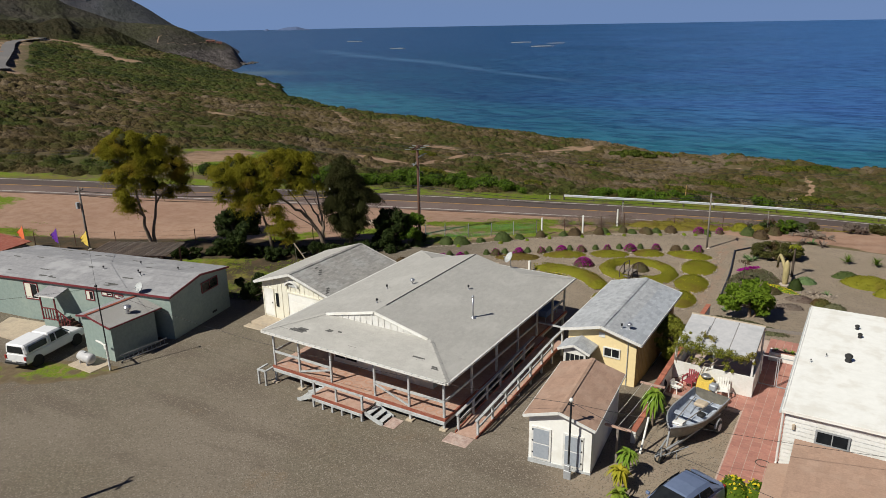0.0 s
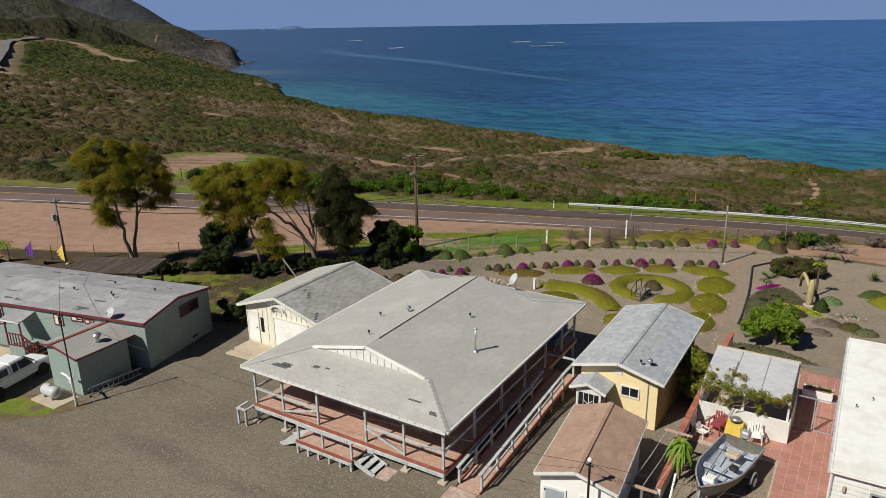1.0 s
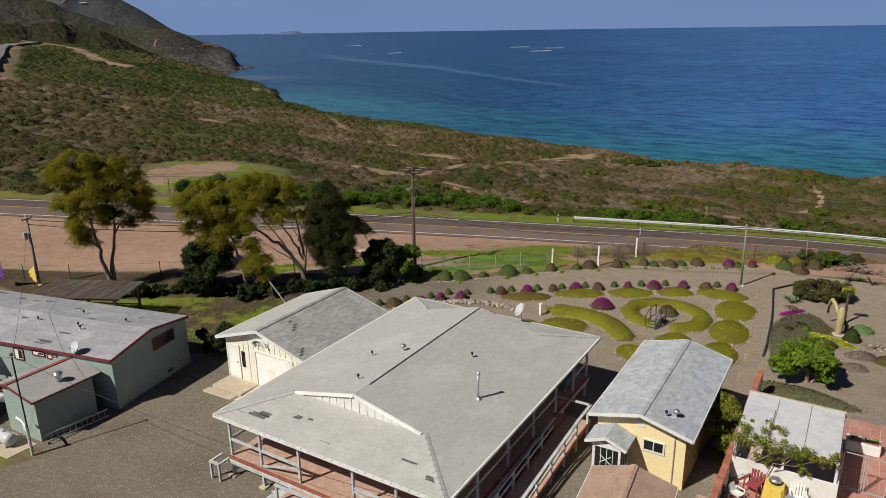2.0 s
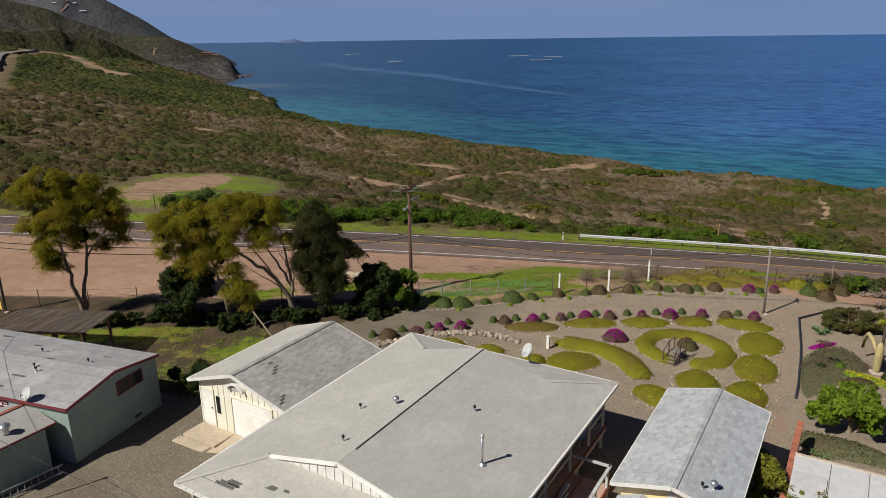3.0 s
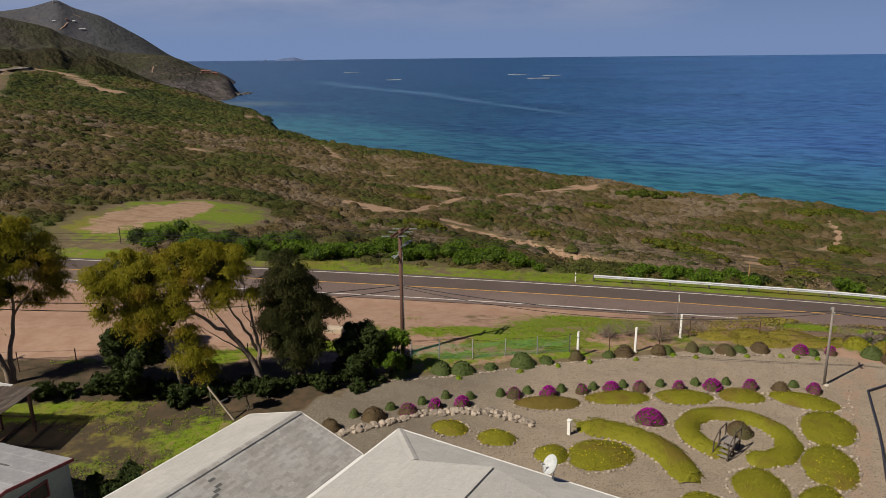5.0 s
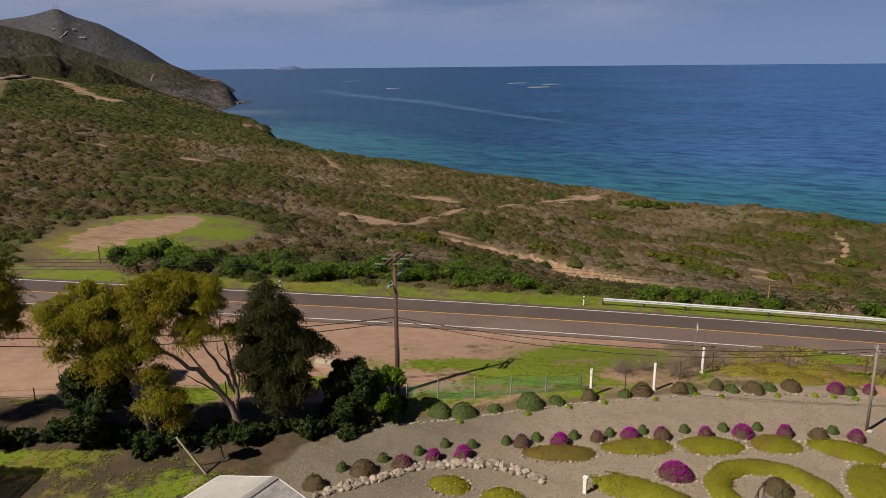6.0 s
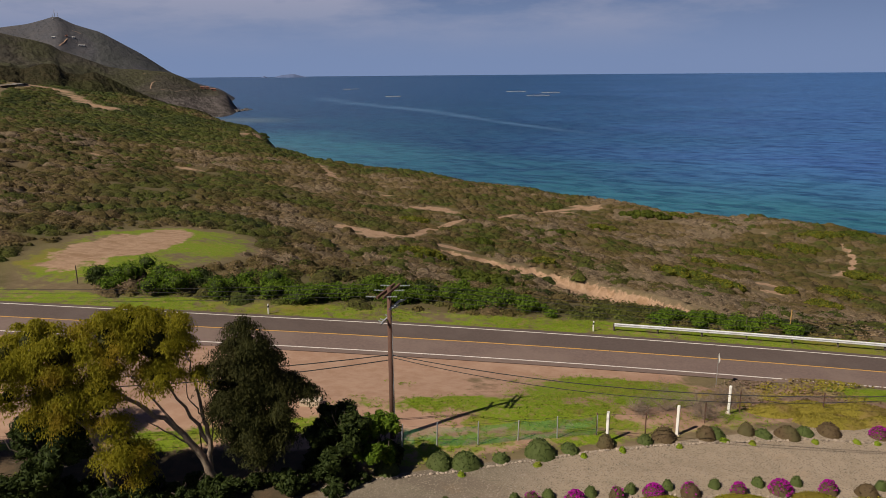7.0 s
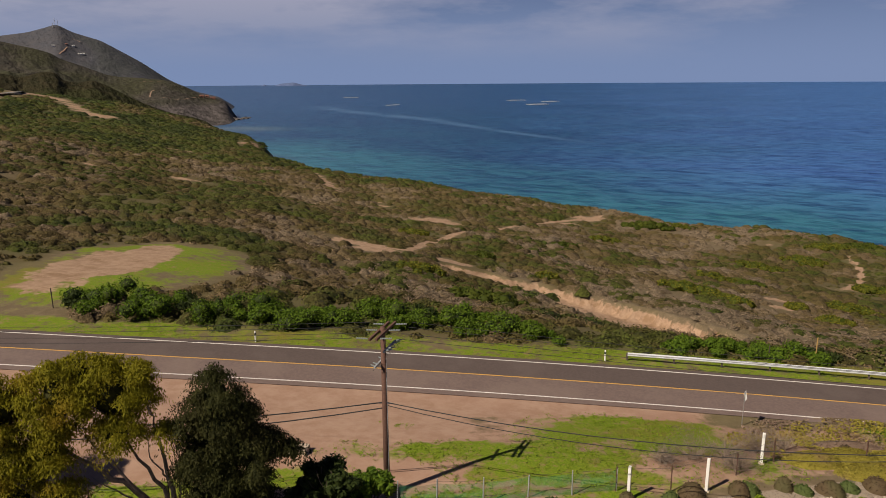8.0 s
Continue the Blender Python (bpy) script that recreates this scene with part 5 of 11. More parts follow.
POST_X = (-27.4, -25.5, -23.2, -20.26, -18.1, -16.02)
for x in POST_X:
    wpart("porch_post", Geo().box(x - 0.055, 25.56, DECK + 0.004, x + 0.055, 25.67, HE - 0.14, 0.008), M["grey_wood"], house)
POST_Y = (28.4, 31.2, 33.9, 36.6, 39.0, 41.0)
for y in POST_Y:
    wpart("porch_post", Geo().box(-16.08, y - 0.055, DECK + 0.004, -15.97, y + 0.055, HE - 0.14, 0.008), M["grey_wood"], house)


def rail(p, q, w=0.09, h=0.09):
    wpart("rail", Geo().beam(p, q, w, h), M["grey_wood"], house)


for a, b in ((0, 1), (1, 2), (3, 4), (4, 5)):
    rail((POST_X[a], 25.62, DECK + 0.85), (POST_X[b], 25.62, DECK + 0.85), 0.06, 0.13)
rail((POST_X[1] + 0.06, 25.6, DECK + 0.08), (POST_X[2] - 0.06, 25.6, DECK + 0.72), 0.05, 0.1)
rail((POST_X[3] + 0.06, 25.6, DECK + 0.72), (POST_X[4] - 0.06, 25.6, DECK + 0.08), 0.05, 0.1)
rail((POST_X[0], 25.7, DECK + 0.85), (POST_X[0], 28.3, DECK + 0.85), 0.06, 0.13)
ys = (25.62, *POST_Y)
for i in range(4):
    rail((-16.02, ys[i], DECK + 0.85), (-16.02, ys[i + 1], DECK + 0.85), 0.06, 0.13)
rail((-16.02, ys[5], DECK + 0.85), (-16.02, ys[6], DECK + 0.85), 0.06, 0.13)
for x in (-23.42, -21.9, -20.2):
    wpart("rail_post", Geo().box(x - 0.05, 24.37, 1.504, x + 0.05, 24.46, 2.28), M["grey_wood"], house)
rail((-23.5, 24.41, 2.31), (-20.12, 24.41, 2.31), 0.13, 0.06)
# bench-like rail end at the porch corner
for x in (-28.1, -27.55):
    wpart("rail_post", Geo().box(x - 0.05, 24.85, gz(x, 24.9) - 0.05, x + 0.05, 24.95, 1.52), M["grey_wood"], house)
rail((-28.15, 24.9, 1.56), (-27.5, 24.9, 1.56), 0.14, 0.06)
rail((-27.55, 24.9, 1.56), (-27.5, 25.5, 1.6), 0.12, 0.06)
rail((-28.1, 24.9, 1.56), (-28.05, 25.6, 1.6), 0.12, 0.06)


def steps(x_high, x_low, y0, y1, z_top, n, name):
    st = wpart("stairs", Geo(), M["grey_wood"], house, "grey painted open wooden steps")
    low = gz(x_low, (y0 + y1) / 2)
    for i in range(n):
        k = (i + 0.6) / (n + 0.3)
        xc, zc = x_high + (x_low - x_high) * k, z_top + (low - z_top) * k
        wpart("tread", Geo().box(xc - 0.15, y0 + 0.05, zc - 0.045, xc + 0.15, y1 - 0.05, zc, 0.006), M["grey_wood"], st)
    for y in (y0 + 0.02, y1 - 0.02):
        wpart("stringer", Geo().beam((x_high, y, z_top - 0.12), (x_low, y, low + 0.02), 0.045, 0.22), M["grey_wood"], st)


steps(-20.08, -18.95, 24.4, 25.4, 1.5, 3, "r")
steps(-23.52, -24.75, 24.45, 25.4, 1.5, 3, "l")
single("paving_slab", Geo().box(-18.95, 24.42, gz(-18.6, 24.9) - 0.05, -18.25, 25.3, gz(-18.6, 24.9) + 0.035, 0.01), M["paver"], "pinkish patterned paving slab at the stair foot", "paving slab")
single("paving_slab", Geo().box(-15.55, 24.6, gz(-14.9, 24.9) - 0.05, -14.25, 25.45, gz(-14.9, 24.9) + 0.035, 0.01), M["paver"], "pinkish patterned paving slab at the ramp foot", "paving slab")

# the ramp along the side
ramp_thing = place("access_ramp", -14.9, 31, 0.9, "long wooden access ramp with grey handrails", "ramp")
RX0, RX1, RY0, RY1 = -15.3, -14.2, 25.5, 36.6
RZ0, RZ1 = gz(-14.8, 25.5) + 0.04, DECK


def ramp_h(y):
    return RZ0 + (RZ1 - RZ0) * min(1, (y - RY0) / 9.4)


for i in range(30):
    y0 = RY0 + i * (RY1 - RY0) / 30
    y1 = y0 + (RY1 - RY0) / 30 - 0.012
    wpart("floor_board", Geo().slab([(RX0, y0, ramp_h(y0)), (RX1, y0, ramp_h(y0)), (RX1, y1, ramp_h(y1)), (RX0, y1, ramp_h(y1))], 0.05), M["deck"], ramp_thing)
for x in (RX0 - 0.03, RX1 + 0.03):
    wpart("side_board", Geo().beam((x, RY0, ramp_h(RY0) - 0.02), (x, RY0 + 9.4, RZ1 - 0.02), 0.05, 0.2).beam((x, RY0 + 9.4, RZ1 - 0.02), (x, RY1, RZ1 - 0.02), 0.05, 0.2), M["deck_edge"], ramp_thing, "red-brown ramp edge board")
wpart("landing", Geo().box(-15.87, 35.0, DECK - 0.06, RX0 - 0.06, RY1, DECK), M["deck"], ramp_thing)
for x in (RX0, RX1):
    for i in range(8):
        y = RY0 + 0.25 + i * 1.5
        if x == RX0 and y > 34.6:
            continue
        wpart("rail_post", Geo().box(x - 0.05, y - 0.05, gz(x, y) - 0.05, x + 0.05, y + 0.05, ramp_h(y) + 0.86), M["grey_wood"], ramp_thing)
    e = 34.6 if x == RX0 else RY1
    wpart("handrail", Geo().beam((x, RY0 + 0.1, ramp_h(RY0) + 0.9), (x, 34.9 if x == RX1 else e, RZ1 + 0.9), 0.14, 0.07), M["grey_wood"], ramp_thing)
    wpart("mid_rail", Geo().beam((x, RY0 + 0.2, ramp_h(RY0) + 0.45), (x, 34.9 if x == RX1 else e, RZ1 + 0.45), 0.05, 0.12), M["grey_wood"], ramp_thing)
wpart("handrail", Geo().beam((RX1, 34.85, RZ1 + 0.9), (RX1, RY1 + 0.05, RZ1 + 0.9), 0.14, 0.07).beam((RX1 + 0.05, RY1, RZ1 + 0.9), (-15.9, RY1, RZ1 + 0.9), 0.14, 0.07), M["grey_wood"], ramp_thing)

for x, y, k in ((-23.96, 31.98, "pipe"), (-22.66, 29.23, "pipe"), (-22.5, 32.61, "turbine"), (-19.55, 34.28, "pipe")):
    vent_pipe(x, y, HR - SL * abs(x - HRX), k)
flue = place("flue_pipe", -17.73, 31.58, 4.43, "tall thin galvanised flue pipe standing on the roof", "flue pipe")
wpart("pipe", Geo().lathe([(0.05, 4.4), (0.05, 5.68)], -17.73, 31.58, 12), M["steel"], flue, smooth=True)
wpart("cap", Geo().lathe([(0.085, 5.66), (0.085, 5.74), (0.02, 5.80)], -17.73, 31.58, 12), M["steel"], flue)
wpart("collar", Geo().lathe([(0.20, 4.42), (0.075, 4.54)], -17.73, 31.58, 12), M["steel"], flue)
dish(-20.2, 41.35, 4.10, 225, 0.44, "pale satellite dish on the rear roof edge", 0.55)
table = place("covered_table", -16.9, 39.6, DECK, "long table under a blue cloth on the back porch", "table")
wpart("cloth", Geo().box(-17.6, 38.6, DECK + 0.35, -16.25, 40.6, DECK + 0.78, 0.03), M["tarp_blue"], table)
for x in (-17.5, -16.35):
    for y in (38.7, 40.5):
        wpart("leg", Geo().box(x - 0.03, y - 0.03, DECK + 0.005, x + 0.03, y + 0.03, DECK + 0.36), M["grey_metal"], table)


# ---- the white garage ----
garage = place("garage", -32.3, 36.2, 0.5, "cream board-and-batten garage with a grey shingle roof", "garage")
AX0, AX1, AY0, AY1, AE, AR, ARX = -35.75, -28.75, 32.15, 40.05, 3.22, 4.3, -32.35
AS = (AR - AE) / (AX1 - ARX)
aw0, aw1 = -35.35, -29.15


def gar_top(x):
    return AR - AS * abs(x - ARX) - 0.14


wz = gar_top(aw0)
wpart("wall", Geo().add([(aw0, 32.5, 0.3), (aw1, 32.5, 0.3), (aw1, 32.5, gar_top(aw1)), (ARX, 32.5, AR - 0.14), (aw0, 32.5, wz), (aw0, 39.8, 0.3), (aw1, 39.8, 0.3), (aw1, 39.8, gar_top(aw1)), (ARX, 39.8, AR - 0.14), (aw0, 39.8, wz)],
                        [(0, 1, 2, 3, 4), (9, 8, 7, 6, 5), (0, 5, 6, 1), (1, 6, 7, 2), (4, 9, 5, 0), (2, 7, 8, 3), (3, 8, 9, 4)]), M["cream"], garage, "cream painted wall")
battens(garage, aw0, aw1, 32.5, 0.55, gar_top, M["cream"], 0.42, skip=((-35.3, -34.25, 2.8), (-33.0, -29.95, 2.85), (-34.1, -33.75, 2.5)))
wpart("door", Geo().box(-35.2, 32.46, 0.72, -34.3, 32.498, 2.72, 0.01), M["roof_white"], garage, "plain white door")
wpart("door_frame", Geo().box(-35.28, 32.44, 0.66, -35.205, 32.497, 2.8).box(-34.295, 32.44, 0.66, -34.22, 32.497, 2.8).box(-35.205, 32.44, 2.725, -34.295, 32.497, 2.8), M["cream"], garage)
wpart("handle", Geo().tube([(-34.4, 32.40, 1.72), (-34.4, 32.46, 1.72)], 0.035, 8), M["dark_metal"], garage, "dark door knob")
wpart("window", Geo().box(-34.06, 32.46, 1.5, -33.82, 32.497, 2.5), M["window"], garage, "narrow dark window")
gd_ = wpart("garage_door", Geo().box(-32.85, 32.47, 0.62, -30.1, 32.498, 2.72), M["roof_white"], garage, "white panelled garage door")
for i in range(4):
    wpart("door_panel", Geo().box(-32.83, 32.452, 0.64 + i * 0.52, -30.12, 32.469, 1.13 + i * 0.52, 0.008), M["roof_white"], gd_)
wpart("door_frame", Geo().box(-32.97, 32.43, 0.6, -32.86, 32.497, 2.84).box(-30.09, 32.43, 0.6, -29.98, 32.497, 2.84).box(-32.86, 32.43, 2.73, -30.09, 32.497, 2.84), M["cream"], garage)
arch = Geo()
for i in range(10):
    a0, a1 = math.pi * i / 10, math.pi * (i + 1) / 10
    cx, cz = -32.4, 3.28
    arch.add([(cx + r * math.cos(a) * 1.35, y, cz + r * math.sin(a) * 0.85) for a in (a0, a1) for r in (0.36, 0.46) for y in (32.28, 32.495)], [(0, 2, 3, 1), (4, 5, 7, 6), (0, 1, 5, 4), (2, 6, 7, 3), (0, 4, 6, 2)])
wpart("arched_hood", arch, M["white"], garage, "small white arched hood")
wpart("hood_vent", Geo().box(-32.85, 32.42, 3.26, -31.95, 32.494, 3.44), M["grey_wood"], garage)
ar = wpart("roof", Geo().slab([(AX1, AY0, AE), (AX1, AY1, AE), (ARX, AY1, AR), (ARX, AY0, AR)], 0.12).slab([(AX0, AY1, AE), (AX0, AY0, AE), (ARX, AY0, AR), (ARX, AY1, AR)], 0.12), M["shingle_grey"], garage, "grey shingle gable roof")
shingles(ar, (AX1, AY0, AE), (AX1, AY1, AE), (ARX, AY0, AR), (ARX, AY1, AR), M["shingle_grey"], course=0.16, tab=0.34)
# the west slope takes the lighter, warmer shingle colour
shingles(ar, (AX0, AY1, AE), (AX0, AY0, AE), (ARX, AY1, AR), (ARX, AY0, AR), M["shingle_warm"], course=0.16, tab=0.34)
ridge_caps(ar, (ARX, AY0, AR + 0.02), (ARX, AY1, AR + 0.02), M["shingle_grey"])
for px, py, tabs in ((-31.15, 33.75, 3), (-31.85, 34.2, 1), (-29.35, 32.35, 3)):
    g = Geo()
    for k in range(tabs):
        yy, xx = py + k * 0.22, px - 0.16 * k
        zz = AR - AS * (xx - ARX)
        g.slab([(xx + 0.12, yy, zz - AS * 0.12 + 0.026), (xx + 0.12, yy + 0.3, zz - AS * 0.12 + 0.026), (xx, yy + 0.3, zz + 0.026), (xx, yy, zz + 0.026)], 0.004)
    wpart("bare_patch", g, M["shingle_dark"], ar)
for sgn, ex in ((1, AX1), (-1, AX0)):
    for y in (AY0 - 0.02, AY1 + 0.02):
        wpart("barge_board", Geo().beam((ARX, y, AR - 0.07), (ex, y, AE - 0.07), 0.05, 0.17), M["white"], garage)
wpart("gutter", Geo().beam((AX1 + 0.05, AY0, AE - 0.06), (AX1 + 0.05, AY1, AE - 0.06), 0.09, 0.1), M["white"], garage)
wpart("gutter", Geo().beam((AX0 - 0.05, AY0, AE - 0.06), (AX0 - 0.05, AY1, AE - 0.06), 0.09, 0.1), M["white"], garage)
stoop = place("concrete_steps", -33.4, 31.2, 0.5, "pale concrete steps and landing before the garage doors", "steps")
wpart("landing", Geo().box(-35.3, 31.1, 0.2, -32.9, 32.45, 0.62, 0.02), M["concrete"], stoop)
wpart("step", Geo().box(-35.5, 30.55, 0.2, -33.2, 31.095, 0.45, 0.02), M["concrete"], stoop)
wpart("apron", Geo().slab([(-33.1, 30.2, 0.42), (-29.9, 30.2, 0.47), (-29.9, 32.45, 0.62), (-32.89, 32.45, 0.60)], 0.3), M["concrete"], stoop)


# ---- the yellow cottage ----
cottage = place("cottage", -11.0, 38.0, 0.8, "small yellow cottage with a pale grey shingle roof", "cottage")
CX0, CX1, CY0, CY1, CE, CR, CRX = -13.25, -8.75, 33.6, 42.15, 4.03, 4.62, -11.0
cs = (CR - CE) / (CX1 - CRX)
c0, c1, cy0, cy1 = -12.95, -9.1, 34.0, 41.9


def cot_top(x):
    return CR - cs * abs(x - CRX) - 0.12


wpart("wall", Geo().add([(c0, cy0, 1.05), (c1, cy0, 1.05), (c1, cy0, cot_top(c1)), (CRX, cy0, CR - 0.12), (c0, cy0, cot_top(c0)), (c0, cy1, 1.05), (c1, cy1, 1.05), (c1, cy1, cot_top(c1)), (CRX, cy1, CR - 0.12), (c0, cy1, cot_top(c0))],
                        [(0, 1, 2, 3, 4), (9, 8, 7, 6, 5), (0, 5, 6, 1), (1, 6, 7, 2), (4, 9, 5, 0), (2, 7, 8, 3), (3, 8, 9, 4)]), M["yellow_wall"], cottage, "yellow painted plywood wall")
M["ochre"] = material("ochre_wood", (0.40, 0.25, 0.09), (0.32, 0.20, 0.075), 7, 0.8, stretch=(4, 4, 0.5), bump=0.2)
for i in range(26):
    y = cy0 + 0.15 + i * 0.3
    wpart("batten", Geo().box(c1 + 0.002, y - 0.02, 1.08, c1 + 0.03, y + 0.02, cot_top(c1) - 0.02), M["ochre"], cottage)
wpart("side_panel", Geo().box(c1 + 0.001, cy0, 1.06, c1 + 0.012, cy1, cot_top(c1)), M["ochre"], cottage, "ochre side cladding")
wpart("skid", Geo().box(c0, cy0 + 0.02, 0.88, c0 + 0.14, cy1, 1.045).box(c1 - 0.14, cy0 + 0.02, 0.88, c1, cy1, 1.045), M["grey_wood"], cottage)
for x in (c0 + 0.1, c1 - 0.1):
    for y in (cy0 + 0.3, 38, cy1 - 0.3):
        wpart("pier", Geo().box(x - 0.15, y - 0.15, gz(x, y) - 0.1, x + 0.15, y + 0.15, 0.878), M["concrete"], cottage)
window_unit(cottage, -10.9, 2.72, -9.95, 3.32, cy0 - 0.001, panes=2)
wpart("gable_vent", Geo().box(-11.2, cy0 - 0.03, 3.82, -10.85, cy0 - 0.002, 4.1, 0.008), M["white"], cottage, "white louvred gable vent")
wpart("conduit", Geo().tube([(-9.55, cy0 - 0.04, 1.2), (-9.55, cy0 - 0.04, 4.0)], 0.025, 8), M["grey_metal"], cottage)
cr = wpart("roof", Geo().slab([(CX1, CY0, CE), (CX1, CY1, CE), (CRX, CY1, CR), (CRX, CY0, CR)], 0.1).slab([(CX0, CY1, CE), (CX0, CY0, CE), (CRX, CY0, CR), (CRX, CY1, CR)], 0.1), M["shingle_blue"], cottage, "pale grey shingle gable roof")
M["shingle_blue_piece"] = material("pale_grey_shingle_piece", (0.42, 0.44, 0.47), (0.33, 0.35, 0.38), 14, 0.9, stain=(0.27, 0.28, 0.30), stain_scale=1.4, stain_amount=0.35, vary=0.14, bump=0.3)
shingles(cr, (CX1, CY0, CE), (CX1, CY1, CE), (CRX, CY0, CR), (CRX, CY1, CR), M["shingle_blue"], M["shingle_blue_piece"], 200, course=0.17, tab=0.3)
shingles(cr, (CX0, CY1, CE), (CX0, CY0, CE), (CRX, CY1, CR), (CRX, CY0, CR), M["shingle_blue"], course=0.17, tab=0.3)
ridge_caps(cr, (CRX, CY0, CR + 0.02), (CRX, CY1, CR + 0.02), M["shingle_blue"])
for sgn, ex in ((1, CX1), (-1, CX0)):
    for y in (CY0 - 0.02, CY1 + 0.02):
        wpart("barge_board", Geo().beam((CRX, y, CR - 0.06), (ex, y, CE - 0.06), 0.04, 0.15), M["white"], cottage)
    wpart("fascia", Geo().beam((ex + sgn * 0.02, CY0, CE - 0.06), (ex + sgn * 0.02, CY1, CE - 0.06), 0.04, 0.14), M["white"], cottage)
vent_pipe(-9.75, 34.7, CR - cs * 1.25, "turbine")
vent_pipe(-10.1, 34.4, CR - cs * 0.9, "pipe")
# its glazed entrance bay
VX0, VX1, VY0 = -12.75, -11.5, 32.85
bay = wpart("entrance_bay", Geo().box(VX0, VY0, 1.0, VX0 + 0.1, VY0 + 0.1, 3.25).box(VX1 - 0.1, VY0, 1.0, VX1, VY0 + 0.1, 3.25).box(VX0 + 0.1, VY0, 3.0, VX1 - 0.1, VY0 + 0.1, 3.25).box(VX0 + 0.1, VY0, 1.0, VX1 - 0.1, VY0 + 0.1, 1.9).box(VX0, VY0 + 0.1, 1.0, VX0 + 0.08, cy0 - 0.002, 3.25).box(VX1 - 0.08, VY0 + 0.1, 1.0, VX1, cy0 - 0.002, 1.9).box(VX1 - 0.08, VY0 + 0.1, 3.0, VX1, cy0 - 0.002, 3.25), M["white"], cottage, "white glazed entrance bay")
for i in range(4):
    x = VX0 + 0.12 + i * 0.265
    wpart("pane", Geo().box(x, VY0 + 0.04, 1.92, x + 0.24, VY0 + 0.055, 2.98), M["window"], bay)
    wpart("mullion", Geo().box(x - 0.025, VY0 + 0.01, 1.9, x - 0.002, VY0 + 0.08, 3.0), M["white"], bay)
for i in range(3):
    y = VY0 + 0.14 + i * 0.33
    wpart("pane", Geo().box(VX1 - 0.06, y, 1.92, VX1 - 0.045, y + 0.3, 2.98), M["window"], bay)
    wpart("mullion", Geo().box(VX1 - 0.075, y - 0.028, 1.9, VX1 - 0.01, y - 0.002, 3.0), M["white"], bay)
for k, (za, zb) in enumerate(((2.25, 2.65), (2.65, 2.25))):
    wpart("lattice_bar", Geo().beam((VX0 + 0.35, VY0 - 0.02, za), (VX0 + 0.85, VY0 - 0.02, zb), 0.02, 0.03), M["white"], bay)
bx = (VX0 + VX1) / 2
br = wpart("bay_roof", Geo().slab([(VX1 + 0.3, VY0 - 0.2, 3.28), (VX1 + 0.3, cy0 - 0.005, 3.28), (bx, cy0 - 0.005, 3.66), (bx, VY0 - 0.2, 3.66)], 0.09).slab([(VX0 - 0.3, cy0 - 0.005, 3.28), (VX0 - 0.3, VY0 - 0.2, 3.28), (bx, VY0 - 0.2, 3.66), (bx, cy0 - 0.005, 3.66)], 0.09), M["shingle_blue"], cottage, "small grey gable roof over the entrance")
shingles(br, (VX1 + 0.3, VY0 - 0.2, 3.28), (VX1 + 0.3, cy0 - 0.01, 3.28), (bx, VY0 - 0.2, 3.66), (bx, cy0 - 0.01, 3.66), M["shingle_blue"], course=0.16, tab=0.3)
shingles(br, (VX0 - 0.3, cy0 - 0.01, 3.28), (VX0 - 0.3, VY0 - 0.2, 3.28), (bx, cy0 - 0.01, 3.66), (bx, VY0 - 0.2, 3.66), M["shingle_blue"], course=0.16, tab=0.3)
for sgn, ex in ((1, VX1 + 0.3), (-1, VX0 - 0.3)):
    wpart("barge_board", Geo().beam((bx, VY0 - 0.22, 3.60), (ex, VY0 - 0.22, 3.22), 0.04, 0.13), M["white"], br)
wpart("gable_panel", Geo().add([(VX0, VY0 + 0.05, 3.25), (VX1, VY0 + 0.05, 3.25), (bx, VY0 + 0.05, 3.58), (VX0, VY0 + 0.09, 3.25), (VX1, VY0 + 0.09, 3.25), (bx, VY0 + 0.09, 3.58)], [(0, 1, 2), (5, 4, 3), (0, 2, 5, 3), (1, 4, 5, 2), (0, 3, 4, 1)]), M["white"], bay)


# ---- the white shed with the tan roof (turned a little) ----
shed = thing("shed", -9.78, 25.08, gz(-9.9, 26), "white shed with two screened doors and a tan shingle roof", "shed", 5)
ORIGIN[shed] = (0, 0, 0)
sw, sd, se, sr_ = 1.42, 5.2, 2.45, 2.95


def shed_top(x):
    return sr_ - (sr_ - se) * abs(x) / 1.62 - 0.1


wpart("wall", Geo().add([(-sw, 0.1, 0), (sw, 0.1, 0), (sw, 0.1, shed_top(sw)), (0, 0.1, sr_ - 0.1), (-sw, 0.1, shed_top(sw)), (-sw, sd, 0), (sw, sd, 0), (sw, sd, shed_top(sw)), (0, sd, sr_ - 0.1), (-sw, sd, shed_top(sw))],
                        [(0, 1, 2, 3, 4), (9, 8, 7, 6, 5), (0, 5, 6, 1), (1, 6, 7, 2), (4, 9, 5, 0), (2, 7, 8, 3), (3, 8, 9, 4)]), M["roof_white"], shed, "cream-white plywood wall")
wpart("base_board", Geo().box(-sw - 0.02, 0.06, -0.1, sw + 0.02, 0.098, 0.16), M["grey_wood"], shed)
M["screen"] = material("grey_door_screen", (0.36, 0.39, 0.43), (0.31, 0.34, 0.38), 8, 0.6)
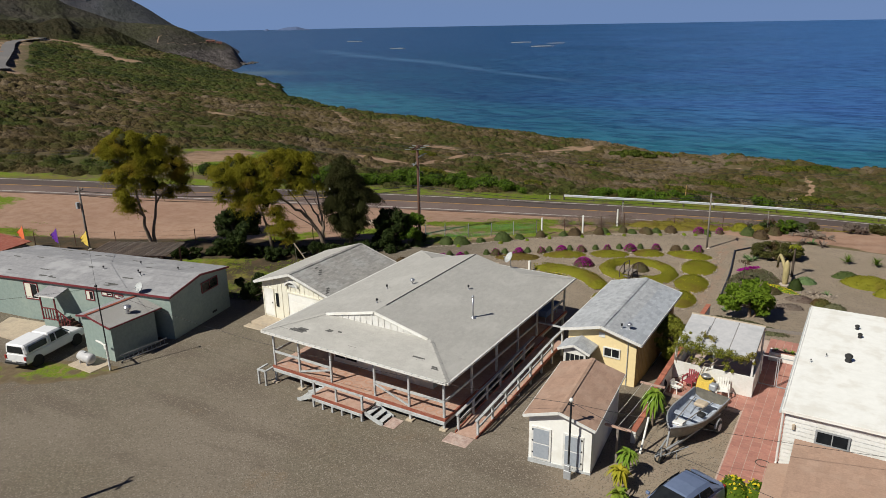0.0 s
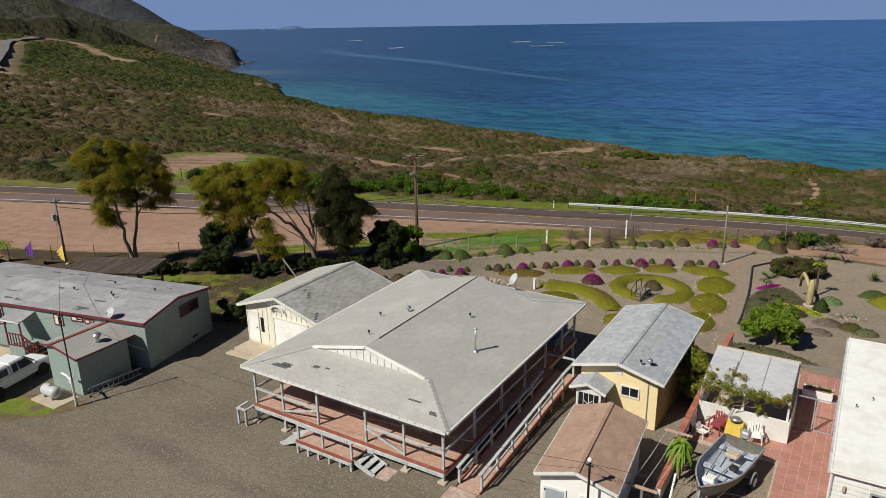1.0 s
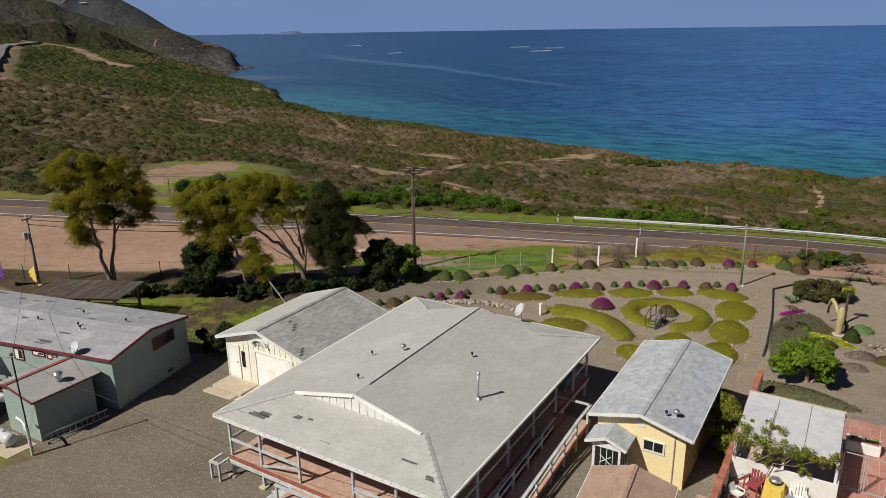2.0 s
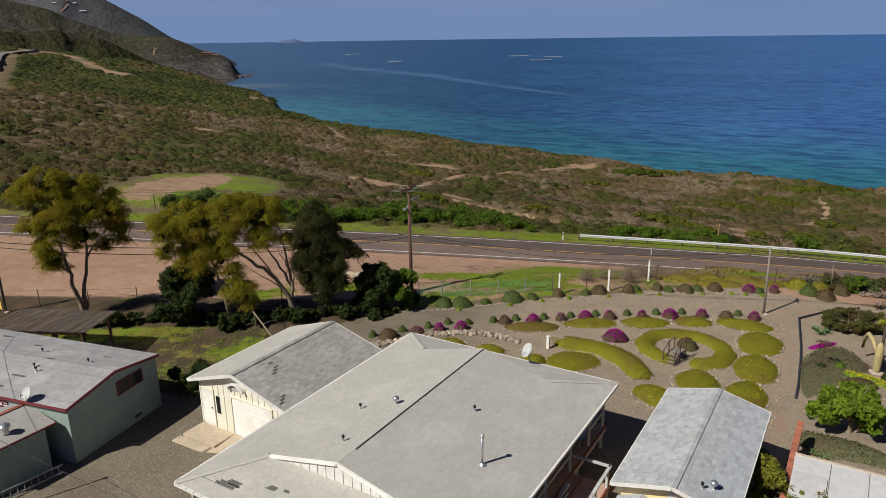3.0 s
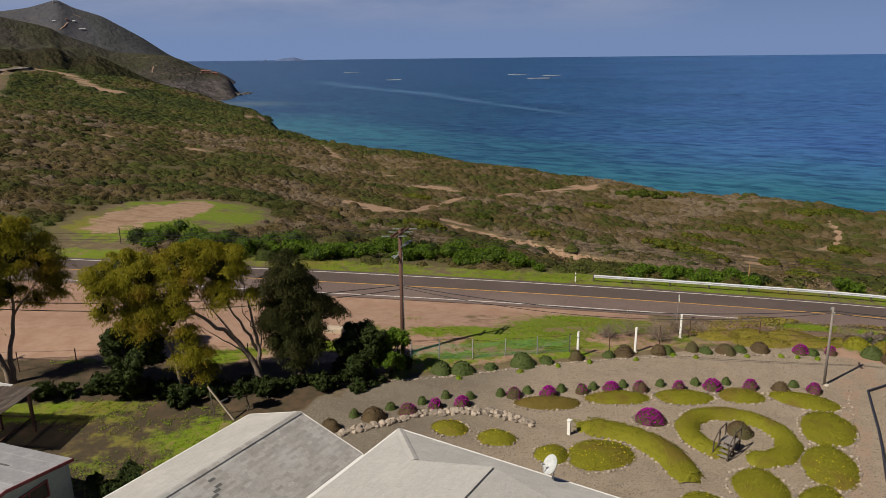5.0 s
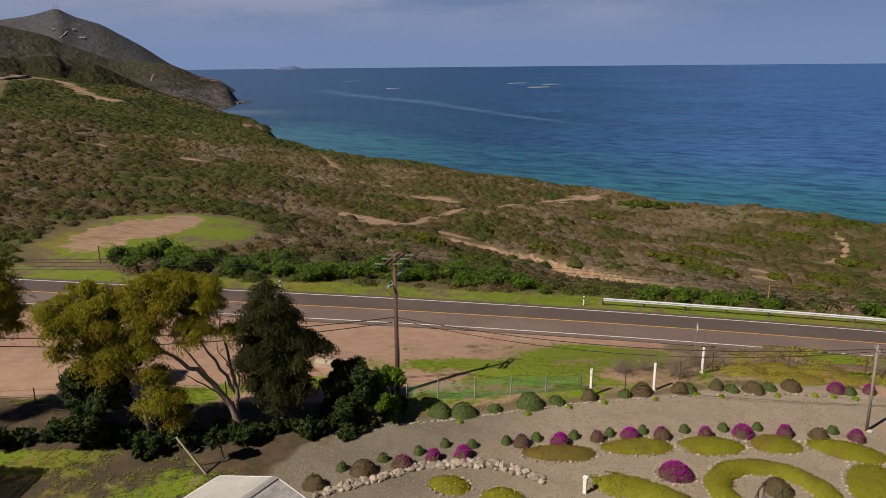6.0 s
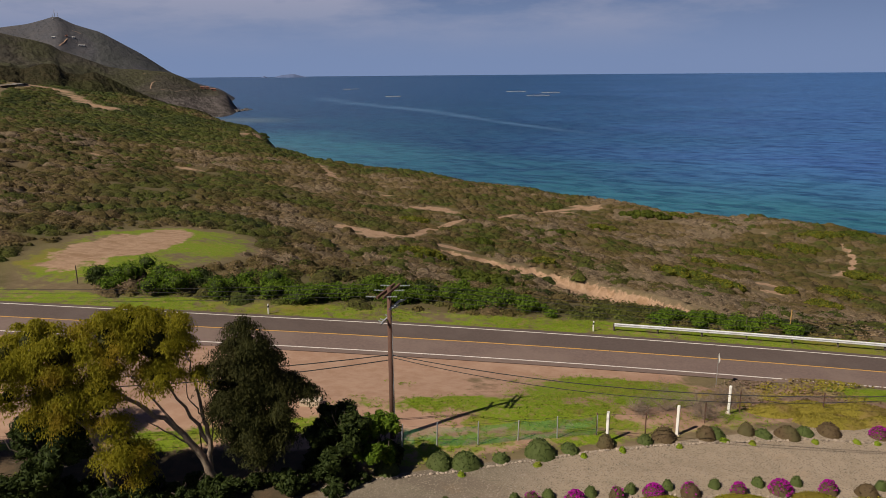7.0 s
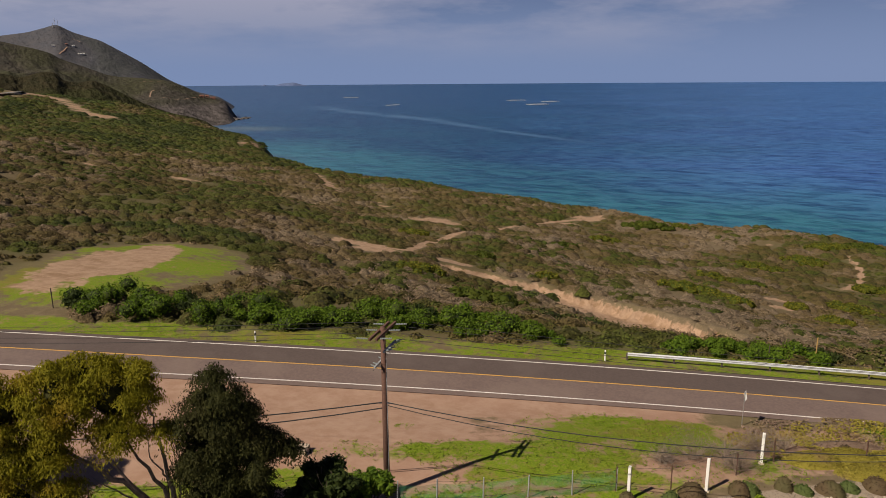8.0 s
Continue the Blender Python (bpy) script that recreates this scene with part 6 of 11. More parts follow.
for x in (-0.83, 0.62):
    d = wpart("door", Geo().box(x - 0.46, 0.05, 0.2, x + 0.46, 0.098, 1.86, 0.01), M["white"], shed, "white framed screen door")
    for k in range(2):
        wpart("screen", Geo().box(x - 0.36, 0.036, 0.32 + k * 0.74, x + 0.36, 0.049, 1.0 + k * 0.76), M["screen"], d, "grey screen panel")
    for z in (0.5, 1.1, 1.65):
        wpart("hinge", Geo().box(x + (0.36 if x > 0 else -0.42), 0.03, z, x + (0.42 if x > 0 else -0.36), 0.05, z + 0.07), M["dark_metal"], d)
sroof = wpart("roof", Geo().slab([(1.62, -0.15, se), (1.62, sd + 0.2, se), (0, sd + 0.2, sr_), (0, -0.15, sr_)], 0.08).slab([(-1.62, sd + 0.2, se), (-1.62, -0.15, se), (0, -0.15, sr_), (0, sd + 0.2, sr_)], 0.08), M["shingle_tan"], shed, "tan-brown shingle gable roof")
M["shingle_tan_piece"] = material("tan_brown_shingle_piece", (0.40, 0.262, 0.19), (0.33, 0.212, 0.153), 12, 0.92, stain=(0.44, 0.31, 0.235), stain_scale=0.8, stain_amount=0.45, vary=0.08, bump=0.3)
shingles(sroof, (1.62, -0.15, se), (1.62, sd + 0.2, se), (0, -0.15, sr_), (0, sd + 0.2, sr_), M["shingle_tan"], M["shingle_tan_piece"], 150, course=0.17, tab=0.34)
shingles(sroof, (-1.62, sd + 0.2, se), (-1.62, -0.15, se), (0, sd + 0.2, sr_), (0, -0.15, sr_), M["shingle_tan"], M["shingle_tan_piece"], 150, course=0.17, tab=0.34)
ridge_caps(sroof, (0, -0.15, sr_ + 0.03), (0, sd + 0.2, sr_ + 0.03), M["shingle_tan"], 0.14)
for sgn in (1, -1):
    wpart("barge_board", Geo().beam((0, -0.17, sr_ - 0.05), (sgn * 1.62, -0.17, se - 0.05), 0.04, 0.13), M["white"], shed)
    wpart("fascia", Geo().beam((sgn * 1.64, -0.15, se - 0.05), (sgn * 1.64, sd + 0.2, se - 0.05), 0.03, 0.1), M["white"], shed)


# ---- vehicles ----
def loft(secs):
    """Rings of (x, [(y, z), ...]) joined along x and closed at both ends."""
    g = Geo()
    n = len(secs[0][1])
    for x, ring in secs:
        g.v += [(x, y, z) for y, z in ring]
    for i in range(len(secs) - 1):
        for k in range(n):
            a, b = i * n + k, i * n + (k + 1) % n
            g.f.append((a, a + n, b + n, b))
    g.f.append(tuple(range(n)))
    g.f.append(tuple(reversed(range((len(secs) - 1) * n, len(secs) * n))))
    return g


def ring(w, z0, z1, tuck=0.06, crown=0.0):
    """A body section: half width w from z0 to z1 with softened corners."""
    c = min(0.09, (z1 - z0) * 0.3)
    half = [(w - c, z0), (w, z0 + c), (w - tuck * 0.3, (z0 + z1) / 2), (w - tuck, z1 - c), (w - tuck - c, z1), (0, z1 + crown)]
    return half + [(-y, z) for y, z in reversed(half[:-1])]


def wheel(parent, x, y, r, w):
    t = part("wheel", Geo(), M["black"], parent)
    s = 1 if y > 0 else -1
    g = Geo().tube([(x, y - w / 2, r), (x, y - w / 2 + 0.02, r), (x, y + w / 2 - 0.02, r), (x, y + w / 2, r)], [r * 0.9, r, r, r * 0.9], 20)
    part("tyre", g, M["black"], t, "black tyre")
    part("rim", Geo().tube([(x, y + s * (w / 2 - 0.03), r), (x, y + s * (w / 2 + 0.006), r)], [r * 0.66, r * 0.60], 16), M["rail_paint"], t, "grey wheel rim")
    return t


def side_window(parent, pts, y, mat=None):
    """A pane on both sides of a car; pts are (x, z, inset)."""
    for s in (1, -1):
        g = Geo()
        n = len(pts)
        g.v += [(x, s * (y - i), z) for x, z, i in pts] + [(x, s * (y - i + 0.012), z) for x, z, i in pts]
        top = tuple(range(n, 2 * n))
        g.f += [top if s < 0 else tuple(reversed(top))] + [(k, (k + 1) % n, n + (k + 1) % n, n + k) for k in range(n)]
        part("window", g, M["window"], parent, "dark tinted window")


truck = thing("pickup_truck", -44.05, 21.62, gz(-43.7, 21.6) + 0.01, "white pickup truck with a white canopy and dark windows", "truck", 105)
body = part("body", loft([(-2.42, ring(0.80, 0.50, 1.02)), (-2.30, ring(0.86, 0.42, 1.06)), (-0.2, ring(0.87, 0.40, 1.05)), (0.9, ring(0.87, 0.40, 1.05)), (1.15, ring(0.87, 0.40, 1.04, 0.08, 0.02)), (2.15, ring(0.85, 0.42, 0.94, 0.10, 0.03)), (2.45, ring(0.78, 0.45, 0.82, 0.10, 0.02))]), M["car_white"], truck, smooth=False)
part("canopy", loft([(-2.36, ring(0.72, 1.055, 1.62, 0.06)), (-2.28, ring(0.83, 1.055, 1.70, 0.10, 0.02)), (-0.62, ring(0.83, 1.055, 1.72, 0.10, 0.03)), (-0.56, ring(0.80, 1.055, 1.68, 0.10))]), M["car_white"], truck, "white truck bed canopy")
part("cab", loft([(-0.50, ring(0.80, 1.055, 1.62, 0.14)), (-0.40, ring(0.83, 1.055, 1.70, 0.16, 0.02)), (0.55, ring(0.83, 1.055, 1.69, 0.16, 0.02)), (0.68, ring(0.82, 1.055, 1.60, 0.16)), (1.28, ring(0.80, 1.045, 1.10, 0.08))]), M["car_white"], truck)
side_window(truck, [(-2.15, 1.18, 0.015), (-0.75, 1.18, 0.015), (-0.75, 1.55, 0.05), (-2.1, 1.55, 0.05)], 0.865)
side_window(truck, [(-0.42, 1.12, 0.02), (-0.05, 1.12, 0.02), (-0.05, 1.58, 0.125), (-0.38, 1.58, 0.11)], 0.868)
side_window(truck, [(0.04, 1.12, 0.02), (1.0, 1.12, 0.04), (0.62, 1.58, 0.13), (0.04, 1.58, 0.11)], 0.868)
part("rear_window", Geo().add([(-2.335, -0.6, 1.16), (-2.335, 0.6, 1.16), (-2.30, 0.56, 1.58), (-2.30, -0.56, 1.58), (-2.40, -0.6, 1.16), (-2.40, 0.6, 1.16), (-2.38, 0.56, 1.58), (-2.38, -0.56, 1.58)], [(4, 7, 6, 5), (0, 1, 2, 3), (0, 4, 5, 1), (2, 6, 7, 3), (1, 5, 6, 2), (0, 3, 7, 4)]), M["window"], truck, "dark rear window")
part("windscreen", Geo().add([(0.74, -0.62, 1.60), (0.74, 0.62, 1.60), (1.25, 0.70, 1.15), (1.25, -0.70, 1.15), (0.70, -0.62, 1.57), (0.70, 0.62, 1.57), (1.2, 0.70, 1.10), (1.2, -0.70, 1.10)], [(0, 3, 2, 1), (4, 5, 6, 7), (0, 1, 5, 4), (2, 3, 7, 6), (1, 2, 6, 5), (0, 4, 7, 3)]), M["window"], truck, "dark windscreen")
part("bumper", Geo().box(-2.56, -0.82, 0.42, -2.40, 0.82, 0.60, 0.03), M["dark_metal"], truck, "dark rear bumper")
part("bumper", Geo().box(2.38, -0.80, 0.40, 2.52, 0.80, 0.58, 0.03), M["grey_metal"], truck, "front bumper")
M["lamp_red"] = material("red_lamp", (0.35, 0.02, 0.02), (0.28, 0.02, 0.02), 6, 0.3)
for s in (1, -1):
    part("tail_lamp", Geo().box(-2.455, s * 0.76 - 0.08, 0.72, -2.40, s * 0.76 + 0.08, 0.98, 0.01), M["lamp_red"], truck, "red tail lamp")
    part("mirror", Geo().box(0.88, s * 0.98 - 0.1, 1.08, 1.0, s * 0.98 + 0.1, 1.24, 0.02), M["car_white"], truck)
    for x in (-1.6, 1.58):
        wheel(truck, x, s * 0.76, 0.36, 0.23)
        part("wheel_arch", Geo().tube([(x, s * 0.78, 0.36), (x, s * 0.882, 0.36)], 0.42, 18), M["black"], truck)
part("number_plate", Geo().box(-2.575, -0.16, 0.62, -2.555, 0.16, 0.72), M["white"], truck, "pale number plate")

car = thing("car", -4.4, 24.45, gz(-4.8, 24.6) + 0.01, "grey-blue saloon car parked by the boat", "car", 251)
part("body", loft([(-2.15, ring(0.72, 0.45, 0.90)), (-1.95, ring(0.84, 0.32, 0.98)), (-0.9, ring(0.87, 0.28, 1.00)), (0.9, ring(0.87, 0.28, 0.98)), (1.8, ring(0.84, 0.30, 0.88, 0.08, 0.03)), (2.15, ring(0.70, 0.40, 0.72, 0.08))]), M["car_blue"], car)
part("roof", loft([(-1.75, ring(0.78, 0.99, 1.03, 0.05)), (-1.15, ring(0.76, 0.99, 1.40, 0.18, 0.02)), (-0.3, ring(0.77, 0.99, 1.47, 0.20, 0.03)), (0.35, ring(0.77, 0.985, 1.44, 0.20, 0.02)), (1.25, ring(0.78, 0.97, 1.00, 0.05))]), M["car_blue"], car, "rounded car roof")
side_window(car, [(-1.15, 1.05, 0.02), (-0.25, 1.05, 0.02), (-0.25, 1.38, 0.15), (-0.95, 1.34, 0.14)], 0.80)
side_window(car, [(-0.18, 1.05, 0.02), (0.85, 1.05, 0.03), (0.35, 1.36, 0.15), (-0.18, 1.38, 0.15)], 0.80)
part("windscreen", Geo().add([(0.46, -0.56, 1.43), (0.46, 0.56, 1.43), (1.2, 0.68, 1.05), (1.2, -0.68, 1.05), (0.42, -0.56, 1.39), (0.42, 0.56, 1.39), (1.16, 0.68, 1.0), (1.16, -0.68, 1.0)], [(0, 3, 2, 1), (4, 5, 6, 7), (0, 1, 5, 4), (2, 3, 7, 6), (1, 2, 6, 5), (0, 4, 7, 3)]), M["window"], car, "dark windscreen")
part("rear_window", Geo().add([(-1.22, -0.56, 1.40), (-1.22, 0.56, 1.40), (-1.70, 0.66, 1.08), (-1.70, -0.66, 1.08), (-1.18, -0.56, 1.36), (-1.18, 0.56, 1.36), (-1.66, 0.66, 1.03), (-1.66, -0.66, 1.03)], [(0, 1, 2, 3), (4, 7, 6, 5), (0, 4, 5, 1), (2, 6, 7, 3), (1, 5, 6, 2), (0, 3, 7, 4)]), M["window"], car, "dark rear window")
for s in (1, -1):
    for x in (-1.3, 1.32):
        wheel(car, x, s * 0.76, 0.31, 0.2)
    part("mirror", Geo().box(0.75, s * 0.92 - 0.08, 0.98, 0.88, s * 0.92 + 0.08, 1.10, 0.02), M["car_blue"], car)
    part("tail_lamp", Geo().box(-2.16, s * 0.62 - 0.12, 0.72, -2.06, s * 0.62 + 0.12, 0.88, 0.01), M["lamp_red"], car, "red tail lamp")

# ---- the white house on the right ----
PZ = 1.46                              # patio level
wh = place("mobile_home", 2.0, 36.0, PZ, "white mobile home with lap siding and a white coated roof", "mobile home")
wpart("wall", Geo().box(-1.45, 30.15, 1.0, 6.8, 43.0, 4.1), M["white"], wh, "white wall core")
for i in range(14):
    z = 1.3 + i * 0.2
    wpart("siding_board", Geo().add([(-1.47, 30.13, z), (6.8, 30.13, z), (6.8, 30.149, z + 0.205), (-1.47, 30.149, z + 0.205), (-1.47, 30.122, z + 0.004), (6.8, 30.122, z + 0.004)], [(4, 5, 2, 3), (0, 1, 5, 4), (0, 4, 3)]), M["white"], wh)
    wpart("siding_board", Geo().add([(-1.47, 43.0, z), (-1.47, 30.12, z), (-1.452, 30.12, z + 0.205), (-1.452, 43.0, z + 0.205), (-1.485, 43.0, z + 0.004), (-1.485, 30.12, z + 0.004)], [(4, 5, 2, 3), (0, 1, 5, 4), (0, 4, 3)]), M["white"], wh)
wpart("roof", Geo().slab([(-1.62, 29.95, 4.22), (7.0, 29.95, 4.30), (7.0, 43.2, 4.30), (-1.62, 43.2, 4.22)], 0.13), M["roof_white"], wh, "white coated flat roof")
wpart("roof_edge", Geo().beam((-1.60, 29.97, 4.225), (7.0, 29.97, 4.305), 0.06, 0.05).beam((-1.60, 29.97, 4.225), (-1.60, 43.2, 4.225), 0.06, 0.05), M["roof_white"], wh)
wpart("gutter", Geo().beam((-1.67, 29.95, 4.10), (-1.67, 43.2, 4.10), 0.09, 0.09), M["grey_wood"], wh)
wpart("downpipe", Geo().tube([(-1.56, 30.05, 4.1), (-1.56, 30.05, 1.62), (-1.60, 29.7, 1.52)], 0.05, 8), M["white"], wh, "white downpipe")
window_unit(wh, -0.25, 2.95, 1.05, 3.62, 30.10, frame_mat=M["grey_metal"], panes=2)
wpart("wall_lamp", Geo().box(-1.15, 30.02, 3.35, -1.03, 30.098, 3.62, 0.02), M["concrete"], wh, "small wall lamp")
for x, y in ((0.75, 40.73), (0.92, 39.6)):
    vent_pipe(x, y, 4.26, "black", 0.6)
vent_pipe(0.55, 36.3, 4.26, "black", 0.95)
vent_pipe(-0.4, 36.4, 4.25, "pipe", 0.4)
vent_pipe(-1.0, 35.4, 4.25, "pipe", 0.4)

cp = place("carport", 2.5, 26.0, PZ, "carport with a tan-brown shingle roof", "carport")
c_roof = wpart("roof", Geo().slab([(-0.95, 22.0, 3.30), (6.5, 22.0, 3.36), (6.5, 29.3, 3.44), (-0.95, 29.3, 3.38)], 0.1), M["shingle_tan"], cp, "low tan-brown shingle roof")
shingles(c_roof, (-0.95, 22.0, 3.30), (-0.95, 29.3, 3.38), (6.5, 22.0, 3.36), (6.5, 29.3, 3.44), M["shingle_tan"], course=0.2, tab=0.36)
wpart("lean_to", Geo().slab([(-1.75, 22.0, 2.5), (-0.96, 22.0, 2.75), (-0.96, 28.3, 2.75), (-1.75, 28.3, 2.5)], 0.07), M["shingle_tan"], cp, "lower tan roof edge")
for x in (-0.85, 6.3):
    for y in (22.2, 25.5, 29.0):
        wpart("post", Geo().box(x - 0.05, y - 0.05, gz(x, y) - 0.05, x + 0.05, y + 0.05, 3.22), M["white"], cp)
single("garden_hose", Geo().tube([(-2.05 + 0.30 * math.cos(a), 29.8 + 0.26 * math.sin(a), PZ + 0.02) for a in np.linspace(0, 6.0, 20)] + [(-1.6, 30.0, PZ + 0.03), (-1.55, 30.05, PZ + 0.25)], 0.018, 6), M["timber"], "coiled dark garden hose on the tiles", "hose")
wpart("red_trim", Geo().beam((-1.74, 26.0, 2.4), (-0.95, 26.0, 2.62), 0.04, 0.05), M["red_trim"], cp)

# ---- patio ----
patio = place("patio_floor", -4.0, 35.0, 1.3, "terracotta tiled patio with pale grout lines", "patio", kind="structure")
patio_base = wpart("grout_bed", Geo().box(-3.65, 24.2, 0.6, -1.52, 35.2, PZ - 0.012).box(-7.42, 33.8, 0.6, -3.652, 35.2, PZ - 0.012).box(-7.42, 35.202, 0.6, -1.52, 43.4, PZ - 0.012), M["grout"], patio)
tile_mesh = Geo().box(-0.2, -0.2, -0.012, 0.2, 0.2, 0.0, 0.0).mesh("tile", M["terracotta"])
tiles = 0
for j in range(46):
    for i in range(14):
        x, y = -7.2 + i * 0.425, 24.45 + j * 0.425
        if (x > -3.5 and x < -1.65) or (33.95 < y < 35.2) or (x < -3.4 and y > 34 and y < 35.6):
            if tiles < 320:
                ob = new("tile", tile_mesh)
                ob.parent = patio
                ob.matrix_basis = pose(x + 4.0, y - 35.0, PZ - 1.3 + rng.uniform(-0.002, 0.002))
                tiles += 1

gw = place("garden_wall", -7.6, 37, 1.0, "white stucco garden wall capped with red brick", "wall")
wpart("wall_panel", Geo().box(-7.72, 31.6, 0.8, -7.48, 45.0, 2.42).box(-7.62, 28.6, 0.8, -7.40, 31.595, 2.0), M["stucco"], gw, "white stucco panel")
brick_mesh = Geo().box(-0.14, -0.095, 0, 0.14, 0.095, 0.075, 0.006).mesh("brick", M["brick"])
for i in range(66):
    y = 31.7 + i * 0.203
    ob = new("brick", brick_mesh)
    ob.parent = gw
    ob.matrix_basis = pose(-7.6 + 7.6 + rng.uniform(-0.008, 0.008), y - 37, 2.42 - 1.0, 0, 0, rng.uniform(-2, 2))
for i in range(15):
    ob = new("brick", brick_mesh)
    ob.parent = gw
    ob.matrix_basis = pose(-7.51 + 7.6, 28.7 + i * 0.203 - 37, 2.0 - 1.0, 0, 0, rng.uniform(-2, 2))
# a dark scroll ornament on the wall
sc = Geo()
for k in range(5):
    y0 = 33.1 + 0.28 * k
    sc.tube([(-7.46, y0 + 0.10 * math.cos(a / 9 * 6.3), 1.75 + 0.08 * k * (k % 2) + 0.22 * math.sin(a / 9 * 6.3)) for a in range(10)], 0.018, 6, False)
wpart("scroll_ornament", sc, M["dark_metal"], gw, "dark iron scroll ornament")

pc = place("patio_cover", -5.4, 37.3, PZ, "patio cover of grey plastic panels on white posts", "patio cover")
for i, (x0, x1) in enumerate(((-7.42, -6.15), (-6.12, -4.85), (-4.82, -3.55))):
    wpart("roof_panel", Geo().slab([(x0, 35.75, 3.66), (x1, 35.75, 3.66), (x1, 39.1, 4.08), (x0, 39.1, 4.08)], 0.03), M["panel"], pc, "grey translucent roofing panel")
wpart("roof_panel", Geo().slab([(-7.3, 35.95, 3.76), (-6.2, 35.95, 3.76), (-6.2, 38.0, 4.01), (-7.3, 38.0, 4.01)], 0.03), M["panel"], pc, "spare panel laid on top")
for x in (-7.4, -6.135, -4.835, -3.56):
    wpart("rafter", Geo().beam((x, 35.7, 3.58), (x, 39.15, 4.0), 0.06, 0.1), M["timber_pale"], pc)
wpart("front_beam", Geo().beam((-7.45, 35.72, 3.55), (-3.5, 35.72, 3.55), 0.08, 0.13), M["white"], pc)
wpart("back_beam", Geo().beam((-7.45, 39.12, 4.06), (-3.5, 39.12, 4.06), 0.09, 0.12), M["concrete"], pc)
for x in (-7.4, -5.5, -3.56):
    wpart("post", Geo().box(x - 0.05, 35.67, PZ, x + 0.05, 35.77, 3.5), M["white"], pc)
for x in (-7.4, -3.56):
    wpart("post", Geo().box(x - 0.05, 39.07, PZ, x + 0.05, 39.17, 4.0), M["white"], pc)
wpart("low_wall", Geo().box(-7.47, 35.6, PZ, -3.42, 35.66, 2.62, 0.01), M["stucco"], pc, "low white stucco wall")
wpart("side_screen", Geo().box(-3.47, 35.78, PZ, -3.42, 39.05, 2.7), M["stucco"], pc)
wpart("cross_beam", Geo().beam((-3.5, 39.1, 3.95), (-1.7, 39.3, 3.98), 0.06, 0.16), M["timber_pale"], pc)
gate = place("glass_gate", -2.6, 37.4, PZ, "thin metal framed glass gate between patio and house", "gate")
for x0, x1 in ((-3.38, -2.55), (-2.5, -1.7)):
    wpart("gate_frame", Geo().box(x0, 37.38, PZ, x0 + 0.04, 37.42, 3.2).box(x1 - 0.04, 37.38, PZ, x1, 37.42, 3.2).box(x0 + 0.04, 37.38, 3.16, x1 - 0.04, 37.42, 3.2).box(x0 + 0.04, 37.38, PZ + 0.02, x1 - 0.04, 37.42, PZ + 0.07), M["grey_metal"], gate)
planter = place("planter", -2.6, 41.0, PZ, "long brick planter with pale edging and succulents", "planter")
wpart("box", Geo().box(-3.3, 40.6, PZ, -1.9, 41.3, PZ + 0.5, 0.02), M["stucco"], planter)
wpart("soil", Geo().box(-3.2, 40.7, PZ + 0.501, -2.0, 41.2, PZ + 0.52), M["terracotta"], planter)


def plastic_chair(x, y, rz, mat, label):
    c = thing("patio_chair", x, y, PZ + 0.002, label, "chair", rz, "patio chairs")
    part("seat", Geo().box(-0.25, -0.25, 0.40, 0.25, 0.22, 0.44, 0.01), mat, c)
    for i in range(5):
        bx_ = -0.22 + i * 0.11
        part("back_slat", Geo().beam((bx_ * 0.9, 0.22, 0.42), (bx_ * 1.15, 0.36, 0.98 - 0.25 * abs(bx_)), 0.075, 0.02, (0, 1, 0)), mat, c)
    for sx in (-1, 1):
        part("arm", Geo().beam((sx * 0.30, -0.24, 0.62), (sx * 0.30, 0.28, 0.66), 0.07, 0.03), mat, c)
        for sy in (-0.24, 0.24):
            part("leg", Geo().beam((sx * 0.30, sy, 0), (sx * 0.28, sy * 0.9, 0.62), 0.05, 0.05), mat, c)
    return c


plastic_chair(-4.75, 34.95, 12, M["plastic_white"], "white plastic slatted patio armchair")
plastic_chair(-6.45, 35.05, -20, M["cloth_red"], "dark red patio armchair by the low wall")
plastic_chair(-6.95, 34.35, 70, M["plastic_white"], "white low garden seat beside the red chair").scale = (0.85, 0.85, 0.62)
tb = place("small_table", -5.65, 35.05, PZ, "small table under a yellow cloth carrying a grill", "table")
cl = Geo()
for k, (r, z) in enumerate(((0.36, 0.76), (0.37, 0.74), (0.40, 0.45), (0.43, 0.18))):
    for a in range(20):
        w = 2 * math.pi * a / 20
        q = r * (1 + (0.0 if k < 2 else 0.06 * math.sin(5 * w)))
        sq = 1 / max(abs(math.cos(w)), abs(math.sin(w)))
        cl.v.append((-5.65 + q * math.cos(w) * min(sq, 1.22), 35.05 + q * math.sin(w) * min(sq, 1.22), PZ + z))
for k in range(3):
    for a in range(20):
        i, j = k * 20 + a, k * 20 + (a + 1) % 20
        cl.f.append((i, i + 20, j + 20, j))
cl.f.append(tuple(range(20)))
wpart("tablecloth", cl, M["cloth_yellow"], tb, "draped yellow cloth")
for dx in (-0.28, 0.28):
    for dy in (-0.28, 0.28):
        wpart("leg", Geo().box(-5.65 + dx - 0.02, 35.05 + dy - 0.02, PZ, -5.65 + dx + 0.02, 35.05 + dy + 0.02, PZ + 0.73), M["timber_brown"], tb)
gr = place("grill", -5.65, 35.1, PZ + 0.765, "small dark kettle grill with a steel lid", "grill")
wpart("bowl", Geo().lathe([(0.12, PZ + 0.765), (0.24, PZ + 0.83), (0.26, PZ + 0.9)], -5.65, 35.1, 16), M["dark_metal"], gr, smooth=True)
